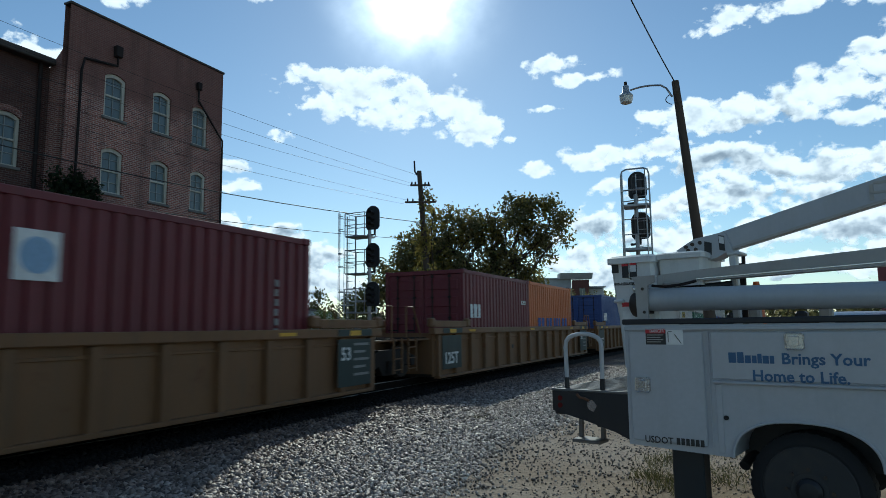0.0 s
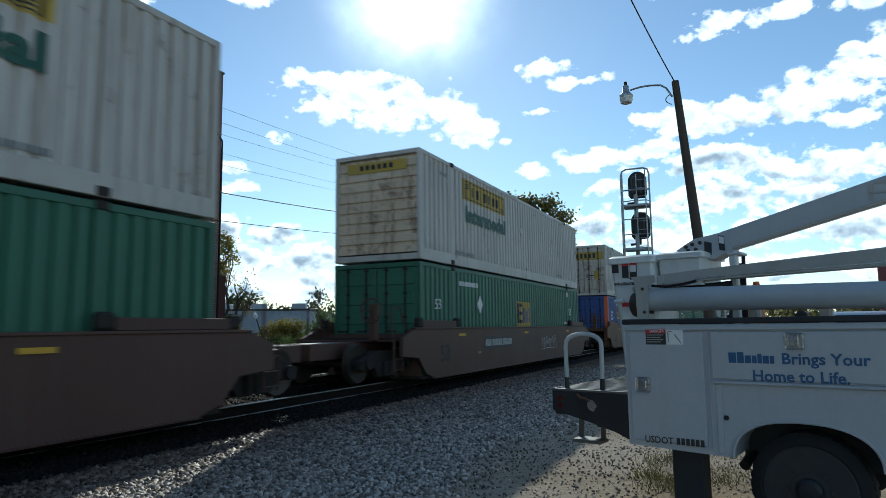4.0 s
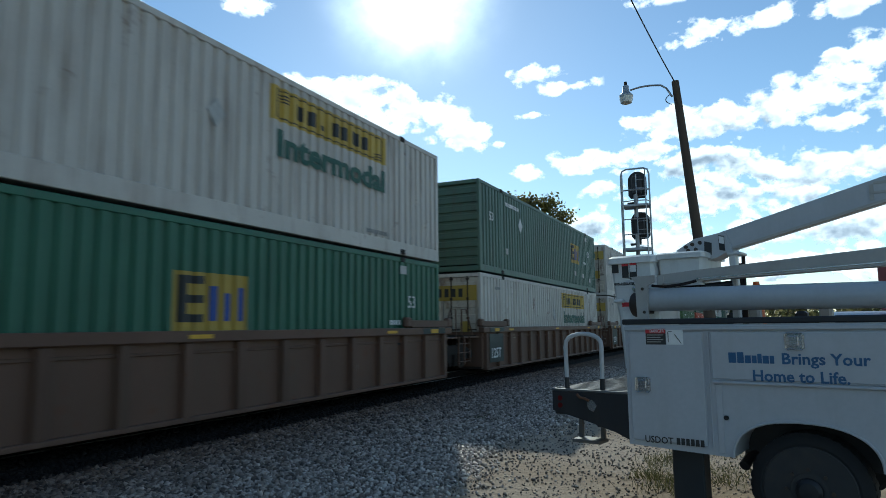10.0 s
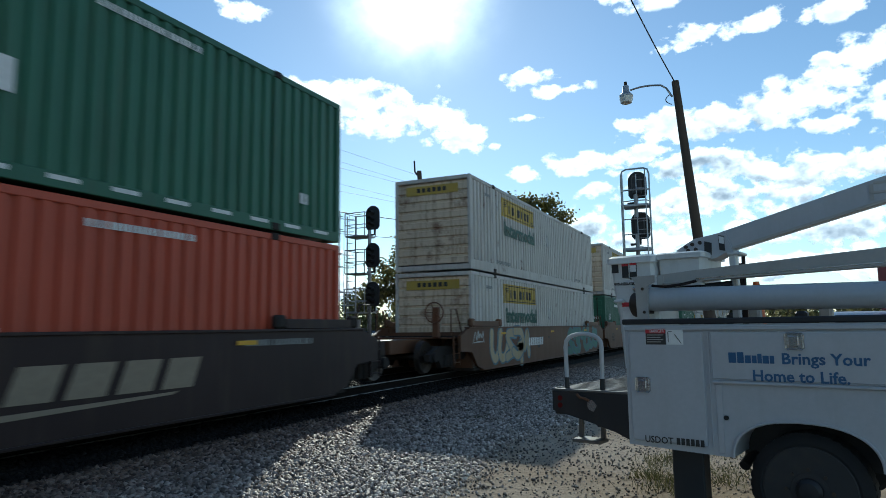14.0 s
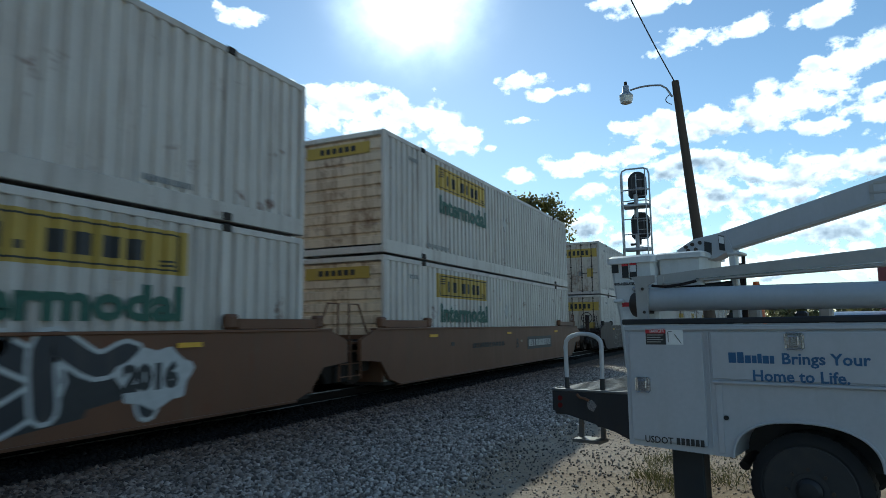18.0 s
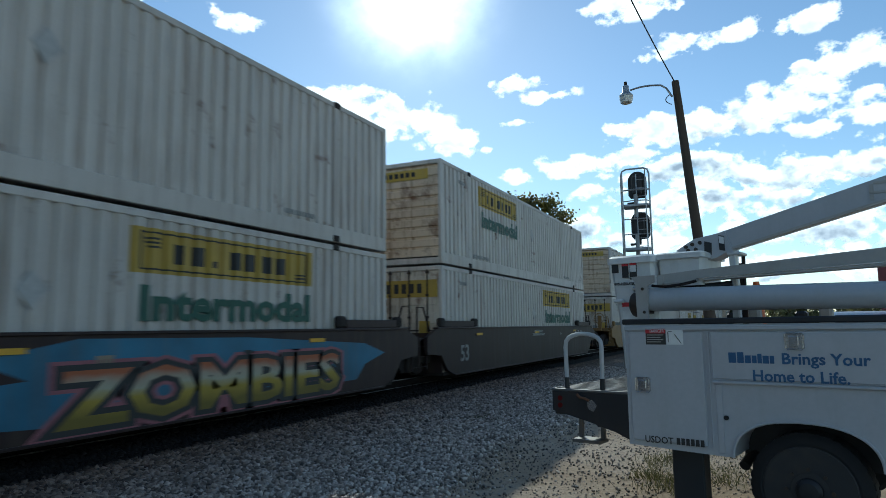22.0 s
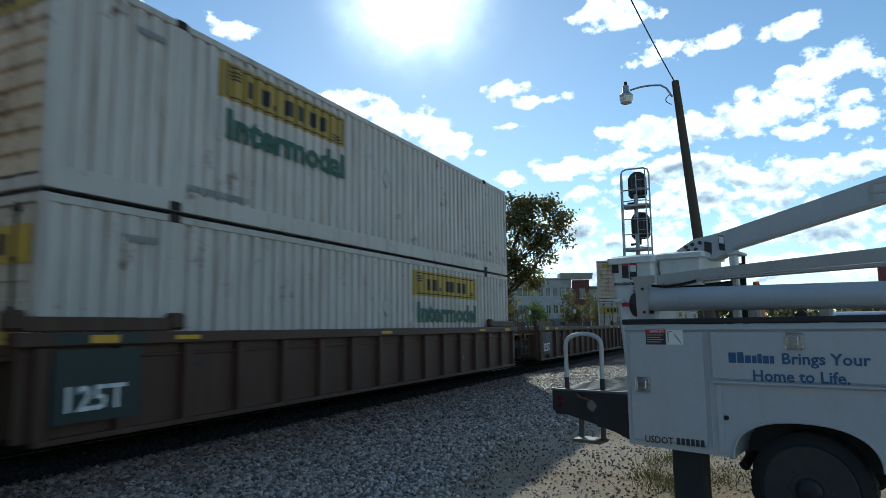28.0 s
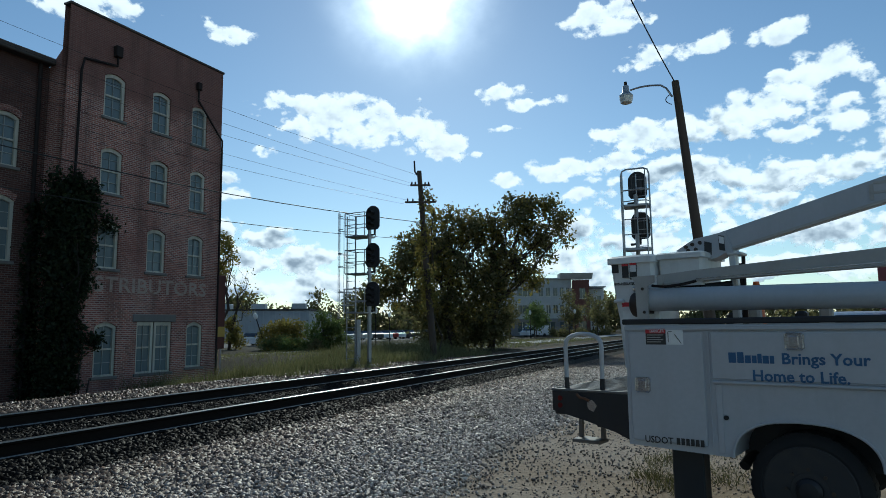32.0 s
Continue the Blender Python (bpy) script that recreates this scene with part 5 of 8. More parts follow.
    # rear shelf, rails and step
    put("shelf_deck", G().cbox(-0.7, 0.0, 0.0, 2.2, 0.985, 1.005, 0.004), "tread_plate", "worn tread plate deck")
    for k in range(22):
        put("tread_rib", G().box(-0.68, -0.01, 0.06 + k * 0.097, 0.075 + k * 0.097, 1.0055, 1.011), "tread_plate")
    sk = [(-0.69, 0.984), (0.0, 0.984), (0.0, 0.63), (-0.12, 0.68), (-0.36, 0.745), (-0.69, 0.82)]
    skirt = put("skirt", G().prism(sk, 1, 0.0, 0.05), "black_steel", "black steel rear skirt")
    put("skirt", G().prism(sk, 1, 2.15, 2.2), "black_steel")
    put("rear_beam", G().cbox(-0.7, -0.6, 0.05, 2.15, 0.78, 0.984, 0.01), "black_steel")
    for z in (0.925, 0.865):
        put("tail_lamp", G().cyl((-0.615, -0.006, z), (-0.615, 0.0, z), 0.022, n=12), "red_lens", "red tail lamp", skirt)
    put("hook_plate", G().prism([(-0.36, 0.9), (-0.31, 0.93), (-0.27, 0.88), (-0.3, 0.83), (-0.35, 0.85)], 1, -0.012, -0.002), "chrome", "worn metal hook plate", skirt)
    put("chain", G().pipe([(-0.45, -0.006, 0.965), (-0.42, -0.012, 0.94), (-0.38, -0.01, 0.935), (-0.34, -0.012, 0.92)], 0.012, 6), "orange_car", "rusty chain", skirt)
    hoop = [(-0.575, 0.06, 1.09), (-0.58, 0.06, 1.36)] + [(-0.41 - 0.17 * math.cos(a), 0.06, 1.36 + 0.115 * math.sin(a) ** 0.7) for a in [math.pi * k / 10 for k in range(1, 10)]] + [(-0.24, 0.06, 1.36), (-0.245, 0.06, 1.09)]
    rail = put("grab_rail", G().pipe(hoop, 0.019, 10), "truck_white", "white bent tube grab rail")
    for x in (-0.575, -0.245):
        put("rail_foot", G().cyl((x, 0.06, 1.005), (x, 0.06, 1.1), 0.021, n=10), "black_steel", "", rail)
    st = put("step", G().box(-0.6, -0.565, 0.3, 0.33, 0.55, 0.82).box(-0.39, -0.355, 0.3, 0.33, 0.55, 0.82).cbox(-0.61, -0.345, 0.18, 0.36, 0.53, 0.56, 0.006), "tread_plate", "grey steel folding step")

    # running gear
    put("chassis_rail", G().cbox(-0.6, 2.9, 0.65, 0.75, 0.6, 0.85, 0.01), "black_steel")
    put("chassis_rail", G().cbox(-0.6, 2.9, 1.45, 1.55, 0.6, 0.85, 0.01), "black_steel")
    put("wheel_well", G().box(0.76, 1.75, 0.42, 0.46, 0.5, 0.95), "black_steel")
    for y0, s in ((0.1, 1), (2.1, -1)):
        tyre = put("tyre", G().lathe([(0.29, 0.0), (0.315, -0.012), (0.355, 0.0), (0.385, 0.03), (0.39, 0.1), (0.39, 0.15), (0.385, 0.21), (0.355, 0.24), (0.29, 0.24)], 36, 1, (0, 0, 0)), "rubber")
        tyre.matrix_basis = pose(1.25, y0, 0.39, 0, 0, 0 if s > 0 else 180)
        for k in range(36):
            a = 2 * math.pi * k / 36
            put("tread_lug", shared(("tread_lug",), lambda: G().cbox(-0.022, 0.022, 0.03, 0.21, 0.38, 0.391, 0.004), M["rubber"]), "rubber", "", tyre).matrix_basis = pose(0, 0, 0, 0, math.degrees(a), 0)
        rim = put("rim", G().lathe([(0.3, -0.008), (0.292, -0.012), (0.28, 0.01), (0.245, 0.05), (0.15, 0.02), (0.12, -0.01), (0.0, -0.015)], 28, 1), "rim_paint", "dull grey steel rim", tyre)
        put("hub", shared(("hub",), lambda: G().lathe([(0.0, -0.06), (0.06, -0.055), (0.085, -0.035), (0.09, 0.0)], 20, 1), M["black_steel"]), "black_steel", "", rim)
        for k in range(8):
            a = 2 * math.pi * k / 8
            put("wheel_nut", shared(("wheel_nut",), lambda: G().cyl((0, -0.02, 0.145), (0, 0.03, 0.145), 0.014, n=6), M["wheel"]), "wheel", "", rim).matrix_basis = pose(0, 0, 0, 0, math.degrees(a), 0)
    put("axle", G().cyl((1.25, 0.3, 0.39), (1.25, 1.9, 0.39), 0.07, n=12).lathe([(0.0, -0.2), (0.15, -0.14), (0.18, 0.0), (0.15, 0.14), (0.0, 0.2)], 14, 1, (1.25, 1.1, 0.39)), "black_steel")
    put("exhaust_pipe", G().pipe([(2.6, 0.55, 0.55), (0.95, 0.55, 0.6), (0.8, 0.4, 0.52), (0.78, 0.3, 0.47)], 0.04), "black_steel")
    put("stabiliser_leg", G().cbox(0.262, 0.51, 0.2, 0.36, 0.03, 0.7, 0.012).cbox(0.2, 0.57, 0.12, 0.44, 0.0, 0.035, 0.01), "leg_paint", "black stabiliser leg set on the ground")

    # bucket
    def ring(x0, x1, y0, y1, z, r=0.03):
        return [(x0 + r, y0, z), (x1 - r, y0, z), (x1, y0 + r, z), (x1, y1 - r, z), (x1 - r, y1, z), (x0 + r, y1, z), (x0, y1 - r, z), (x0, y0 + r, z)]

    def loft(rings):
        n = len(rings[0])
        g = G()
        g.v = [p for r in rings for p in r]
        g.f = [(i * n + k, i * n + (k + 1) % n, (i + 1) * n + (k + 1) % n, (i + 1) * n + k) for i in range(len(rings) - 1) for k in range(n)]
        g.f += [tuple(range(n))[::-1], tuple(range((len(rings) - 1) * n, len(rings) * n))]
        return g
    bk = put("bucket", loft([ring(-0.39, -0.02, 0.86, 1.4, 1.14), ring(-0.42, -0.03, 0.84, 1.42, 1.62), ring(-0.44, -0.04, 0.83, 1.44, 1.76), ring(-0.475, -0.05, 0.82, 1.46, 2.13)]), "fibre", "white fibreglass work bucket")
    put("bucket_lip", loft([ring(-0.5, -0.03, 0.79, 1.49, 2.13), ring(-0.5, -0.03, 0.79, 1.49, 2.185), ring(-0.47, -0.06, 0.82, 1.46, 2.205)]), "fibre", "", bk)
    cov = put("bucket_cover", loft([ring(-0.02, 0.36, 0.92, 1.5, 1.9), ring(-0.045, 0.375, 0.9, 1.52, 2.15)]), "fibre", "white tool tray beside the bucket")
    put("tray_lip", loft([ring(-0.07, 0.4, 0.87, 1.55, 2.15), ring(-0.07, 0.4, 0.87, 1.55, 2.195), ring(-0.04, 0.37, 0.9, 1.52, 2.21)]), "fibre", "", cov)
    for k, (x0, x1, z0, z1) in enumerate(((-0.454, -0.388, 2.045, 2.125), (-0.35, -0.288, 1.995, 2.125), (-0.272, -0.205, 1.975, 2.13))):
        q = put("sticker", G().box(x0, x1, 0.808, 0.816, z0, z1), "ink_black", "dark instruction sticker", bk)
        if k == 2:
            put("sticker_panel", G().box(x0 + 0.006, x1 - 0.006, 0.804, 0.8075, z0 + 0.07, z1 - 0.022), "ink_white", "", q)
        if k:
            put("sticker_head", G().box(x0, x1, 0.804, 0.8075, z1 - 0.02, z1), "ink_red", "", q)
    me = text_mesh("NON-INSULATED", 0.036, M["ink_black"], 0.002, "lettering", 0.0008)
    o = part("lettering", me, None, bk, "", Matrix.Translation((-0.44, 0.812, 1.925)) @ pose(0, 0, 0, 90))
    o.scale = (0.215 / max(v.co.x for v in me.vertices), 1, 1)
    put("sticker", G().box(-0.37, -0.28, 0.826, 0.832, 1.72, 1.76), "ink_red", "", bk)
    put("sticker", G().box(-0.37, -0.25, 0.831, 0.837, 1.56, 1.68), "ink_white", "", bk)
    put("bucket_step", G().cbox(-0.44, -0.34, 0.78, 0.84, 1.755, 1.79, 0.012), "fibre", "", bk)

    # booms
    tube = put("lower_boom", G().cyl((-0.1, 0.78, 1.775), (3.1, 0.78, 1.735), 0.105, 0.1, 24), "truck_white", "white round lower boom")
    put("boom_collar", G().lathe([(0.0, -0.265), (0.07, -0.255), (0.105, -0.235), (0.118, -0.21), (0.118, -0.16), (0.0, -0.16)], 24, 0, (0, 0.78, 1.735)), "wheel", "dark round end cap", tube)
    put("boom_bracket", G().prism([(-0.15, 1.6), (-0.05, 1.6), (-0.045, 1.9), (0.02, 1.93), (0.02, 1.99), (-0.2, 1.985), (-0.16, 1.94)], 1, 0.64, 0.675), "boom_grey", "pitted grey knuckle plate", tube)
    put("boom_bracket", G().prism([(-0.15, 1.6), (-0.05, 1.6), (-0.045, 1.9), (0.02, 1.93), (0.02, 1.99), (-0.2, 1.985), (-0.16, 1.94)], 1, 0.885, 0.92), "boom_grey", "", tube)
    for x, z in ((-0.09, 1.87), (-0.08, 1.66)):
        put("pin", G().cyl((x, 0.63, z), (x, 0.93, z), 0.014, n=12), "wheel", "", tube)
    put("clevis", G().cbox(-0.2, -0.15, 0.66, 0.7, 1.85, 1.9, 0.015), "chrome", "", tube)
    put("hose", G().pipe([(-0.03, 0.72, 1.9), (0.1, 0.7, 1.885), (0.25, 0.72, 1.9), (0.34, 0.8, 1.93)], 0.013, 8), "iron", "dark hydraulic hose", tube)
    arm = put("middle_boom", G().prism([(-0.21, 1.905), (0.31, 1.935), (3.1, 2.02), (3.1, 2.2), (0.316, 2.035), (-0.226, 1.993)], 1, 0.9, 1.06), "boom_grey", "square grey middle boom")
    put("boom_seam", G().prism([(0.31, 1.95), (3.1, 2.05), (3.1, 2.058), (0.31, 1.958)], 1, 0.894, 0.899), "chrome", "", arm)
    put("cylinder", G().cyl((0.0, 1.0, 1.86), (0.6, 1.0, 1.9), 0.03, n=12), "black_steel", "", arm)
    up = put("upper_boom", G().prism([(0.48, 2.2), (1.78, 2.515), (3.2, 2.86), (3.2, 3.08), (1.78, 2.72), (0.48, 2.385)], 1, 1.12, 1.28), "truck_white", "white square upper boom")
    put("boom_edge", G().prism([(0.48, 2.192), (1.78, 2.505), (3.2, 2.85), (3.2, 2.875), (1.78, 2.53), (0.48, 2.215)], 1, 1.1, 1.119), "boom_grey", "", up)
    el = put("boom_elbow", G().prism([(0.08, 2.24), (0.33, 2.125), (0.45, 2.15), (0.53, 2.19), (0.6, 2.185), (0.53, 2.385), (0.4, 2.362), (0.26, 2.342)], 1, 1.08, 1.32), "truck_white", "white elbow casting with bolts", up)
    for x, z in ((0.18, 2.27), (0.24, 2.29), (0.2, 2.235), (0.27, 2.24), (0.31, 2.3)):
        put("bolt", G().cyl((x, 1.065, z), (x, 1.08, z), 0.018, n=8), "wheel", "", el)
    put("sticker", G().prism([(0.346, 2.2), (0.41, 2.18), (0.415, 2.29), (0.35, 2.31)], 1, 1.072, 1.078), "ink_black", "", el)
    put("sticker", G().prism([(0.48, 2.22), (0.53, 2.205), (0.525, 2.345), (0.475, 2.355)], 1, 1.072, 1.078), "ink_black", "", el)
    put("sticker", G().prism([(0.484, 2.28), (0.526, 2.27), (0.523, 2.335), (0.48, 2.345)], 1, 1.066, 1.071), "ink_white", "", el)
    lg = put("logo_mark", G().box(1.66, 1.84, 1.112, 1.118, 2.58, 2.6).box(1.66, 1.69, 1.112, 1.118, 2.53, 2.66).box(1.69, 1.84, 1.112, 1.118, 2.66, 2.68), "boom_grey", "beige maker's mark", up)
    put("boom_rest", G().cbox(0.55, 0.61, 1.1, 1.2, 0.96, 2.19, 0.01).cbox(0.54, 0.66, 1.08, 1.3, 2.165, 2.19, 0.006), "fibre", "white boom rest post")
    put("pedestal", G().cyl((2.6, 1.1, 0.96), (2.6, 1.1, 1.75), 0.22, 0.2, 20), "truck_white")
    for x in (0.53, 0.555):
        put("tool_handle", G().cyl((x, 1.5, 0.97), (x + 0.02, 1.5, 2.12 + 0.07 * (x > 0.54)), 0.018, n=8), "iron", "dark tool handle standing in the bed")
    for k in range(7):
        x = 0.25 + k * 0.19
        put("hand_tool", G().cbox(x, x + 0.1, 1.3, 1.42, 0.97, 1.6 + 0.05 * (k % 3), 0.02), ("iron", "black_steel", "boom_grey")[k % 3], "tool stowed in the bed")


build_truck()


def build_cone():
    c = solid("traffic_cone", G().lathe([(0.17, 0.0), (0.17, 0.03), (0.13, 0.04), (0.03, 0.96), (0.026, 0.98), (0.0, 0.98)], 20), M["cone_orange"], "orange traffic cone standing in the truck bed", "traffic cone", m=TRUCK @ pose(0.645, 1.62, 0.965))
    return c


build_cone()


# ---- beyond the track ----
M["stucco"] = paint("pale_grey_stucco", (0.5, 0.5, 0.5), amount=0.2, rough=0.85)
M["stucco_dark"] = paint("grey_stucco_base", (0.17, 0.17, 0.18), amount=0.25, rough=0.85)
M["brick_red"] = paint("red_brick_veneer", (0.12, 0.045, 0.036), amount=0.3, rough=0.85)
M["office_glass"] = glass("office_glass", (0.05, 0.07, 0.08), 0.06)
M["metal_wall"] = paint("pale_metal_cladding", (0.4, 0.42, 0.45), amount=0.2, rough=0.6)
M["asphalt"] = paint("grey_asphalt", (0.06, 0.06, 0.06), amount=0.4, rough=0.9, streak=False)
M["car_white"] = plain("white_car_paint", (0.75, 0.76, 0.78), 0.25)
M["car_silver"] = plain("silver_car_paint", (0.45, 0.46, 0.48), 0.3, 0.5)
M["car_dark"] = plain("dark_car_paint", (0.03, 0.035, 0.045), 0.25)
M["car_red"] = plain("red_car_paint", (0.3, 0.03, 0.03), 0.25)
M["car_glass"] = glass("car_glass", (0.02, 0.025, 0.03), 0.04)


def build_office():
    ang = -66.0
    o = thing("office_building", pose(124.5, 27.0, -0.6, 0, 0, ang), "three-storey pale grey office with a red brick bay", "building")

    def put(n, g, m, l="", p=None):
        return part(n, g, M[m], p or o, l)
    L = 16.5
    holes, wins = [], []
    for z in (4.6, 8.0):
        wins += [(-6.6, -3.6, z, z + 1.6), (-2.4, -1.6, z, z + 1.6), (-1.0, -0.2, z, z + 1.6), (0.4, 1.2, z, z + 1.6), (1.7, 2.4, z, z + 1.6), (2.9, 3.5, z, z + 1.6)]
    wins += [(-6.6, -4.0, 1.0, 2.9), (-2.2, 0.6, 1.0, 2.9), (1.6, 3.4, 1.0, 2.9)]
    put("wall", wall_front(-9.2, 4.0, 3.6, 11.2, 0.0, [w for w in wins if w[2] > 3.6], 0.4), "stucco")
    put("wall", wall_front(-9.2, 4.0, 0.0, 3.6, 0.0, [w for w in wins if w[2] < 3.6], 0.4), "stucco_dark")
    put("bay", wall_front(4.0, 7.0, 0.0, 11.0, -0.8, [(5.4, 6.6, 7.4, 9.4), (5.4, 6.6, 4.2, 5.6), (5.0, 6.6, 0.6, 3.0)], 0.4), "brick_red", "red brick bay")
    put("wall", G().box(7.0, 7.3, -0.8, 8, 0, 11), "brick_red")
    put("wall", wall_front(7.3, 10.5, 0, 9.6, 1.2, [(7.8, 8.4, 6.4, 8.0), (9.2, 9.9, 6.4, 8.0), (7.8, 8.4, 3.2, 4.8), (9.2, 9.9, 3.2, 4.8)], 0.4), "stucco")
    put("wall", G().box(-9.2, -8.8, 0.4, 22, 0, 11.2), "stucco")
    put("wall", G().box(10.1, 10.5, 1.6, 22, 0, 9.6), "stucco")
    put("wall", G().box(-9.2, 10.5, 22, 22.4, 0, 9.6), "stucco")
    for w in wins + [(5.4, 6.6, 7.4, 9.4), (5.4, 6.6, 4.2, 5.6), (5.0, 6.6, 0.6, 3.0)]:
        y = 0.2 if w[1] <= 4 else -0.6
        win = put("window", G().box(w[0], w[1], y, y + 0.05, w[2], w[3]), "office_glass")
        for k in range(1, max(2, int((w[1] - w[0]) / 0.8))):
            xx = w[0] + k * (w[1] - w[0]) / max(2, int((w[1] - w[0]) / 0.8))
            put("mullion", G().box(xx - 0.04, xx + 0.04, y - 0.04, y + 0.002, w[2], w[3]), "trim", "", win)
        put("sill", G().box(w[0] - 0.1, w[1] + 0.1, y - 0.3, y - 0.002, w[2] - 0.12, w[2]), "trim", "", win)
    for w in ((7.8, 8.4, 6.4, 8.0), (9.2, 9.9, 6.4, 8.0), (7.8, 8.4, 3.2, 4.8), (9.2, 9.9, 3.2, 4.8)):
        put("window", G().box(w[0], w[1], 1.4, 1.45, w[2], w[3]), "office_glass")
    put("cornice", G().cbox(-9.6, 4.0, -0.4, 1.0, 11.2, 11.5, 0.08), "stucco")
    put("cornice", G().prism([(-1.9, 12.3), (2, 12.3), (2, 11.25), (-1.0, 11.25)], 0, 1.6, 7.9), "stucco", "wide flared roof edge")
    put("cornice", G().cbox(7.3, 10.9, 0.8, 2.0, 9.6, 9.85, 0.05), "stucco")
    put("roof", G().box(-8.8, 10.1, 0.4, 22, 9.3, 9.5), "stucco_dark")


build_office()


def build_warehouse():
    w = thing("warehouse", pose(92, 52, -0.8, 0, 0, -62), "long low grey metal warehouse with rooftop units", "building")
    part("wall", G().box(-34, -7, 0, 0.3, 0, 5.4), M["metal_wall"], w)
    part("wall", G().box(-34, -33.7, 0.3, 30, 0, 5.4), M["metal_wall"], w)
    part("wall", G().box(-7.3, -7, 0.3, 30, 0, 5.4), M["metal_wall"], w)
    for k in range(27):
        part("wall_rib", shared(("wall_rib",), lambda: G().box(-0.05, 0.05, -0.06, -0.002, 0, 5.35), M["metal_wall"]), None, w, m=pose(-33.5 + k, 0, 0))
    part("roof", G().box(-34.2, -6.8, -0.2, 30, 5.4, 5.7), M["coping"], w)
    for x in (-24, -18, -11):
        part("roof_unit", G().cbox(x, x + 2.4, 6, 8, 5.7, 6.8, 0.05), M["metal_wall"], w, "grey rooftop unit")


build_warehouse()


def build_low_wall():
    pts = [(31, 23.2), (36.8, 23.7), (44.3, 24.4), (52.8, 26.1), (66, 28.5), (90, 31)]
    w = thing("low_wall", pose(0, 0, 0), "low stained concrete wall beyond the weeds", "wall")
    for a, b in zip(pts, pts[1:]):
        d = Vector((b[0] - a[0], b[1] - a[1], 0))
        n = max(1, int(d.length / 3))
        for k in range(n):
            p = Vector((a[0], a[1], 0)) + d * (k / n)
            part("wall_panel", G().cbox(0.01, d.length / n - 0.01, -0.12, 0.12, -1.0, 0.12, 0.015), M["concrete"], w, m=Matrix.Translation((p.x, p.y, -0.35)) @ Matrix.Rotation(math.atan2(d.y, d.x), 4, "Z"))
    s = thing("wall_sign_post", pose(0, 0, 0), "rust-red panel and post at the corner of the warehouse", "post")
    part("panel", G().cbox(24.5, 25.3, 15.5, 15.6, 0.6, 4.3, 0.02), M["brick_red"], s)
    part("band", G().box(24.5, 25.3, 15.49, 15.498, 1.2, 1.7), M["ink_yellow"], s, "faded yellow band")
    part("post", G().cyl((25.2, 15.7, -1.0), (25.2, 15.7, 4.3), 0.07), M["galv"], s)
    part("post", G().cyl((24.6, 15.7, -1.0), (24.6, 15.7, 4.3), 0.07), M["galv"], s)


build_low_wall()


def build_car(m, col, label, van=False):
    c = thing("van" if van else "parked_car", m, label, "van" if van else "car", "" if van else "cars in the lot")
    if van:
        prof = [(-2.6, 0.35), (2.6, 0.35), (2.65, 0.9), (2.0, 1.15), (1.5, 1.85), (1.2, 2.0), (-2.5, 2.0), (-2.6, 1.2)]
        glass_p = [(1.95, 1.17), (1.48, 1.8), (0.9, 1.8), (0.9, 1.17)]
        w = 1.0
    else:
        prof = [(-2.2, 0.3), (2.2, 0.3), (2.25, 0.65), (1.9, 0.85), (1.0, 0.95), (0.4, 1.4), (-1.1, 1.43), (-1.75, 1.0), (-2.2, 0.95)]
        glass_p = [(0.85, 0.97), (0.35, 1.33), (-1.05, 1.36), (-1.5, 1.02)]
        w = 0.88
    part("body", G().prism(prof, 1, -w, w), M[col], c)
    for s in (-1, 1):
        part("side_window", G().prism(glass_p, 1, *sorted((s * w, s * (w + 0.01)))), M["car_glass"], c)
        for x in (-1.4, 1.4):
            part("wheel", G().cyl((x, s * (w - 0.18), 0.32), (x, s * (w + 0.012), 0.32), 0.32, n=16), M["rubber"], c)
    if not van:
        part("windscreen", G().prism([(0.96, 0.985), (0.42, 1.39), (0.43, 1.405), (1.0, 0.985)], 1, -w + 0.12, w - 0.12), M["car_glass"], c)
        part("rear_window", G().prism([(-1.14, 1.41), (-1.72, 1.03), (-1.78, 1.03), (-1.15, 1.435)], 1, -w + 0.12, w - 0.12), M["car_glass"], c)
    else:
        part("windscreen", G().prism([(1.98, 1.17), (1.52, 1.84), (1.54, 1.85), (2.03, 1.16)], 1, -w + 0.1, w - 0.1), M["car_glass"], c)
    return c


rnd = random.Random(8)
for i in range(16):
    x, y = 84 + i * 2.6 + rnd.uniform(-0.3, 0.3), 47 - i * 0.2 + rnd.uniform(-0.5, 0.5)
    build_car(pose(x, y, ground_z(x, y), 0, 0, 60 + rnd.uniform(-3, 3)), rnd.choice(["car_white", "car_silver", "car_silver", "car_dark", "car_red"]), "small car parked in the lot beyond the wall, glinting")
build_car(pose(58, 42.4, ground_z(58, 42.4), 0, 0, 20), "car_white", "white car parked on the grass beyond the wall")
build_car(pose(112, 26.6, -0.35, 0, 0, 150), "car_white", "white delivery van parked before the office", True)
build_car(pose(32.6, -12.9, 0, 0, 0, 172), "car_white", "white van parked beyond the service truck", True)
board = thing("sign_board", pose(0, 0, 0), "maroon sign board on posts beyond the lot", "sign")
part("panel", G().cbox(30, 30.12, -15.4, -13.25, 2.0, 3.75, 0.02), M["maroon"], board)
for yy in (-15.2, -13.5):
    part("post", G().cyl((30.2, yy, -0.1), (30.2, yy, 3.6), 0.06), M["iron"], board)


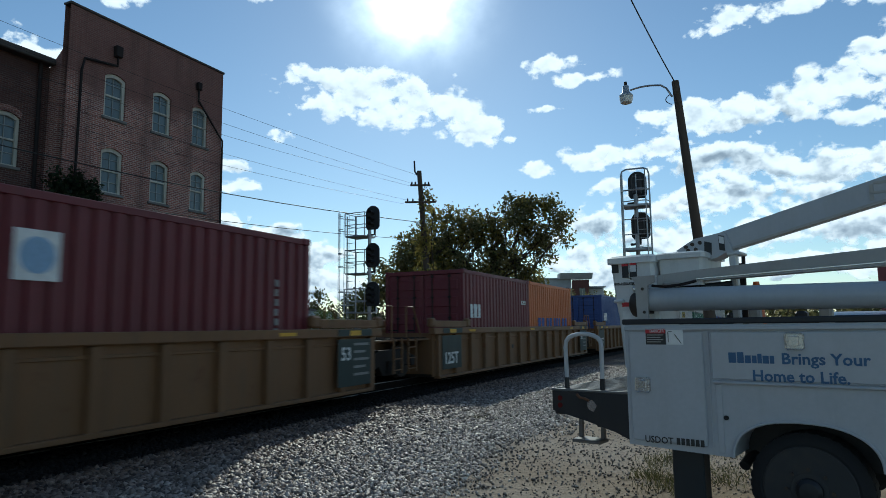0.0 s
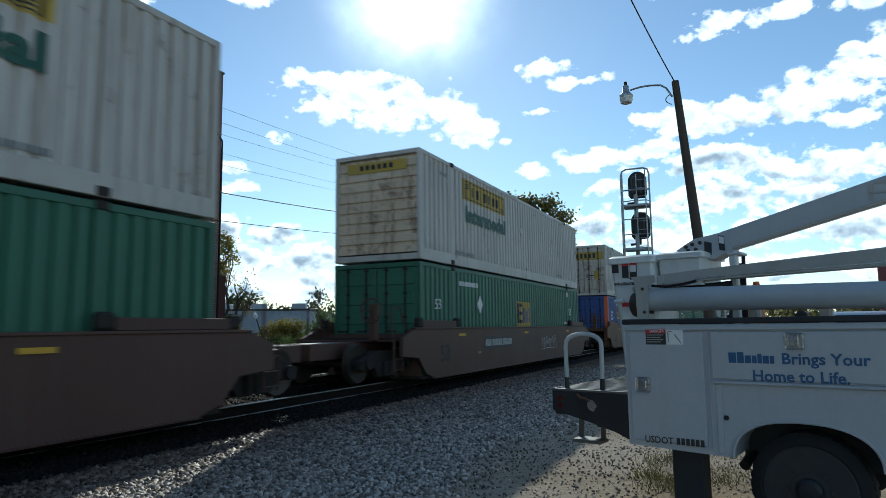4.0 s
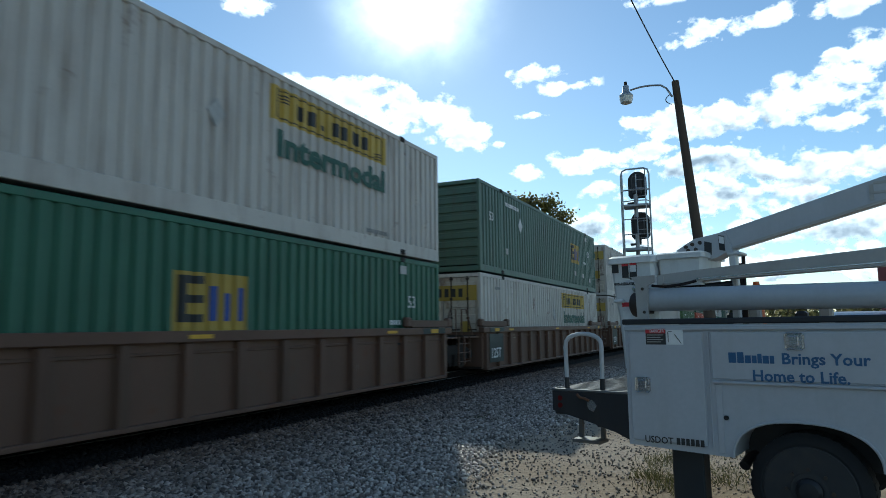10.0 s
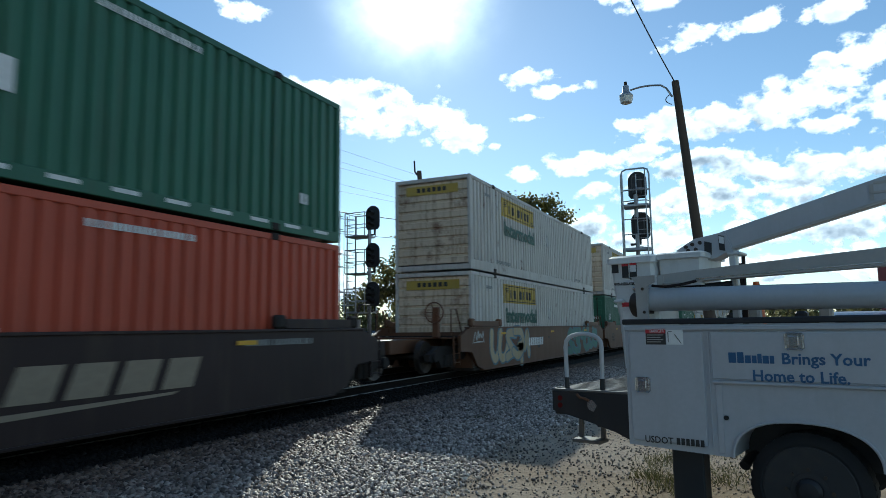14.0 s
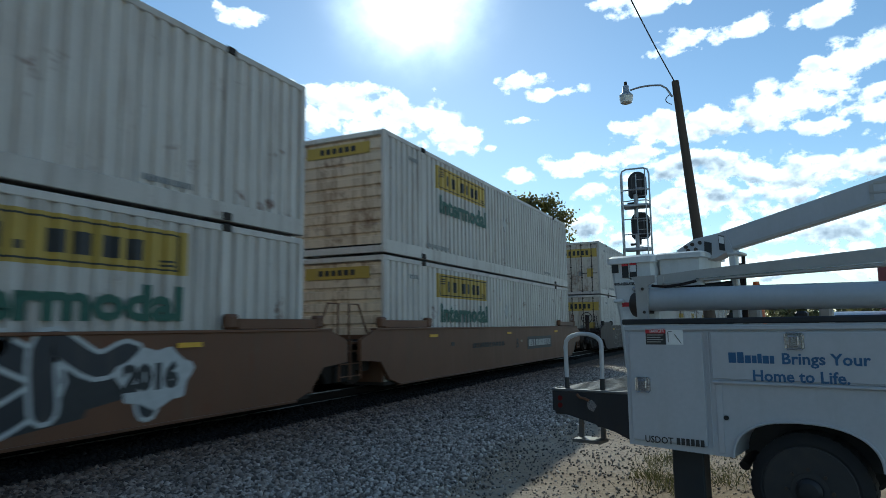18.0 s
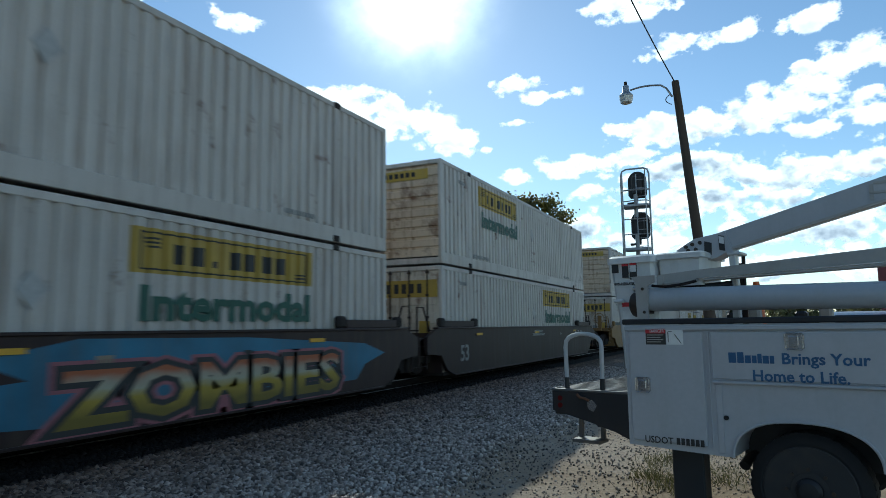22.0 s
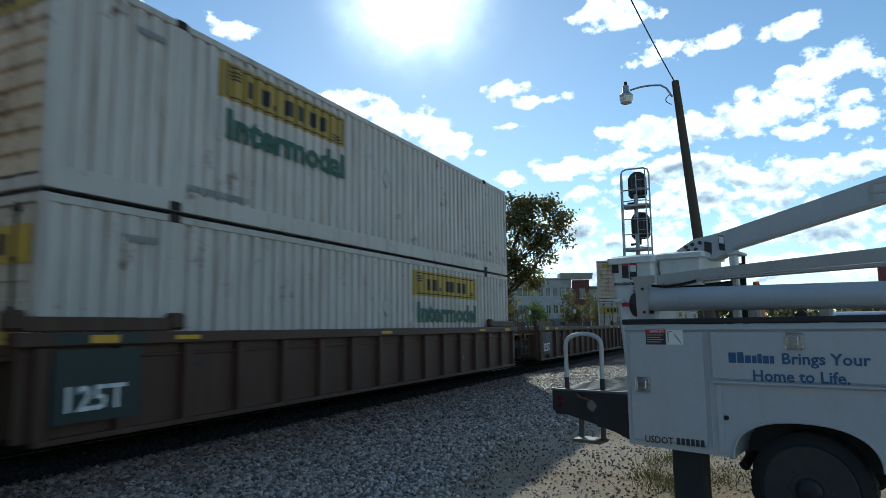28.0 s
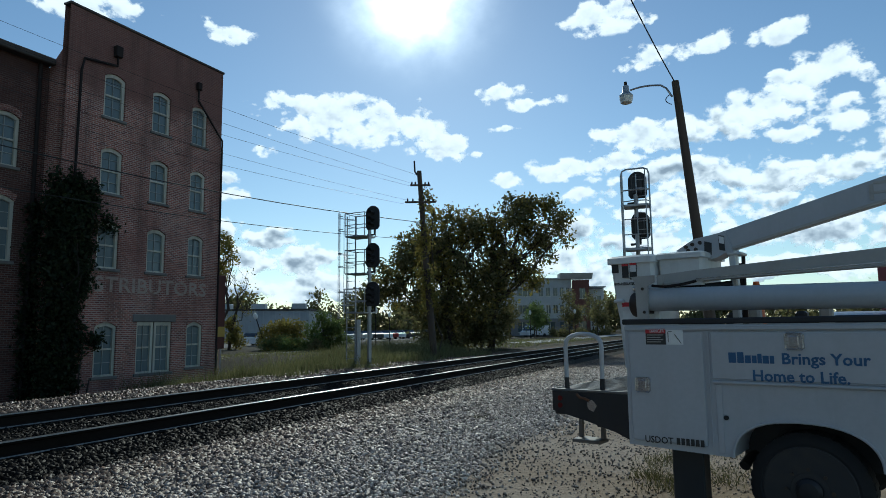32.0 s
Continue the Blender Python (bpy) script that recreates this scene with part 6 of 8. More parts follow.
def build_street_lamps():
    first = thing("lamp_post", pose(0, 0, 0), "black lamp post with a white acorn globe", "lamp post", "lamp posts")
    part("post", G().pipe([(0, 0, 0), (0, 0, 0.5), (0, 0, 3.3)], [0.1, 0.06, 0.045], 10), M["iron"], first)
    part("globe", G().lathe([(0.05, 3.3), (0.16, 3.42), (0.19, 3.62), (0.14, 3.84), (0.04, 3.95), (0.0, 4.0)], 14), plain("white_globe", (0.8, 0.8, 0.76), 0.3), first, "white acorn globe")
    spots = [(86, 25.8), (88, 19.6), (92, 14.3)]
    first.matrix_basis = pose(*spots[0], -0.3)
    for x, y in spots[1:] + [(58, 26.5), (78, 36.5)]:
        copy_thing(first, pose(x, y, ground_z(x, y)))
    leaning = copy_thing(first, pose(43.5, 23.3, -0.6, 0, -6, 0))
    leaning.matrix_basis = pose(46, 30.4, -0.6, -23, 0, 0)


build_street_lamps()


def build_far():
    road = G()
    for a, b in (((60, 10.5), (100, 10.2)), ((100, 10.2), (400, 10.0))):
        road.add([(a[0], a[1], -0.06), (b[0], b[1], -0.06), (b[0], b[1] + 5, -0.06), (a[0], a[1] + 5, -0.06)], [(0, 1, 2, 3)])
    solid("pavement", G().box(58, 420, 9.6, 12.5, -0.3, 0.02), M["concrete"], "pale concrete path along the track", "pavement", kind="structure")
    solid("road", G().box(40, 200, 40, 54, -0.9, -0.28), M["asphalt"], "asphalt lot with parked cars", "parking lot", kind="structure")
    bl = []
    rr = random.Random(31)
    for k in range(70):
        a = radians(-35 + k * 1.45)
        d = rr.uniform(170, 240)
        h = rr.uniform(4.0, 8.5)
        bl.append((d * math.cos(a), -8 + d * math.sin(a), h * 0.5, 5, 5, h))
    ob = new("far_trees", raw_mesh("far_trees", leaf_cloud(bl, 80000, 0.6, 33, 0.05), M["leaf"]))
    tagged(ob, "far line of dark trees along the horizon", "trees", kind="stuff")
    bl = [(96 + k * 1.5, 18.5 - k * 0.4, 0.2, 1.0, 0.8, 0.7) for k in range(12)]
    ob = new("hedge", raw_mesh("hedge", leaf_cloud(bl, 5000, 0.14, 34, 0.3), M["leaf"]))
    tagged(ob, "low clipped dark hedge before the office", "hedge", kind="stuff")


build_far()
for k, (x, y, s) in enumerate(((92, 20.3, 1.0), (100, 22.6, 1.2), (94, 15.6, 1.35), (103, 28, 1.1), (108, 15.2, 1.5), (100, 12.8, 1.2))):
    build_tree((x, y, -0.3), (x, y, 2.2 * s), [(x, y, 2.6 * s, 1.4 * s, 1.4 * s, 1.3 * s), (x, y, 3.8 * s, 0.9 * s, 0.9 * s, 1.1 * s), (x + 0.3, y - 0.5, 1.8 * s, 1.2 * s, 1.2 * s, 0.8 * s)], 1500, 0.16, M["bush"] if k in (0, 1) else M["leaf"], "small street tree before the office building", 60 + k, 0.1)


# ---- loose ballast ----
def stone_material(name, gain):
    m, nt, ns, ln, b = nodes_of(name)
    geo = nt.nodes.new("ShaderNodeNewGeometry")
    c = ramp(nt, geo.outputs["Random Per Island"], [(p, tuple(gain * k for k in c)) for p, c in ((0.0, (0.1, 0.08, 0.065)), (0.3, (0.31, 0.255, 0.21)), (0.75, (0.66, 0.56, 0.47)), (1.0, (0.92, 0.83, 0.73)))])
    n = noise_node(nt, geo.outputs["Position"], 45, 4)
    c = mix(nt, 0.45, c, ramp(nt, n, [(0.25, (0.45,) * 3), (0.75, (1, 1, 1))]), "MULTIPLY")
    ln.new(c, b.inputs["Base Color"])
    b.inputs["Roughness"].default_value = 0.55
    b.inputs["Specular IOR Level"].default_value = 0.35
    bumped(nt, b, n, 0.4, 0.006)
    return m


M["stone_chip"] = dark_banded(stone_material("ballast_stone", 1.0))
M["stone_small"] = dark_banded(stone_material("small_brown_stone", 0.5))


def build_ballast():
    """Crushed stone strewn over the bed and its shoulder, thinning out towards the dirt lot."""
    r = np.random.RandomState(12)
    base = np.array([(x, y, z) for x in (-1, 1) for y in (-1, 1) for z in (-1, 1)], float)
    faces = np.array([(0, 1, 3, 2), (4, 6, 7, 5), (0, 4, 5, 1), (2, 3, 7, 6), (0, 2, 6, 4), (1, 5, 7, 3)])
    for name, n, xr, yr, size, label in (("ballast", 105000, (2.5, 24), (-7.2, -0.95), (0.013, 0.043), "loose grey crushed stone ballast"), ("ballast", 12000, (2.5, 24), (-0.66, 0.66), (0.012, 0.03), "grey crushed stone between the rails"),
                                         ("ballast", 16000, (5, 30), (0.85, 6.4), (0.017, 0.042), "grey crushed stone beyond the rails"), ("gravel", 17000, (2.5, 17), (-9.2, -5.0), (0.003, 0.013), "scattered small stones on bare dirt")):
        t = r.rand(n)
        x = xr[0] + (xr[1] - xr[0]) * t ** 1.5
        x = x + r.normal(size=n) * 0.5
        y = yr[0] + (yr[1] - yr[0]) * r.rand(n)
        if name == "ballast" and yr[1] < -0.9:
            edge = np.interp(x, (2, 4, 6, 7.4, 10.3, 16, 24), (-6.8, -6.4, -5.97, -5.74, -5.68, -5.64, -6.6)) + 0.15 * np.sin(x * 1.7) + np.abs(r.normal(size=n)) * -0.35 + 0.2
            keep = y > edge
            x, y = x[keep], y[keep]
            n = len(x)
        z = np.array([ground_z(a, b) for a, b in zip(x, y)]) + 0.006
        s = (size[0] + (size[1] - size[0]) * r.rand(n) ** 1.5)[:, None, None]
        if name == "ballast":
            s = s * np.interp(y, (-6.5, -4.6, -3.0), (0.5, 0.72, 1.12))[:, None, None]
        v = base[None] * (0.55 + 0.45 * r.rand(n, 8, 3)) * s * np.array([1.25, 1.0, 0.75])
        q = r.normal(size=(n, 4))
        q /= np.linalg.norm(q, axis=1)[:, None]
        w, a, b, c = q.T
        R = np.stack([1 - 2 * (b * b + c * c), 2 * (a * b - w * c), 2 * (a * c + w * b), 2 * (a * b + w * c), 1 - 2 * (a * a + c * c), 2 * (b * c - w * a), 2 * (a * c - w * b), 2 * (b * c + w * a), 1 - 2 * (a * a + b * b)], -1).reshape(n, 3, 3)
        v = np.einsum("nij,nkj->nki", R, v) + np.stack([x, y, z], -1)[:, None]
        me = bpy.data.meshes.new(name)
        me.vertices.add(n * 8)
        me.vertices.foreach_set("co", v.reshape(-1))
        f = (faces[None] + 8 * np.arange(n)[:, None, None]).reshape(-1)
        me.loops.add(len(f))
        me.loops.foreach_set("vertex_index", f.astype(np.int32))
        me.polygons.add(n * 6)
        me.polygons.foreach_set("loop_start", np.arange(0, len(f), 4, dtype=np.int32))
        me.update(calc_edges=True)
        me.materials.append(M["stone_chip" if name == "ballast" else "stone_small"])
        tagged(new(name, me), label, "gravel", kind="stuff")


build_ballast()


# ---- containers ----
CW, CH, L53, L40, L20 = 2.591, 2.896, 16.154, 12.192, 6.058
def corrugated(x0, x1, z0, z1, off=0.0, pitch=0.275, deep=0.05, phase=0.0):
    """A sheet with upright folds on the side that faces -y; its outer faces lie at y = -CW / 2 + 0.012 - off."""
    def fold(x):
        k = ((x - phase) / pitch) % 1.0
        return 0.0 if k < 0.52 else ((k - 0.52) / 0.07 if k < 0.59 else (1.0 if k < 0.93 else (1 - k) / 0.07))
    cuts = [x0, x1]
    i = math.floor((x0 - phase) / pitch) - 1
    while phase + i * pitch < x1 + pitch:
        cuts += [phase + (i + k) * pitch for k in (0.0, 0.52, 0.59, 0.93)]
        i += 1
    cuts = sorted(c for c in cuts if x0 <= c <= x1)
    y0 = -CW / 2 + 0.012 - off
    verts = [(c, y0 + deep * fold(c), z) for c in cuts for z in (z0, z1)]
    return G().add(verts, [(2 * k, 2 * k + 2, 2 * k + 3, 2 * k + 1) for k in range(len(cuts) - 1)])


def box_frame(length, rail, posts):
    g = G()
    h, w = length / 2, CW / 2
    for sy in (-1, 1):
        y0, y1 = sorted((sy * w, sy * (w - 0.09)))
        g.cbox(-h, h, y0, y1, 0.0, rail, 0.01)
        g.cbox(-h, h, y0, y1, CH - 0.11, CH, 0.01)
        for sx in (-1, 1):
            x0, x1 = sorted((sx * (h + 0.003), sx * (h - 0.13)))
            g.cbox(x0, x1, min(y0, y1) - 0.003, max(y0, y1) + 0.003, 0.004, CH + 0.004, 0.012)
        for px in posts:
            g.cbox(px - 0.09, px + 0.09, min(y0, y1) - 0.004, max(y0, y1) + 0.004, 0.006, CH - 0.004, 0.01)
    for sx in (-1, 1):
        x0, x1 = sorted((sx * h, sx * (h - 0.1)))
        g.cbox(x0, x1, -w + 0.09, w - 0.09, 0.0, 0.16, 0.01)
        g.cbox(x0, x1, -w + 0.09, w - 0.09, CH - 0.12, CH, 0.01)
    return g


def roof_mesh(length):
    g = G()
    n = int(length / 0.55)
    for i in range(n):
        x = -length / 2 + (i + 0.5) * length / n
        g.cbox(x - 0.22, x + 0.22, -CW / 2 + 0.12, CW / 2 - 0.12, CH - 0.045, CH - 0.012, 0.01)
    g.box(-length / 2 + 0.1, length / 2 - 0.1, -CW / 2 + 0.09, CW / 2 - 0.09, CH - 0.08, CH - 0.04)
    g.box(-length / 2 + 0.1, length / 2 - 0.1, -CW / 2 + 0.09, CW / 2 - 0.09, 0.06, 0.14)
    return g


def nose_mesh():
    """The closed end: broad lying folds."""
    g = G()
    zs, n = [], 9
    for i in range(n):
        z = 0.2 + i * (CH - 0.34) / n
        st = (CH - 0.34) / n
        zs += [(z, 0.0), (z + st * 0.62, 0.0), (z + st * 0.7, 0.05), (z + st * 0.92, 0.05)]
    zs.append((CH - 0.14, 0.0))
    w = CW / 2 - 0.1
    g.add([(d, y, z) for z, d in zs for y in (-w, w)], [(2 * k, 2 * k + 1, 2 * k + 3, 2 * k + 2) for k in range(len(zs) - 1)])
    return g


def door_mesh():
    """One leaf of the doors, ribbed, from y = 0 to the post."""
    g = G()
    w = CW / 2 - 0.1
    g.cbox(0.0, 0.05, 0.012, w, 0.17, CH - 0.13, 0.01)
    for i in range(5):
        z = 0.32 + i * 0.5
        g.cbox(-0.025, 0.02, 0.1, w - 0.1, z, z + 0.3, 0.018)
    return g


def lock_bar():
    g = G().cyl((-0.045, 0, 0.12), (-0.045, 0, CH - 0.1), 0.021, n=8)
    for z in (0.16, 0.9, 1.5, 2.1, CH - 0.18):
        g.cbox(-0.075, -0.01, -0.045, 0.045, z - 0.03, z + 0.03, 0.008)
    g.cbox(-0.08, -0.055, -0.02, 0.3, 1.12, 1.16, 0.006)
    return g


def casting():
    return G().cbox(-0.1, 0.1, -0.055, 0.085, -0.06, 0.065, 0.014)


def notched(x, z, w, h, seed, y0, y1, lean):
    """One bar the length of a line of characters, with notches between them."""
    rnd, g, c = random.Random(seed), G(), x
    cuts = []
    while c < x + w - 0.2 * h:
        k = min(rnd.uniform(0.42, 0.66) * h, x + w - c)
        cuts.append((c, c + k))
        c += k + (0.55 if rnd.random() < 0.2 else 0.22) * h
    poly = [(cuts[0][0], z), (cuts[-1][1], z)]
    for i, (a, b) in reversed(list(enumerate(cuts))):
        poly += [(b + lean * h, z + h), (a + lean * h, z + h)]
        if i:
            poly += [(a + 0.06 * lean * h, z + 0.06 * h), (cuts[i - 1][1] + 0.06 * lean * h, z + 0.06 * h)]
    return g.prism(poly, 1, y0, y1)


def mark(parent, kind, x, z, w, h, material, label="", off=0.006, seed=0):
    """A flat painted shape on the side that faces -y."""
    y = -CW / 2 - off
    if kind == "bars":
        g = notched(x, z, w, h, seed, y, y + 0.004, 0.0)
    else:
        g = G().box(x, x + w, y, y + 0.004, z, z + h)
    return part(kind if kind != "bars" else "stencil_mark", g, material, parent, label)


def side_text(parent, body, size, x, z, material, bold=0.0, y=None, label=""):
    key = ("txt", body, size, material.name)
    if key not in MESHES:
        MESHES[key] = text_mesh(body, size, material, 0.004, "lettering", bold)
    y = -CW / 2 - 0.006 if y is None else y
    return part("lettering", MESHES[key], None, parent, label, Matrix.Translation((x, y, z)) @ pose(0, 0, 0, 90))


def decal_white_carrier(c, at, wide, worded):
    """Yellow band with dark bars, and the word below it."""
    g = corrugated(at, at + wide, 2.02, 2.66, 0.005)
    k0 = wide / 3.4
    p = part("yellow_panel", g, M["ink_yellow"], c, "yellow panel with dark lettering bars")
    for k, (w, h) in enumerate(((0.22, 0.34), (0.3, 0.34), (0.12, 0.12), (0.3, 0.34), (0.3, 0.34), (0.3, 0.34), (0.28, 0.34))):
        part("lettering_bar", corrugated(at + (0.6 + k * 0.32) * k0, at + (0.6 + k * 0.32 + w * 0.72) * k0, 2.18, 2.18 + h * 0.85, 0.009), M["ink_black"], p)
    edge = G()
    for a, b, z0, z1 in ((0.12, wide - 0.12, 2.585, 2.61), (0.12, wide - 0.12, 2.07, 2.095), (0.12, 0.16, 2.095, 2.585), (wide - 0.16, wide - 0.12, 2.095, 2.585), (0.2, 0.5, 2.5, 2.53), (0.24, 0.5, 2.44, 2.47), (0.28, 0.5, 2.38, 2.41), (wide - 0.5, wide - 0.2, 2.13, 2.16), (wide - 0.5, wide - 0.24, 2.19, 2.22)):
        q = corrugated(at + a, at + b, z0, z1, 0.009)
        edge.add(q.v, q.f)
    part("panel_outline", edge, M["ink_black"], p)
    if not worded:
        return
    o = side_text(c, "Intermodal", 0.66, at + 0.12, 1.38, M["ink_green"], 0.026)
    o.scale = ((wide - 0.2) / max(v.co.x for v in o.data.vertices), 1, 1)


def decal_square(c, at, z=1.55):
    p = part("logo_panel", corrugated(at, at + 1.55, z, z + 0.9, 0.005), M["ink_yellow"], c, "yellow square panel with dark shapes")
    for k in range(3):
        part("logo_bar", corrugated(at + 0.12, at + 0.6, z + 0.14 + k * 0.29, z + 0.26 + k * 0.29, 0.01), M["ink_black"], p)
    part("logo_bar", corrugated(at + 0.12, at + 0.26, z + 0.14, z + 0.84, 0.012), M["ink_black"], p)
    for k in range(3):
        part("logo_block", corrugated(at + 0.72 + k * 0.3, at + 0.9 + k * 0.3, z + 0.16, z + 0.7 - 0.1 * (k == 1), 0.01), M["ink_blue"], p)


def decal_house(c, at, z=0.75, hexa=True):
    y = -CW / 2 - 0.006
    pts = ([(0, 0.35), (0.55, 0.0), (1.1, 0.35), (1.1, 1.15), (0.55, 1.5), (0, 1.15)] if hexa else
           [(0, 0), (1.1, 0), (1.1, 1.15), (0.55, 1.5), (0, 1.15)])
    p = part("logo_shield", G().prism([(at + a, z + b) for a, b in pts], 1, y - 0.003, y), M["ink_white"], c, "white shield with red bars")
    for a, b, w, h in ((0.25, 0.42, 0.18, 0.7), (0.67, 0.42, 0.18, 0.7), (0.25, 0.68, 0.6, 0.14)):
        part("logo_bar", G().box(at + a, at + a + w, y - 0.008, y - 0.004, z + b, z + b + h), M["ink_red"], p)
    mark(c, "bars", at + 1.5, z + 0.72, 0.9, 0.42, M["ink_white"], seed=3)
    mark(c, "bars", at + 1.5, z + 0.15, 1.5, 0.42, M["ink_white"], seed=4)


LABELS = {"white": "white corrugated shipping container with a yellow panel and dark dirt runs",
          "green": "dark green corrugated shipping container with white markings", "lime": "leaf green corrugated shipping container with a white shield mark",
          "olive": "faded dark green corrugated shipping container streaked with dirt", "blue": "blue corrugated shipping container with a yellow square panel",
          "red": "orange-red corrugated shipping container with a white shield mark", "maroon": "maroon corrugated shipping container riding in a railcar well",
          "crimson": "red corrugated shipping container riding in a railcar well", "orange": "orange corrugated shipping container riding in a railcar well"}
FIRST = {}


def container(col, lead, style, length=L53, m=None):
    """A shipping container; its lead end (door or nose) faces -x. The base is its origin."""
    key = (col, lead, style, length)
    if key in FIRST:
        return copy_thing(FIRST[key], m)
    mat = M[col]
    c = thing("shipping_container", m, LABELS[col], "container", "containers of the train")
    FIRST[key] = c
    h, w = length / 2, CW / 2
    rail = 0.3 if col == "white" else 0.2
    posts = (-L40 / 2, L40 / 2) if length == L53 else ()
    part("frame", shared(("frame", length, rail), lambda: box_frame(length, rail, posts), mat), None, c)
    if style == "panelled":
        side = shared(("seamed_side_wall", length), lambda: corrugated(-h + 0.12, h - 0.12, rail - 0.01, CH - 0.1, 0.0, 1.22, 0.008), mat)
    else:
        side = shared(("side_wall", length, rail), lambda: corrugated(-h + 0.12, h - 0.12, rail - 0.01, CH - 0.1), mat)
    part("side_wall", side, None, c)
    part("side_wall", side, None, c, m=pose(0, 0, 0, 0, 0, 180))
    part("roof", shared(("roof", length), lambda: roof_mesh(length), mat), None, c)
    endm = M["white_end"] if col == "white" else mat
    nose, leaf = shared(("nose_wall",), nose_mesh, endm), shared(("door_leaf",), door_mesh, M["white_door"] if col == "white" else mat)
    flip = lead == "nose"
    part("nose_wall", nose, None, c, m=pose((-h if flip else h) + (0.02 if flip else -0.02), 0, 0, 0, 0, 0 if flip else 180))
    bar = shared(("locking_bar",), lock_bar, M["dark"] if col != "white" else M["wheel"])
    turn = 180 if flip else 0
    ends = pose(h - 0.03 if flip else -h + 0.03, 0, 0, 0, 0, turn)
    for sy in (0, 1):
        d = part("door_leaf", leaf, None, c, m=ends @ (Matrix.Identity(4) if sy == 0 else Matrix.Diagonal((1, -1, 1, 1))))
        for y in (0.3, 0.86):
            part("locking_bar", bar, None, d, "steel locking bar", m=pose(0, y, 0))
    cm = shared(("corner_casting",), casting, M["dark"] if length == L53 else mat)
    for px in (posts or (-h + 0.1, h - 0.1)):
        for z in (0.07, CH - 0.05):
            part("corner_casting", cm, None, c, m=pose(px, -w + 0.03, z))
            part("corner_casting", cm, None, c, m=pose(px, w - 0.03, z, 0, 0, 180))
    band = M["ink_yellow"]
    if style in ("carrier", "panelled"):
        decal_white_carrier(c, (-h + 2.8) if flip else (h - 6.75), 3.6 if flip else 4.0, style == "carrier")
        part("placard_holder", G().prism([(-0.2, 1.72), (0.0, 1.48), (0.2, 1.72), (0.0, 1.96)], 1, -w - 0.004, -w + 0.03), M["ink_pale"], c, "pale diamond placard holder")
        if flip:
            p = part("end_panel", G().box(-h - 0.004, -h + 0.012, -0.9, 0.9, CH - 0.52, CH - 0.24), band, c, "faded yellow panel")
        else:
            p = part("end_panel", G().box(-h - 0.012, -h + 0.004, -1.16, 1.16, CH - 0.85, CH - 0.38), band, c, "yellow band across the doors")
            part("door_sticker", G().box(-h - 0.014, -h + 0.004, -0.92, -0.6, 0.95, 1.4), band, c, "small yellow sticker")
            part("door_sticker", G().box(-h - 0.014, -h + 0.004, -0.35, -0.12, 1.0, 1.25), M["ink_grey"], c, "small grey plate")
        for k in range(6):
            y = (-0.62 if not flip else -0.45) + k * (0.24 if not flip else 0.18)
            s = 0.07 if not flip else 0.055
            part("lettering_bar", G().box(-h - 0.018, -h - 0.013 + (0.012 if flip else 0), y - s, y + s, CH - 0.74 if not flip else CH - 0.44, CH - 0.48 if not flip else CH - 0.31), M["ink_black"], p)
        mark(c, "bars", -h + 1.2, 2.42, 0.5, 0.1, M["ink_grey"], seed=8)
        mark(c, "bars", -h + 2.2 if flip else -h + 2.4, 0.34, 1.3, 0.1, M["ink_grey"], seed=9)
        mark(c, "bars", h - 3.6, 0.36, 0.9, 0.09, M["ink_grey"], seed=10)
    elif style in ("square", "square_fore", "square_end"):
        decal_square(c, -h + (2.75 if col == "blue" else 7.9 if style == "square_end" else 11.2 if flip else 4.4 if style == "square_fore" else 7.35), 1.6 if col == "blue" else 1.2 if style == "square" else 1.5)
        small = col != "blue"
        side_text(c, "53", 0.4 if small else 0.7, -h + 0.8, 1.7 if small else 1.55, M["ink_white"])
        mark(c, "placard", -h + (2.35 if small else 0.7), 0.72, 0.2 if small else 0.55, 0.2 if small else 0.5, M["ink_pale"])
        if small:
            side_text(c, "53", 0.42, h - 1.75, 1.7, M["ink_white"])
            part("placard", G().prism([(-h + 3.7, 1.9), (-h + 3.92, 1.62), (-h + 4.14, 1.9), (-h + 3.92, 2.18)], 1, -w - 0.012, -w - 0.006), M["ink_white"], c, "white diamond placard")
            for x, z in ((h - 4.4, 0.62), (h - 2.9, 0.6), (h - 1.5, 0.45), (h - 2.1, 2.5)):
                mark(c, "placard", x, z, 0.3, 0.2, M["ink_pale"])
        else:
            mark(c, "placard", h - 7.0, 1.85, 0.4, 0.4, M["ink_white"])
        if style == "square_end":
            part("end_sticker", G().box(-h - 0.012, -h + 0.03, -0.55, 0.05, 2.3, 2.62), M["ink_ochre"], c, "dull ochre end panel")
            part("end_sticker", G().box(-h - 0.012, -h + 0.03, -0.25, 0.25, 0.5, 0.74), M["ink_pale"], c, "white label")
            part("placard", G().prism([(0.35, 1.95), (0.6, 1.7), (0.85, 1.95), (0.6, 2.2)], 0, -h - 0.012, -h + 0.03), M["ink_pale"], c, "pale diamond placard on the end")
            t = part("lettering", text_mesh("53", 0.36, M["ink_white"], 0.004, "lettering"), None, c, "", Matrix.Translation((-h - 0.014, 0.2, 1.35)) @ pose(0, 0, 0, 90, 0, -90))
            for sy in (-1, 1):
                part("end_strip", G().box(-h - 0.01, -h + 0.02, sy * 1.2 - 0.05, sy * 1.2 + 0.05, 1.7, 2.5), M["ink_ochre"], c, "dull orange strip")
        mark(c, "bars", -h + 2.4, 2.4, 1.4, 0.13, M["ink_white"], seed=12)
        mark(c, "bars", h - 2.6, 1.3, 0.5, 0.1, M["ink_white"], seed=13)
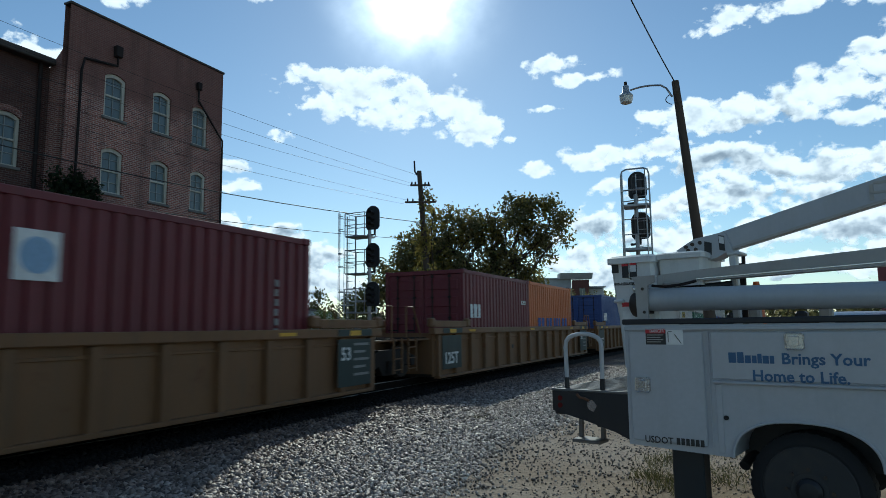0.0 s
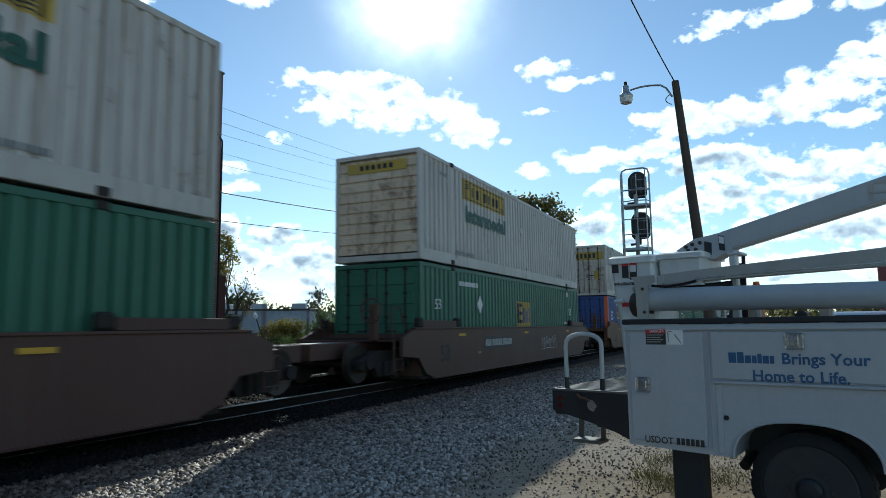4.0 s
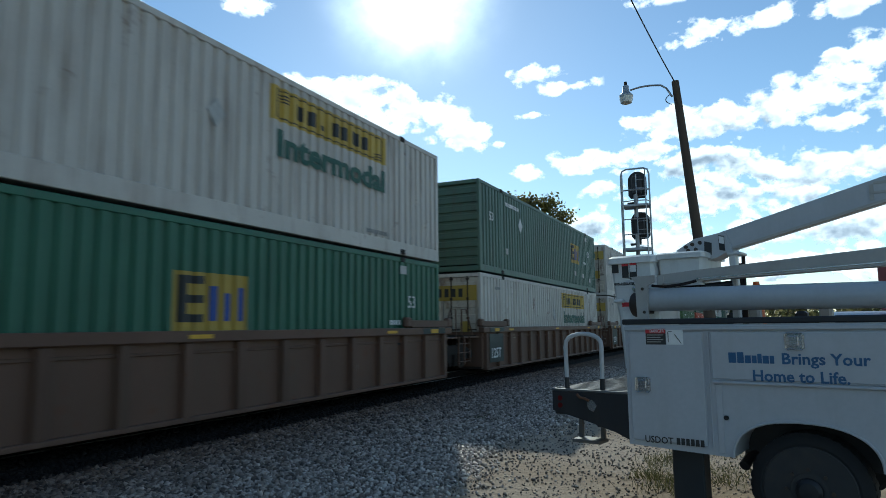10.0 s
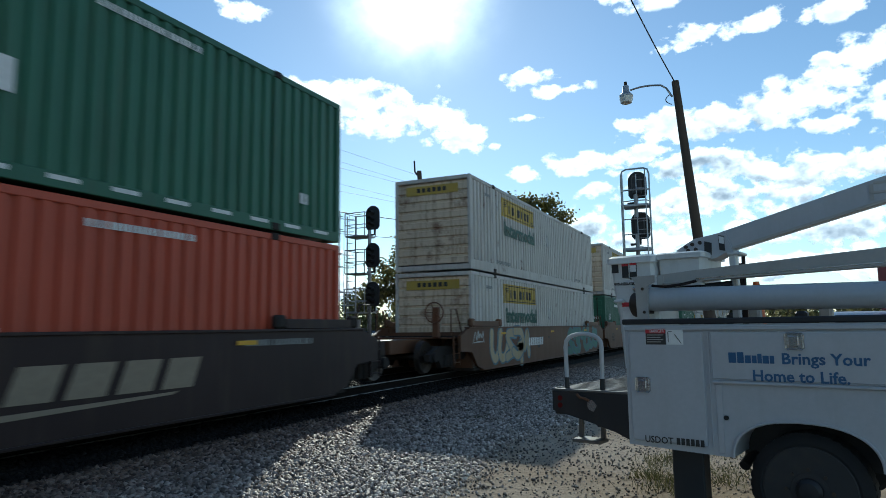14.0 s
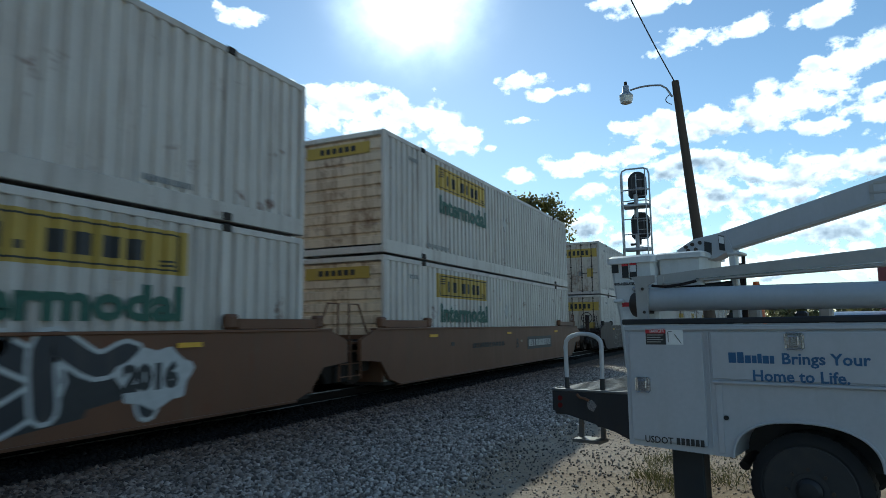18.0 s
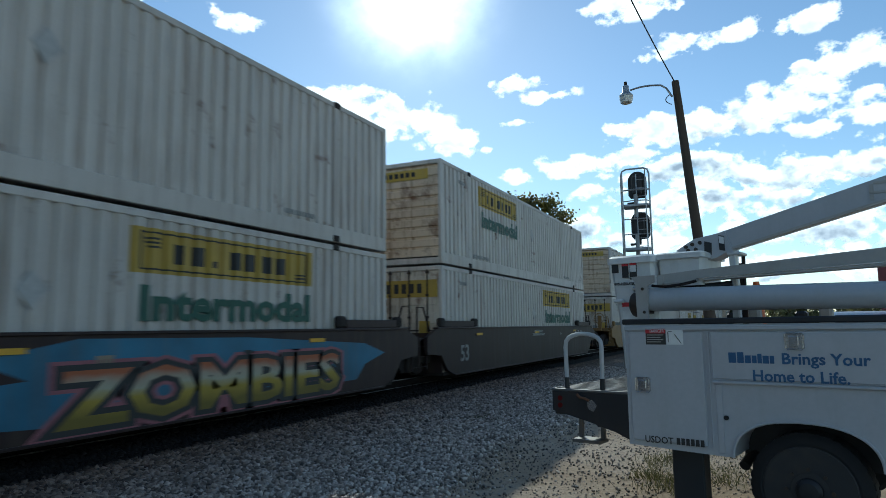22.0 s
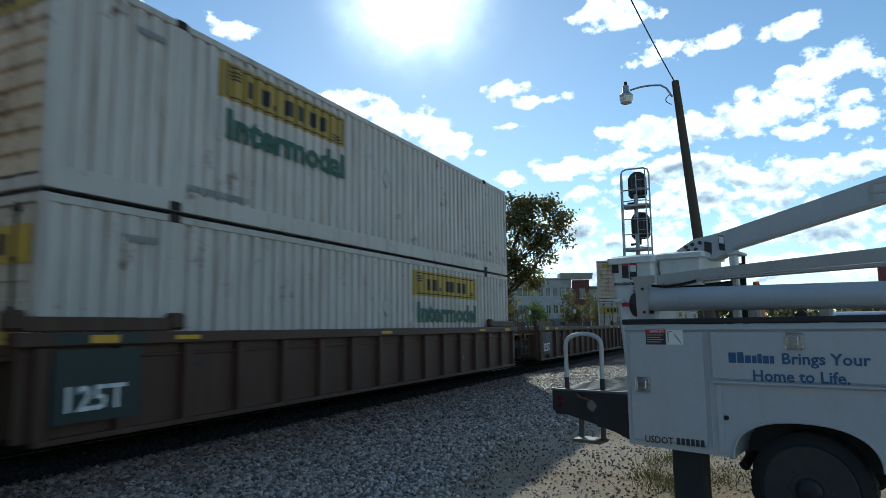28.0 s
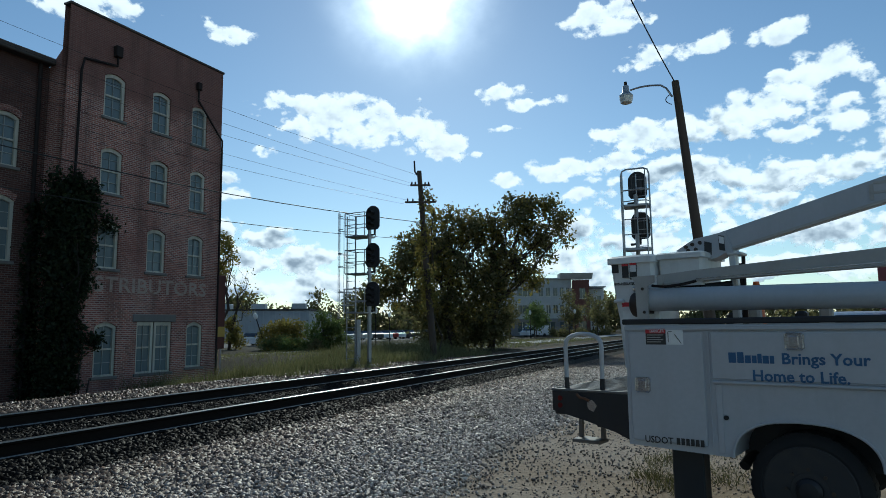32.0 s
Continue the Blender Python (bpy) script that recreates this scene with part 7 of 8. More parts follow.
        if col == "blue":
            for sy in (-1, 1):
                part("end_post", G().cbox(-h - 0.008, -h + 0.2, sy * w - 0.008 if sy < 0 else sy * w - 0.2, sy * w + 0.2 if sy < 0 else sy * w + 0.008, 0.01, CH - 0.01, 0.01), M["bright_orange"], c, "bright orange corner post")
    elif style in ("house", "house_fore"):
        decal_house(c, -h + (6.65 if style == "house" else 5.8), 0.85 if col == "green" else 0.7, col == "green")
        side_text(c, "53", 0.5, -h + 0.9, 1.55, M["ink_white"])
        mark(c, "bars", -h + 2.6, 2.3, 1.5, 0.15, M["ink_white"], seed=14)
        mark(c, "bars", h - 5.6, 2.55, 1.8, 0.1, M["ink_white"], seed=15)
        mark(c, "bars", h - 1.3, 0.6, 0.22, 0.2, M["ink_white"], seed=16)
        if col == "green":
            for k in range(18):
                mark(c, "reflector", -h + 0.35 + k * 0.88, 0.1, 0.42, 0.06, M["ink_white"])
        for k in range(3):
            part("lettering_bar", G().box(-h - 0.01, -h + 0.004, -0.9 + 0.6 * k, -0.55 + 0.6 * k, 1.6 - 0.3 * k, 1.72 - 0.3 * k), M["ink_white"], c)
    elif style == "disc":
        p = mark(c, "placard", h - 5.48, 1.82, 0.56, 0.6, M["ink_white"])
        part("disc", G().cyl((h - 5.2, -w - 0.0065, 2.12), (h - 5.2, -w - 0.012, 2.12), 0.22, n=28), M["disc"], p, "blue disc")
        for k in range(7):
            mark(c, "lettering_bar", h - 0.98 - 0.012 * (k % 2), 0.95 + 0.17 * k, 0.09, 0.12, M["ink_grey"])
    elif style == "small":
        mark(c, "bars", -h + 0.5, 1.5, 0.9, 0.4, M["ink_white"], seed=21)
        mark(c, "bars", h - 0.9, 2.0, 0.5, 0.14, M["ink_white"], seed=22)
    elif style == "wide":
        mark(c, "bars", -h + 1.0, 1.0, 4.3, 0.55, M["ink_blue"], seed=23)
    return c


M["disc"] = plain("pale_blue_disc", (0.3, 0.44, 0.62))


# ---- railcars ----
def wheelset():
    g = G().cyl((0, -0.8, 0), (0, 0.8, 0), 0.08, n=12)
    for s in (-1, 1):
        prof = [(0.0, 0.07), (0.09, 0.08), (0.1, 0.02), (0.3, 0.005), (0.36, 0.03), (0.42, 0.05), (0.425, 0.0), (0.428, -0.055), (0.45, -0.06), (0.45, -0.085), (0.36, -0.085), (0.3, -0.06), (0.1, -0.07), (0.0, -0.08)]
        g.lathe([(r, s * (0.78 + h)) for r, h in prof], 24, axis=1)
        for k in range(6):
            a = k * math.pi / 3
            g.cyl((0.17 * math.cos(a), s * 0.79, 0.17 * math.sin(a)), (0.17 * math.cos(a), s * 0.86, 0.17 * math.sin(a)), 0.03, n=6)
    return g


def side_frame():
    g = G()
    poly = [(-1.15, 0.5), (-1.15, 0.32), (-0.95, 0.28), (-0.6, 0.34), (-0.42, 0.12), (0.42, 0.12), (0.6, 0.34), (0.95, 0.28), (1.15, 0.32), (1.15, 0.5), (0.55, 0.7), (-0.55, 0.7)]
    g.prism(poly, 1, -0.07, 0.07)
    for x in (-0.89, 0.89):
        g.cyl((x, -0.15, 0.425), (x, 0.02, 0.425), 0.13, n=14)
    for x in (-0.2, 0.0, 0.2):
        g.cyl((x, -0.11, 0.15), (x, -0.11, 0.45), 0.075, n=10)
    return g


def truck_part(parent, x):
    zr = 0.33
    b = part("bogie", shared(("bogie",), lambda: G().cbox(-0.2, 0.2, -0.95, 0.95, 0.36, 0.68, 0.03).cbox(-0.9, 0.9, -0.1, 0.1, 0.42, 0.55, 0.02), M["dark"]), None, parent, m=pose(x, 0, zr))
    sf = shared(("side_frame",), side_frame, M["dark"])
    part("side_frame", sf, None, b, m=pose(0, -1.0, 0))
    part("side_frame", sf, None, b, m=pose(0, 1.0, 0, 0, 0, 180))
    for dx in (-0.89, 0.89):
        w = part("wheelset", shared(("wheelset",), wheelset, M["wheel"]), None, b, "worn steel wheels on an axle", m=pose(dx, 0, 0.425))
        WHEELS.append(w)
    return b


WHEELS = []


def curve_line(pts, steps=6):
    """A smooth line through a few points."""
    out = []
    for i in range(len(pts) - 1):
        p0, p1, p2, p3 = pts[max(i - 1, 0)], pts[i], pts[i + 1], pts[min(i + 2, len(pts) - 1)]
        for k in range(steps):
            t = k / steps
            out.append(tuple(0.5 * (2 * p1[c] + (p2[c] - p0[c]) * t + (2 * p0[c] - 5 * p1[c] + 4 * p2[c] - p3[c]) * t * t + (3 * p1[c] - p0[c] - 3 * p2[c] + p3[c]) * t ** 3) for c in (0, 1)))
    return out + [pts[-1]]


def brush(g, line, wd, y, taper=0.0):
    """A sprayed stroke of even width with round ends, flat in the plane y."""
    n = len(line)
    left, right = [], []
    for i, (px, pz) in enumerate(line):
        q, r = line[max(i - 1, 0)], line[min(i + 1, n - 1)]
        d = Vector((r[0] - q[0], r[1] - q[1]))
        d = d.normalized() if d.length > 1e-6 else Vector((1, 0))
        f = wd * (1 - taper * abs(2 * i / max(n - 1, 1) - 1))
        left.append((px - d.y * f, y, pz + d.x * f))
        right.append((px + d.y * f, y, pz - d.x * f))
    g.add([p for pair in zip(left, right) for p in pair], [(2 * i, 2 * i + 1, 2 * i + 3, 2 * i + 2) for i in range(n - 1)])
    base = len(g.v) - 2 * n
    f = wd * (1 - taper)
    if f > 0.004:
        for i, sg in ((0, -1), (n - 1, 1)):
            lv, rv = Vector(left[i]), Vector(right[i])
            mid, half = (lv + rv) / 2, (lv - rv) / 2
            out = Vector((half.z, 0, -half.x)) * sg
            arc = [mid + half * math.cos(q) + out * math.sin(q) for q in [k * math.pi / 5 for k in range(1, 5)]]
            m = len(g.v)
            g.v += [tuple(p) for p in arc]
            g.f.append((base + 2 * i, *range(m, m + 4), base + 2 * i + 1))


FORMS = (((0.5, 1), (0.12, 0.8), (0.1, 0.4), (0.4, 0.06), (0.8, 0.2), (0.92, 0.6), (0.55, 0.98)),
         ((0.92, 0.88), (0.45, 1.0), (0.1, 0.76), (0.5, 0.52), (0.9, 0.3), (0.6, 0.04), (0.08, 0.14)),
         ((0.12, 1.0), (0.14, 0.3), (0.45, 0.03), (0.8, 0.2), (0.9, 0.98)),
         ((0.85, 0.92), (0.4, 0.98), (0.1, 0.6), (0.25, 0.1), (0.75, 0.04), (0.95, 0.3)),
         ((0.1, 0.02), (0.16, 0.9), (0.5, 0.55), (0.82, 0.95), (0.9, 0.04)),
         ((0.05, 0.9), (0.6, 0.96), (0.85, 0.7), (0.4, 0.5), (0.9, 0.25), (0.5, 0.02), (0.05, 0.08)))


def tag(parent, x, z, w, h, mat, seed, y, wd=0.022):
    """A quick looping line sprayed in one go."""
    rnd = random.Random(seed)
    n = max(4, int(w / (0.55 * h)) * 2)
    pts = [(x + w * (i + 0.5 * rnd.uniform(-1, 1)) / n, z + h * (rnd.uniform(0.6, 1.0) if i % 2 else rnd.uniform(0.0, 0.4))) for i in range(n + 1)]
    g = G()
    brush(g, curve_line(pts, 7), wd, y - 0.003, 0.3)
    u = G()
    brush(u, curve_line([(x - 0.1, z - 0.05 * h), (x + 0.5 * w, z + 0.03 * h), (x + 1.05 * w, z - 0.02 * h)], 5), wd * 0.8, y - 0.0035, 0.7)
    part("graffiti", u, mat, part("graffiti", g, mat, parent, "thin sprayed tag"))


def throw_up(parent, x, z, w, h, fill, edge, seed, y, cloud=None, letter=0.8, glint=None):
    """Swollen interlocked shapes: a sprayed cloud, an outline, a fill and a few highlights."""
    rnd = random.Random(seed)
    n = max(2, round(w / (letter * h)))
    wd = 0.125 * h
    if cloud:
        m = 26
        rim = [(x + w * (0.5 + 0.58 * math.cos(k * 2 * math.pi / m) * rnd.uniform(0.88, 1.06)), z + h * (0.5 + 0.62 * math.sin(k * 2 * math.pi / m) * rnd.uniform(0.8, 1.0))) for k in range(m)]
        rim = [(a, min(max(b, 0.32), 1.49)) for a, b in rim]
        part("graffiti", G().prism(rim, 1, y - 0.0015, y), cloud, parent, "sprayed colour cloud behind the letters")
    for i in range(n):
        form = FORMS[rnd.randrange(len(FORMS))]
        cw, lean, drop, wide = w / n, rnd.uniform(-0.3, 0.35), rnd.uniform(-0.08, 0.08) * h, rnd.uniform(1.2, 1.7)
        pts = [(x + (i + 0.02 + wide * a + lean * (b - 0.5)) * cw, z + drop + (0.12 + 0.76 * b) * h + rnd.uniform(-0.11, 0.11) * h) for a, b in form]
        line = curve_line(pts, 5)
        yy = y - 0.003 - 0.0016 * (i % 4)
        out, body = G(), G()
        brush(out, line, wd * 1.42, yy)
        brush(body, line, wd, yy - 0.0007)
        g = part("graffiti", out, edge, parent, "sprayed outline of a swollen letter")
        f = part("graffiti_fill", body, fill, g)
        if glint:
            shine = G()
            brush(shine, [(a - 0.3 * wd, b + 0.35 * wd) for a, b in line[1:len(line) // 3]], wd * 0.16, yy - 0.0011, 0.6)
            part("graffiti_highlight", shine, glint, g)


def piece_paint():
    """Sprayed letters that run from yellow at the foot through cream to orange."""
    m, nt, ns, ln, b = nodes_of("spray_yellow_to_orange")
    tc, sep = nt.nodes.new("ShaderNodeTexCoord"), nt.nodes.new("ShaderNodeSeparateXYZ")
    ln.new(tc.outputs["Generated"], sep.inputs[0])
    n = noise_node(nt, tc.outputs["Object"], 3.0, 5)
    add = nt.nodes.new("ShaderNodeMath")
    add.operation = "MULTIPLY_ADD"
    add.inputs[1].default_value, add.inputs[2].default_value = 0.4, -0.2
    ln.new(n, add.inputs[0])
    tot = nt.nodes.new("ShaderNodeMath")
    tot.operation = "ADD"
    ln.new(sep.outputs["Y"], tot.inputs[0])
    ln.new(add.outputs[0], tot.inputs[1])
    c = ramp(nt, tot.outputs[0], [(0.1, (0.16, 0.12, 0.015)), (0.45, (0.36, 0.26, 0.03)), (0.62, (0.38, 0.36, 0.26)), (0.78, (0.36, 0.3, 0.22)), (0.95, (0.34, 0.1, 0.035))])
    ln.new(c, b.inputs["Base Color"])
    b.inputs["Roughness"].default_value = 0.6
    return m


def word_piece(parent, x, z, w, h, seed, y):
    """A sprayed word: filled letters, dark outline, pink rim, blue cloud."""
    rnd = random.Random(seed)
    cloud = [(x - 2.4, z + 0.3 * h), (x - 1.2, z + 0.1 * h), (x, z + 0.02 * h), (x + w, z + 0.1 * h), (x + w + 0.3, z + 0.4 * h), (x + w + 1.1, z + 0.62 * h), (x + w + 0.3, z + 0.85 * h), (x + w * 0.5, z + 1.04 * h), (x + 0.2, z + 1.08 * h), (x - 1.0, z + 0.85 * h), (x - 0.4, z + 0.6 * h), (x - 1.8, z + 0.5 * h)]
    part("graffiti", G().prism(cloud, 1, y - 0.0015, y), M["spray_blue"], parent, "sprayed blue cloud behind letters")
    for k, (bold, mat) in enumerate(((0.16, M["spray_pink"]), (0.11, M["ink_black"]), (0.03, M["piece"]))):
        me = text_mesh("ZOMBIES", 1.0, mat, 0.002, "lettering", bold)
        xs, ys = [v.co.x for v in me.vertices], [v.co.y for v in me.vertices]
        o = part("graffiti", me, None, parent, "sprayed word in yellow and orange", Matrix.Translation((x, y - 0.003 - 0.003 * k, z)) @ pose(0, 0, 0, 90))
        if k == 0:
            sx, sz = w / (max(xs) - min(xs)), h / (max(ys) - min(ys))
        o.scale = (sx, sz, 1)


M["spray_white"] = plain("spray_white", (0.5, 0.5, 0.49))
M["spray_blue"] = paint("spray_blue", (0.03, 0.15, 0.25), amount=0.4, vary=0.3)
M["spray_pink"] = plain("spray_pink", (0.3, 0.11, 0.13))
M["piece"] = piece_paint()
M["spray_teal"] = plain("spray_teal", (0.04, 0.2, 0.18))
M["spray_yellow"] = plain("spray_yellow", (0.55, 0.38, 0.05))
M["ink_tan"] = plain("faded_tan_marking", (0.3, 0.24, 0.17))
M["panel_dark"] = paint("black_stencil_panel", (0.02, 0.022, 0.028), amount=0.4, vary=0.1)
M["spray_purple"] = paint("spray_purple", (0.085, 0.028, 0.085), dirt=(0.17, 0.04, 0.08), amount=0.7, vary=0.2)
M["spray_wine"] = paint("spray_wine", (0.2, 0.03, 0.06), dirt=(0.1, 0.02, 0.06), amount=0.7, vary=0.2)
M["spray_mint"] = paint("spray_mint", (0.06, 0.2, 0.165), dirt=(0.2, 0.3, 0.15), amount=0.8, vary=0.1)
M["spray_dust"] = plain("faded_spray", (0.13, 0.11, 0.1))
M["spray_lime"] = paint("spray_lime", (0.12, 0.15, 0.05), dirt=(0.16, 0.06, 0.04), amount=0.8, vary=0.2)
M["spray_deep"] = paint("spray_deep_green", (0.015, 0.07, 0.06), amount=0.3, vary=0.2)
M["spray_ice"] = paint("spray_ice_blue", (0.08, 0.18, 0.25), amount=0.4, vary=0.2)
M["spray_cream"] = paint("spray_cream", (0.46, 0.38, 0.24), dirt=(0.5, 0.3, 0.06), amount=0.8, vary=0.1)
M["spray_silver"] = paint("spray_silver", (0.42, 0.44, 0.46), dirt=(0.2, 0.2, 0.2), amount=0.5, vary=0.1)
M["logo_maroon"] = plain("maroon_mark", (0.16, 0.03, 0.045))
M["end_green"] = paint("dark_green_end_paint", (0.016, 0.034, 0.032), dirt=(0.05, 0.04, 0.03), amount=0.5, vary=0.1)
M["reflect"] = plain("yellow_reflector", (0.7, 0.4, 0.03))
WY = 1.47


def platform_end(car, sx, reach, mat, rail=True):
    """Deck, sill and guide posts beyond the well; reach is the distance from the middle to the joint."""
    def put(name, g, material, label=""):
        return part(name, g, material, car, label)
    xs = sorted
    a, b = xs((sx * 8.3, sx * reach))
    put("end_sill", G().cbox(a, b, -0.42, 0.42, 0.86, 1.22, 0.02), mat)
    a2, b2 = xs((sx * 8.32, sx * min(reach - 0.15, 9.5)))
    d = put("end_deck", G().cbox(a2, b2, -1.3, 1.3, 1.224, 1.27, 0.008), mat)
    for k in range(7):
        xx = a2 + 0.08 + k * (b2 - a2 - 0.16) / 6
        part("grating_bar", shared(("grating_bar",), lambda: G().box(-0.014, 0.014, -1.25, 1.25, 1.271, 1.3), M["dark"]), None, d, m=pose(xx, 0, 0))
    for sy in (-1, 1):
        x0, x1 = xs((sx * 6.25, sx * 8.3))
        y0, y1 = xs((sy * 1.34, sy * 1.46))
        put("guide_rail", G().cbox(x0, x1, y0, y1, 1.546, 1.72, 0.012), M["end_green"] if mat.name.startswith("yellow") else mat, "raised guide rail above the well side")
        for xg in (6.12, 8.38):
            put("guide_block", G().cbox(sx * xg - 0.13, sx * xg + 0.13, y0 - 0.02, y1 + 0.02, 1.55, 1.79, 0.04), M["dark"] if mat.name.startswith(("dark", "brown")) else mat, "cast steel guide block")
    if rail:
        xr = sx * min(reach - 0.25, 9.35)
        for sy in (-1, 1):
            put("handrail", G().pipe([(xr, sy * 1.2, 1.27), (xr, sy * 1.2, 2.05), (xr - sx * 0.35, sy * 1.2, 2.05), (xr - sx * 0.8, sy * 1.2, 1.27)], 0.022, 8), mat, "bent steel handrail")
            lad = put("ladder", G().box(xr - 0.18, xr - 0.15, *xs((sy * 1.33, sy * 1.37)), 0.5, 1.3).box(xr + 0.2, xr + 0.23, *xs((sy * 1.33, sy * 1.37)), 0.5, 1.3), mat)
            for z in (0.58, 0.83, 1.08):
                part("rung", G().cyl((xr - 0.16, sy * 1.35, z), (xr + 0.21, sy * 1.35, z), 0.013, n=6), mat, lad)


def smooth_side():
    poly = [(-7.7, 0.3), (7.7, 0.3), (8.12, 0.42), (8.5, 0.82), (9.3, 0.88), (9.3, 1.3), (8.75, 1.5), (-8.75, 1.5), (-9.3, 1.3), (-9.3, 0.88), (-8.5, 0.82), (-8.12, 0.42)]
    return G().prism(poly, 1, -WY, -WY + 0.09)


def rib_mesh():
    return G().cbox(-0.085, 0.085, -WY - 0.02, -WY + 0.11, 0.3, 1.36, 0.012)


LONG = {"tan_car": "tan", "yellow_car": "yellow", "orange_car": "rusty orange", "brown_car": "brown", "dusty_car": "dusty brown", "umber_car": "dark umber", "black_car": "dark brown"}


def end_panel(car, x0, x1, y, z0, z1):
    return part("marking_panel", G().box(x0, x1, y - 0.002, y + 0.003, z0, z1), M["end_green"], car, "dark green panel with white stencilled figures")


def glyphs(car, x, z, w, h, mat, seed, y, lean=0.12):
    """A line of stencilled characters as plain slanted bars of their size."""
    return part("stencil_mark", notched(x, z, w, h, seed, y - 0.007, y - 0.004, lean), mat, car)


def number_board(car, x, z, w, h, seed, y):
    b = part("marking_panel", G().box(x, x + w, y - 0.003, y, z, z + h), M["panel_dark"], car, "black board with white figures")
    glyphs(b, x + 0.12, z + 0.24 * h, w - 0.3, 0.52 * h, M["ink_pale"], seed, y)


def wing_logo(car, x, y):
    """Faded tan slanted blocks over a long wing stroke."""
    for k in range(4):
        part("logo_bar", G().prism([(x + 0.3 + 0.7 * k, 0.74), (x + 0.85 + 0.7 * k, 0.74), (x + 1.0 + 0.7 * k, 1.16), (x + 0.45 + 0.7 * k, 1.16)], 1, y - 0.003, y), M["ink_tan"], car, "faded tan maker's mark")
    part("logo_bar", G().prism([(x - 0.2, 0.56), (x + 2.6, 0.66), (x + 2.7, 0.7), (x - 0.05, 0.64)], 1, y - 0.003, y), M["ink_tan"], car)


def smooth_marks(car, col, seed, rnd, y):
    """Figures, boards and sprayed work on a smooth-sided car, car by car."""
    white, black = M["ink_white"], M["ink_black"]
    if seed == 74:
        number_board(car, -4.9, 0.72, 2.9, 0.38, seed, y)
        tag(car, -5.0, 0.42, 3.6, 0.26, M["spray_white"], seed, y)
    elif seed == 93:
        tag(car, -7.2, 0.8, 2.0, 0.42, M["spray_white"], seed, y, 0.03)
        number_board(car, -0.95, 0.68, 2.3, 0.6, seed, y)
        throw_up(car, 1.2, 0.42, 5.2, 0.95, M["spray_silver"], black, seed, y, M["panel_dark"])
    elif seed == 112:
        side_text(car, "53", 0.62, -8.0, 0.5, black, 0.01, y)
        glyphs(car, 0.4, 1.22, 2.4, 0.12, white, seed, y)
        number_board(car, 1.9, 0.78, 2.9, 0.3, seed, y)
    elif seed == 158:
        side_text(car, "53", 0.62, -7.3, 0.6, black, 0.01, y)
        number_board(car, -4.2, 0.78, 2.4, 0.36, seed, y)
        side_text(car, "B", 0.42, -0.9, 0.8, black, 0.008, y)
        tag(car, 1.9, 0.65, 2.4, 0.75, M["spray_white"], seed, y, 0.035)
    elif seed == 177:
        side_text(car, "53", 0.62, -7.2, 0.6, black, 0.01, y)
        side_text(car, "C", 0.42, -1.4, 0.8, black, 0.008, y)
        for k in range(3):
            part("logo_bar", G().box(0.6 + 0.52 * k, 1.02 + 0.52 * k, y - 0.003, y, 0.74, 1.16), M["logo_maroon"], car, "faded maroon maker's mark")
        throw_up(car, 2.6, 0.4, 3.3, 0.98, M["spray_white"], black, seed, y)
    elif seed == 197:
        throw_up(car, -8.0, 0.36, 8.2, 1.08, M["spray_wine"], M["ink_black"], seed, y, M["spray_purple"], 0.95, M["spray_ice"])
        number_board(car, 1.8, 0.78, 3.2, 0.36, seed, y)
    elif seed in (338, 357, 377):
        wing_logo(car, 1.2, y)
        side_text(car, "53", 0.6, -7.6, 0.56, M["ink_grey"], 0.01, y)
        glyphs(car, -2.0, 1.3, 1.6, 0.1, M["ink_grey"], seed, y)
        glyphs(car, -1.9, 1.14, 1.7, 0.1, M["ink_grey"], seed + 1, y)
        glyphs(car, 5.2, 1.28, 1.8, 0.1, M["ink_grey"], seed + 2, y)
        if seed == 338:
            tag(car, -2.4, 0.7, 1.6, 0.6, M["spray_silver"], seed, y)
        if seed == 357:
            for k in range(7):
                ring = [(-2.9 + 0.38 * k + 0.2 * math.cos(q), 1.16 + 0.2 * math.sin(q)) for q in [j * math.pi / 8 for j in range(17)]]
                g = G()
                brush(g, ring, 0.022, y - 0.003 - 0.0006 * k)
                part("graffiti", g, M["spray_silver"], car, "sprayed grey loop")
            tag(car, -5.2, 0.75, 2.2, 0.6, M["spray_silver"], seed, y)
            glyphs(car, -2.9, 0.62, 1.7, 0.3, M["spray_silver"], seed, y)
    elif seed == 400:
        tag(car, -8.4, 1.1, 0.8, 0.34, M["spray_white"], seed, y, 0.03)
        throw_up(car, -7.1, 0.36, 3.5, 1.08, M["spray_cream"], M["spray_ice"], seed, y, None, 0.7)
        glyphs(car, -3.35, 0.86, 1.8, 0.28, white, seed, y)
        throw_up(car, 2.0, 0.36, 5.6, 1.08, M["spray_mint"], M["spray_ice"], seed + 3, y, None, 0.8)
    elif seed == 461:
        number_board(car, -3.5, 0.8, 3.6, 0.4, seed, y)
        glyphs(car, 0.4, 1.3, 1.5, 0.09, M["ink_grey"], seed, y)
    elif seed == 480:
        throw_up(car, -3.9, 0.34, 7.9, 1.12, M["panel_dark"], M["spray_white"], seed, y, black, 1.0)
        blot = [(4.05 + 0.62 * (1 + math.cos(a) * (1 + 0.12 * math.sin(5 * a))), 0.92 + 0.4 * math.sin(a) * (1 + 0.12 * math.sin(7 * a))) for a in [k * math.pi / 14 for k in range(28)]]
        bl = part("graffiti", G().prism(blot, 1, y - 0.012, y - 0.01), M["spray_white"], car, "white sprayed patch with a year")
        side_text(bl, "2016", 0.44, 4.15, 0.78, black, 0.03, y - 0.014)
    elif seed == 499:
        number_board(car, 1.6, 0.74, 3.0, 0.44, seed, y)
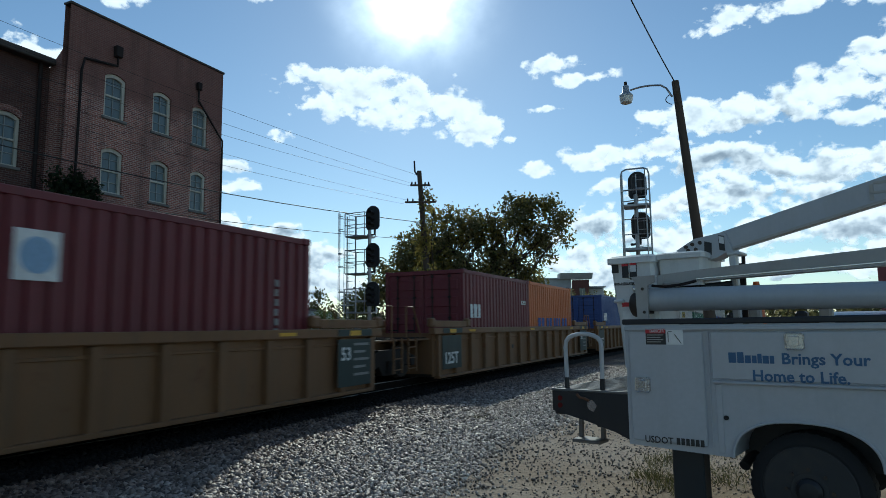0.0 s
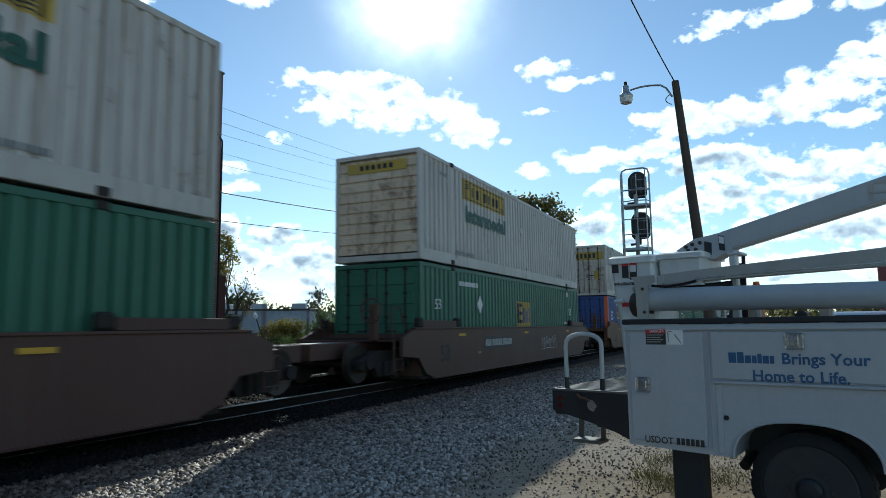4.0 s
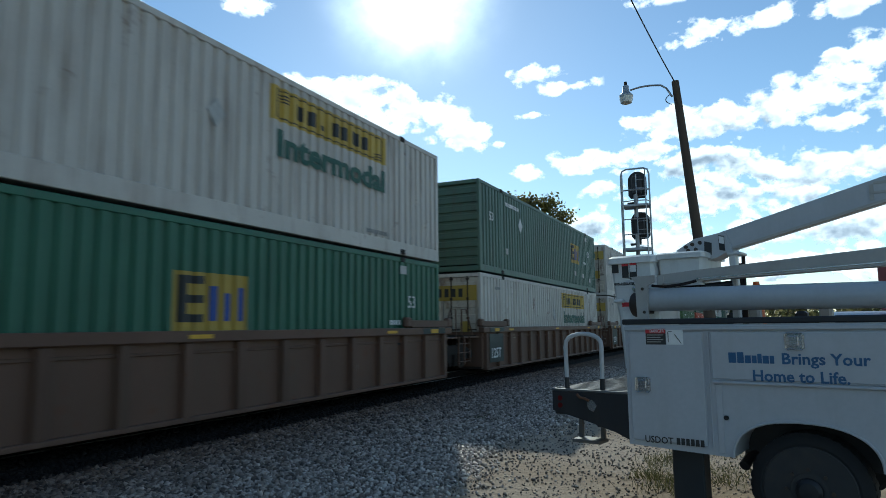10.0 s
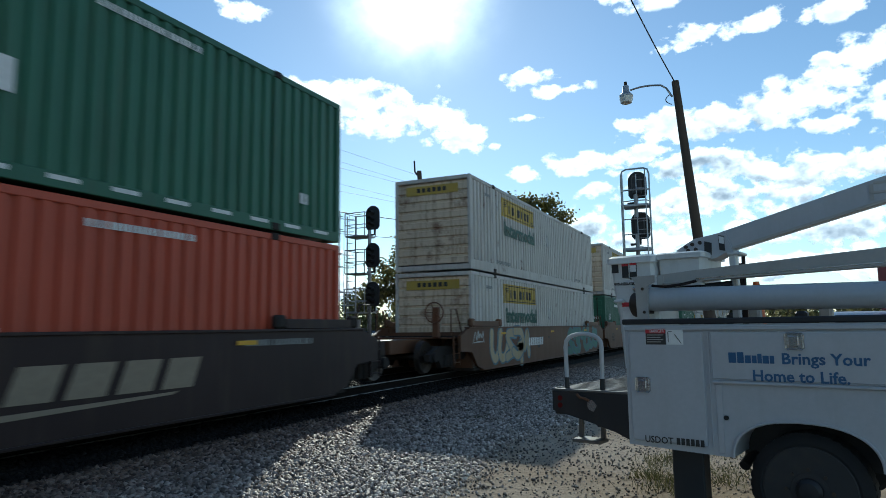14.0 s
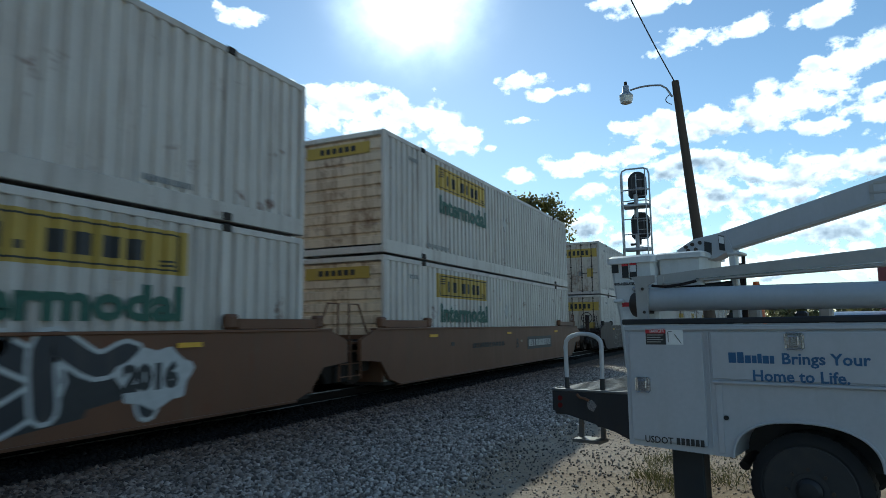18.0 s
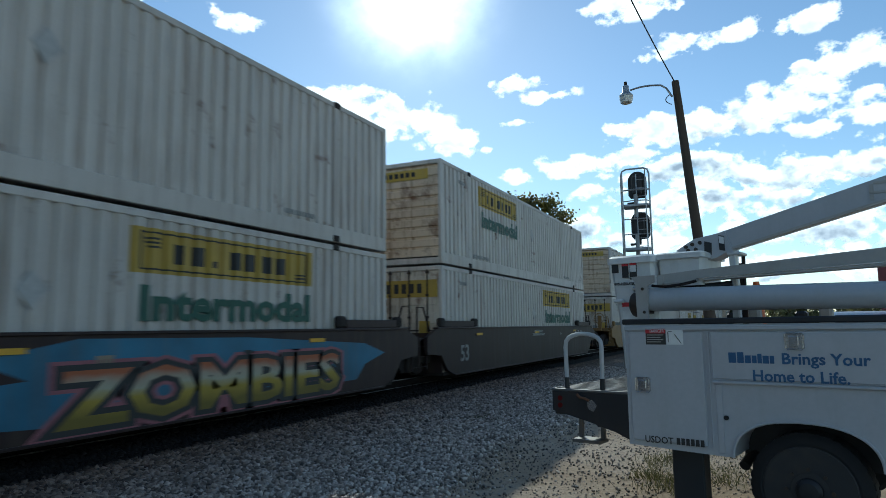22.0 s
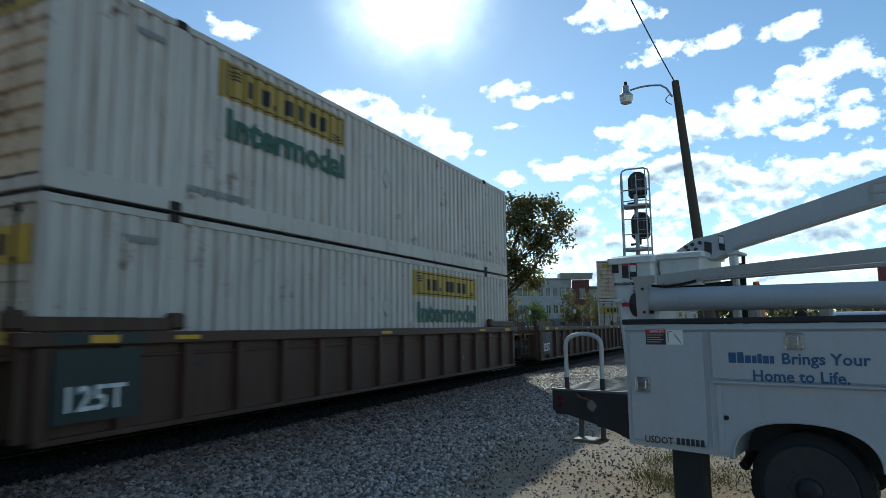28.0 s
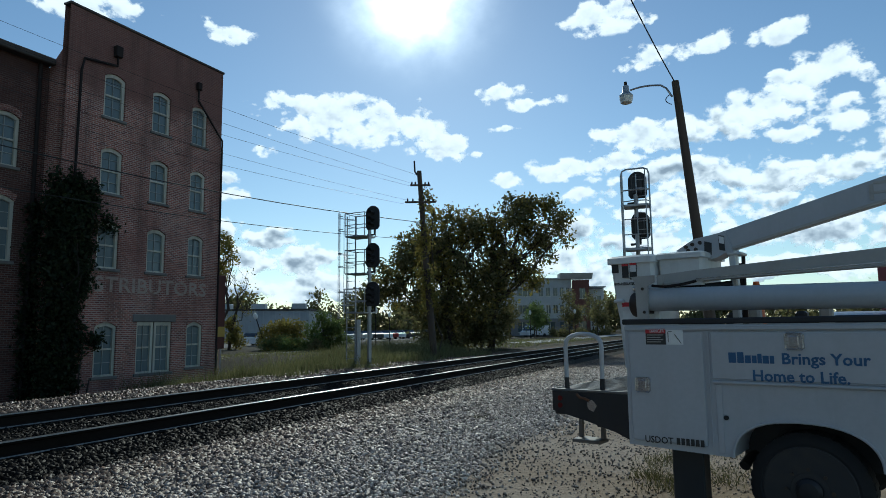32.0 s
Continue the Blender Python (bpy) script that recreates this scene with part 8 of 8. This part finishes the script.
        side_text(car, "B", 0.42, 0.4, 0.84, black, 0.008, y)
        glyphs(car, -3.4, 0.94, 2.6, 0.14, black, seed, y)
    elif seed == 522:
        throw_up(car, -5.9, 0.36, 4.5, 0.95, M["black_car"], M["spray_dust"], seed, y, None, 0.75)
        glyphs(car, -2.8, 1.2, 2.4, 0.18, M["ink_grey"], seed, y)
        throw_up(car, -1.2, 0.42, 2.4, 0.66, M["spray_silver"], black, seed + 1, y, None, 0.85)
    elif seed == 545:
        glyphs(car, -4.2, 0.9, 1.5, 0.26, M["brown_car"], seed, y)
        part("rub_strip", G().cbox(-8.6, 8.6, -WY - 0.03, -WY - 0.002, 0.9, 0.96, 0.008), M["orange_car"], car)
    elif seed in (568, 607, 691, 710):
        side_text(car, "53", 0.62, -7.3, 0.62, M["ink_grey"], 0.01, y)
        glyphs(car, -0.6, 1.32, 1.0, 0.09, M["ink_grey"], seed, y)
        glyphs(car, -0.8, 1.2, 1.5, 0.09, M["ink_grey"], seed + 1, y)
        if seed in (568, 691):
            side_text(car, "B", 0.4, -1.9, 0.8, M["ink_grey"], 0.008, y)
            glyphs(car, -4.2, 0.86, 1.8, 0.24, M["ink_pale"], seed + 2, y)
        for k in range(3):
            part("placard", G().box(5.4 + 0.5 * k, 5.6 + 0.5 * k, y - 0.004, y, 1.2, 1.34), M["ink_grey"], car)
    elif seed == 588:
        word_piece(car, 0.3, 0.42, 6.3, 0.96, seed, y)
        glyphs(car, -2.2, 1.28, 1.6, 0.1, white, seed, y)
    elif col == "yellow_car":
        yellow_marks(car, seed, y)
    elif seed == 795:
        side_text(car, "53", 0.66, -7.3, 0.6, black, 0.01, y)
        throw_up(car, -1.6, 0.36, 6.6, 1.08, M["spray_purple"], M["spray_ice"], seed, y, M["spray_lime"], 0.8, M["spray_wine"])
    elif seed == 814:
        side_text(car, "53", 0.66, -7.75, 0.52, black, 0.01, y)
        part("marking_panel", G().box(-8.6, -7.9, y - 0.003, y, 1.06, 1.4), M["end_green"], car)
        throw_up(car, -5.1, 0.36, 5.7, 1.1, M["panel_dark"], M["spray_silver"], seed, y, M["spray_teal"], 0.75)
        tag(car, -6.1, 0.6, 0.9, 0.5, M["spray_white"], seed, y)
    elif seed == 833:
        throw_up(car, -8.0, 0.34, 6.6, 1.12, M["spray_mint"], M["spray_deep"], seed, y, M["spray_wine"], 0.85, M["spray_cream"])
        tag(car, 3.2, 0.9, 1.6, 0.4, M["spray_white"], seed, y)
    else:
        side_text(car, "53", 0.62, -7.3, 0.66, black, 0.01, y)
        number_board(car, -4.3, 0.88, 2.6, 0.38, seed, y)
        tag(car, 1.5, 0.7, 2.0, 0.5, M["spray_silver"], seed, y)


def yellow_marks(car, seed, y):
    """Dark green ends, maroon mark and black figures of the yellow cars."""
    for sx in ((1,) if seed == 630 else (-1, 1)):
        end = [(9.28, 0.9), (8.5, 0.84), (8.1, 0.46), (7.75, 0.33), (7.05, 0.33), (6.75, 1.49), (8.74, 1.49), (9.28, 1.3)]
        bp = part("marking_panel", G().prism([(sx * a, b) for a, b in end], 1, y - 0.003, y), M["end_green"], car, "dark green painted end with white figures")
        part("reflector", G().box(sx * 7.5 - 0.28, sx * 7.5 + 0.28, y - 0.009, y - 0.004, 1.06, 1.26), M["reflect"], bp)
        for k in (-1, 1):
            part("lettering_bar", G().box(sx * 7.5 + 0.42 * k - 0.1, sx * 7.5 + 0.42 * k + 0.06, y - 0.007, y - 0.004, 1.16, 1.36), M["ink_grey"], bp)
        for k in range(4):
            part("lettering_bar", G().box(sx * 7.5 - 0.4, sx * 7.5 + 0.1 - 0.1 * (k % 2), y - 0.007, y - 0.004, 0.9 - 0.09 * k, 0.93 - 0.09 * k), M["ink_grey"], bp)
        if sx < 0:
            side_text(bp, "125T", 0.4, -9.1, 0.92, M["ink_white"], 0.008, y - 0.006)
    side_text(car, "53", 0.46, -1.55, 0.9, M["ink_black"], 0.01, y)
    side_text(car, {630: "A", 649: "C", 668: "B"}[seed], 0.32, -0.65, 0.93, M["ink_black"], 0.008, y)
    part("placard", G().box(0.0, 0.25, y - 0.004, y, 1.0, 1.1), M["ink_white"], car)
    for k in range(3):
        glyphs(car, -6.5, 0.98 - 0.1 * k, 1.5 - 0.2 * k, 0.05, M["ink_grey"], seed + k, y)
    if seed == 630:
        number_board(car, -4.6, 1.06, 2.3, 0.38, seed, y)
    elif seed == 649:
        for k in range(3):
            part("logo_bar", G().box(-5.0 + 0.64 * k, -4.46 + 0.64 * k, y - 0.003, y, 0.84, 1.4), M["logo_maroon"], car, "maroon maker's mark")
    else:
        for d in (-1, 1):
            part("logo_bar", G().prism([(-2.72 - d * 0.18, 1.14), (-2.62 - d * 0.18, 1.14), (-2.62 + d * 0.18, 1.4), (-2.72 + d * 0.18, 1.4)], 1, y - 0.003 - 0.002 * d, y - 0.001 - 0.002 * d), M["logo_maroon"], car, "maroon cross")
        number_board(car, 2.4, 1.08, 3.0, 0.34, seed, y)


def well_car(kind, col, m, front, rear, seed):
    """A container well car. front, rear: 'end' has its own coupler, 'joint' shares a bogie with the next unit."""
    mat = M[col]
    rnd = random.Random(seed)
    car = thing("well_car", m, f"{LONG[col]} {'ribbed' if kind == 'rib' else 'smooth-sided'} container well railcar, grimy and weathered", "railcar", "railcars of the train")
    rf, rr = (9.6 if front == "joint" else 11.4), (9.6 if rear == "joint" else 11.4)
    floor = shared(("well_floor",), lambda: G().box(-8.2, 8.2, -WY + 0.1, WY - 0.1, 0.28, 0.355), M["dark"])
    part("floor", floor, None, car)
    for t in (0, 180):
        turn = pose(0, 0, 0, 0, 0, t)
        if kind == "smooth":
            s = part("side_plate", shared(("side_plate",), smooth_side, mat), None, car, m=turn)
            part("top_chord", shared(("top_chord",), lambda: G().cbox(-8.75, 8.75, -WY - 0.035, -WY + 0.13, 1.5, 1.545, 0.008), mat), None, car, m=turn)
            part("side_sill", shared(("side_sill",), lambda: G().cbox(-7.7, 7.7, -WY - 0.03, -WY + 0.12, 0.26, 0.3, 0.008), mat), None, car, m=turn)
        else:
            s = part("side_plate", shared(("side_panel",), lambda: G().box(-8.3, 8.3, -WY + 0.09, -WY + 0.11, 0.3, 1.37), mat), None, car, m=turn)
            part("top_chord", shared(("ribbed_top_chord",), lambda: G().cbox(-8.4, 8.4, -WY - 0.04, -WY + 0.14, 1.37, 1.535, 0.012), mat), None, car, m=turn)
            part("side_sill", shared(("ribbed_side_sill",), lambda: G().cbox(-8.1, 8.1, -WY - 0.03, -WY + 0.14, 0.24, 0.31, 0.01), mat), None, car, m=turn)
            part("mid_rail", shared(("mid_rail",), lambda: G().cbox(-8.2, 8.2, -WY + 0.06, -WY + 0.1, 1.2, 1.25, 0.008), mat), None, car, m=turn)
            rm = shared(("rib",), rib_mesh, mat)
            for k in range(16):
                part("rib", rm, None, car, m=turn @ pose(-8.05 + k * 1.073, 0, 0))
    for sx, how, reach in ((-1, front, rf), (1, rear, rr)):
        platform_end(car, sx, reach, mat, True)
        part("bulkhead", G().box(*sorted((sx * 8.22, sx * 8.3)), -WY + 0.1, WY - 0.1, 0.36, 1.4), mat, car)
        if how == "end":
            truck_part(car, sx * 9.3)
            part("coupler", G().cbox(*sorted((sx * 10.9, sx * 11.55)), -0.13, 0.13, 0.88, 1.12, 0.03), M["dark"], car)
        elif sx > 0:
            truck_part(car, 9.6)
    if front == "end":
        ring = [(-9.7, -0.85 + 0.28 * math.cos(k * math.pi / 10), 1.95 + 0.28 * math.sin(k * math.pi / 10)) for k in range(21)]
        hb = part("handbrake_wheel", G().pipe(ring, 0.02, 6), mat, car, "spoked handbrake wheel")
        for k in range(5):
            a = k * 2 * math.pi / 5
            part("spoke", G().cyl((-9.7, -0.85, 1.95), (-9.7, -0.85 + 0.27 * math.cos(a), 1.95 + 0.27 * math.sin(a)), 0.012, n=5), mat, hb)
        part("brake_stand", G().cbox(-9.66, -9.5, -0.95, -0.75, 1.25, 2.1, 0.03), mat, car)
    y = -WY - 0.006
    for k in range(3):
        x = -6.2 + k * 5.6
        part("reflector", G().box(x, x + 0.45, y - 0.034, y - 0.03, 1.3, 1.37) if kind == "smooth" else G().box(x, x + 0.45, y - 0.044, y - 0.04, 1.42, 1.48), M["reflect"], car)
    if kind == "smooth":
        smooth_marks(car, col, seed, rnd, y)
    else:
        end_panel(car, -7.95, -6.75, y - 0.028, 0.46, 1.33)
        side_text(car, "125T", 0.42, -7.85, 0.6, M["ink_white"], 0.008, y - 0.034)
        bp = end_panel(car, 6.75, 7.95, y - 0.028, 0.4, 1.33) if col == "tan_car" else None
        if bp:
            side_text(bp, "53", 0.36, 6.85, 0.92, M["ink_white"], 0.006, y - 0.034)
        for k in range(5 if bp else 0):
            part("lettering_bar", G().box(7.3, 7.85 - 0.12 * (k % 2), y - 0.034, y - 0.031, 1.2 - 0.15 * k, 1.25 - 0.15 * k), M["ink_grey"], bp)
        for x in (-7.3, 7.35):
            part("marking_panel", G().box(x - 0.62, x + 0.62, y - 0.042, y - 0.036, 1.39, 1.52), M["end_green"], car, "dark green painted end of the top rail")
            part("reflector", G().box(x - 0.2, x + 0.2, y - 0.047, y - 0.043, 1.4, 1.5), M["reflect"], car)
    for k in range(2):
        x, z = rnd.uniform(-6.4, 7), rnd.uniform(0.6, 1.2)
        part("placard", G().box(x, x + rnd.uniform(0.12, 0.3), y - 0.004 if kind == "smooth" else y + 0.09, y if kind == "smooth" else y + 0.094, z, z + rnd.uniform(0.05, 0.14)), rnd.choice([M["ink_grey"], M["ink_black"], M["ink_tan"]]), car)
    return car


def spine_car(m, front, rear, seed):
    car = thing("spine_car", m, "low orange-brown spine railcar with one container deck", "railcar", "railcars of the train")
    mat = M["orange_car"]
    part("spine", G().cbox(-10.3, 10.3, -0.4, 0.4, 0.72, 1.1, 0.03), M["dark"], car)
    for sy in (-1, 1):
        part("side_beam", G().cbox(-8.3, 8.3, *sorted((sy * 1.22, sy * 1.34)), 0.98, 1.2, 0.02), mat, car)
        for x in (-6.1, 6.1):
            part("pedestal", G().cbox(x - 0.25, x + 0.25, *sorted((sy * 0.9, sy * 1.36)), 0.8, 1.26, 0.02), M["dark"], car)
    for x in (-7, -3.5, 0, 3.5, 7):
        part("cross_beam", G().cbox(x - 0.12, x + 0.12, -1.22, 1.22, 0.9, 1.1, 0.02), M["dark"], car)
    truck_part(car, -8.9)
    truck_part(car, 8.9)
    rnd = random.Random(seed)
    g, c = G(), -4.5
    while c < 2:
        w = rnd.uniform(0.12, 0.2)
        g.box(c, c + w, -1.346, -1.342, 1.02, 1.15)
        c += w + rnd.choice((0.07, 0.07, 0.4))
    part("stencil_mark", g, M["ink_white"], car)
    for sx in (-1, 1):
        part("end_deck", G().cbox(*sorted((sx * 8.4, sx * 9.6)), -1.2, 1.2, 1.12, 1.16, 0.01), M["dark"], car)
        for sy in (-1, 1):
            part("handrail", G().pipe([(sx * 9.5, sy * 1.1, 0.6), (sx * 9.5, sy * 1.1, 1.9), (sx * 9.2, sy * 1.1, 1.9), (sx * 9.2, sy * 1.1, 1.16)], 0.02, 6), M["dark"], car)
    return car


ROLLING = []      # (thing, place along the train)
STACK = 0.32


def unit(rear, kind, col, low, high, front, back):
    """One car and its load. low, high: (colour, lead end, style) of the containers."""
    mid = rear - L53 / 2
    seed = int(rear)
    car = spine_car(pose(mid, 0, 0), front, back, seed) if kind == "spine" else well_car(kind, col, pose(mid, 0, 0), front, back, seed)
    ROLLING.append((car, mid, 0.0))
    z = 1.265 if kind == "spine" else STACK
    for load in (low, high):
        if load:
            c = container(*load, m=pose(mid, 0, z))
            ROLLING.append((c, mid, z))
            z += CH + 0.065


WN, WD = ("white", "nose", "carrier"), ("white", "door", "carrier")
GE, GH, OE, BE = ("green", "door", "square"), ("green", "door", "house"), ("olive", "nose", "square"), ("blue", "door", "square")
GS, LH, RH = ("green", "nose", "square_end"), ("lime", "door", "house"), ("red", "door", "house")
J, E = "joint", "end"
TRAIN = [
    (74.0, "smooth", "brown_car", WN, WD, E, J), (93.2, "smooth", "brown_car", WN, GH, J, J), (112.4, "smooth", "brown_car", GH, WD, J, E),
    (135.5, "smooth", "brown_car", GE, WN, E, E),
    (158.6, "smooth", "orange_car", BE, WD, E, J), (177.8, "smooth", "orange_car", BE, WD, J, J), (197.0, "smooth", "orange_car", ("green", "door", "square_fore"), WD, J, E),
    (217.6, "spine", "", GS, None, E, E), (238.1, "spine", "", GS, None, E, E), (257.3, "spine", "", ("green", "door", "house_fore"), None, E, E),
    (277.1, "rib", "dusty_car", GE, WD, E, J), (296.2, "rib", "dusty_car", WD, OE, J, J), (315.3, "rib", "dusty_car", WD, WD, J, E),
    (338.6, "smooth", "black_car", WN, WD, E, J), (357.8, "smooth", "black_car", LH, WD, J, J), (377.0, "smooth", "black_car", RH, GH, J, E),
    (400.0, "smooth", "orange_car", WN, WN, E, J), (419.1, "smooth", "orange_car", GH, WN, J, J), (438.2, "smooth", "orange_car", GH, WN, J, E),
    (461.3, "smooth", "orange_car", GH, ("olive", "door", "square"), E, J), (480.4, "smooth", "orange_car", WD, WN, J, J), (499.5, "smooth", "orange_car", WN, WN, J, E),
    (522.65, "smooth", "black_car", WD, WD, E, E),
    (545.8, "smooth", "orange_car", GH, WN, E, E),
    (568.95, "smooth", "black_car", WD, WN, E, J), (588.05, "smooth", "black_car", WD, WN, J, J), (607.15, "smooth", "black_car", WD, WN, J, E),
    (630.3, "smooth", "yellow_car", WD, WN, E, J), (649.45, "smooth", "yellow_car", WD, WN, J, J), (668.7, "smooth", "yellow_car", WD, WN, J, E),
    (691.8, "smooth", "black_car", WD, WD, E, J), (710.9, "smooth", "black_car", WD, WN, J, E),
    (734.05, "rib", "umber_car", WD, WN, E, J), (753.2, "rib", "umber_car", WD, WN, J, J), (772.4, "rib", "umber_car", None, None, J, E),
    (795.5, "smooth", "orange_car", WD, WN, E, J), (814.65, "smooth", "orange_car", WD, WN, J, J), (833.8, "smooth", "orange_car", WD, ("white", "door", "panelled"), J, E),
]
for row in TRAIN:
    unit(*row)
# the first three cars carry shorter boxes
for mid, loads in ((4.3, [("maroon", "door", "disc", L40, 0.0)]), (23.7, [("maroon", "door", "small", L20, -3.06), ("orange", "door", "wide", L20, 3.06)]),
                   (42.5, [("blue", "door", "small", L20, -3.06), ("crimson", "door", "small", L20, 3.06)])):
    car = well_car("rib", "tan_car", pose(mid, 0, 0), J if mid > 5 else E, J if mid < 42 else E, int(mid))
    ROLLING.append((car, mid, 0.0))
    for col, lead, style, ln_, dx in loads:
        ROLLING.append((container(col, lead, style, ln_, pose(mid + dx, 0, STACK)), mid + dx, STACK))


# ---- what moves ----
def along(place, t):
    return place - 26.143 * t - 0.0015 * (t - 16) ** 2


def motions():
    walk(CLOUD_FIELD, [(0.0, pose(0, 0, 0)), (32.0, pose(0.196 * CLOUD_H, 0.274 * CLOUD_H, 0))])
    for ob, place, z in ROLLING:
        walk(ob, [(t, pose(along(place, t), 0, z)) for t in (0.0, 8.0, 16.0, 24.0, 32.0)])
    for w in WHEELS:
        car = w.parent.parent
        place = next(p for o, p, z in ROLLING if o == car) + w.parent.matrix_basis.translation.x
        x0, z0 = w.matrix_basis.translation.x, w.matrix_basis.translation.z
        start = min(max((place - 45) / 26.14, 0.0), 29.0)
        rows = [(0.0, pose(x0, 0, z0))] if start > 0.02 else []
        k = 0
        f0 = round(start * FPS)
        while k < 57 and f0 + k < 32 * FPS:
            rows.append(((f0 + k) / FPS, pose(x0, 0, z0, 0, -k * 85, 0)))
            k += 1
        rows.append((32.0, pose(x0, 0, z0, 0, -k * 85, 0)))
        walk(w, rows)


motions()
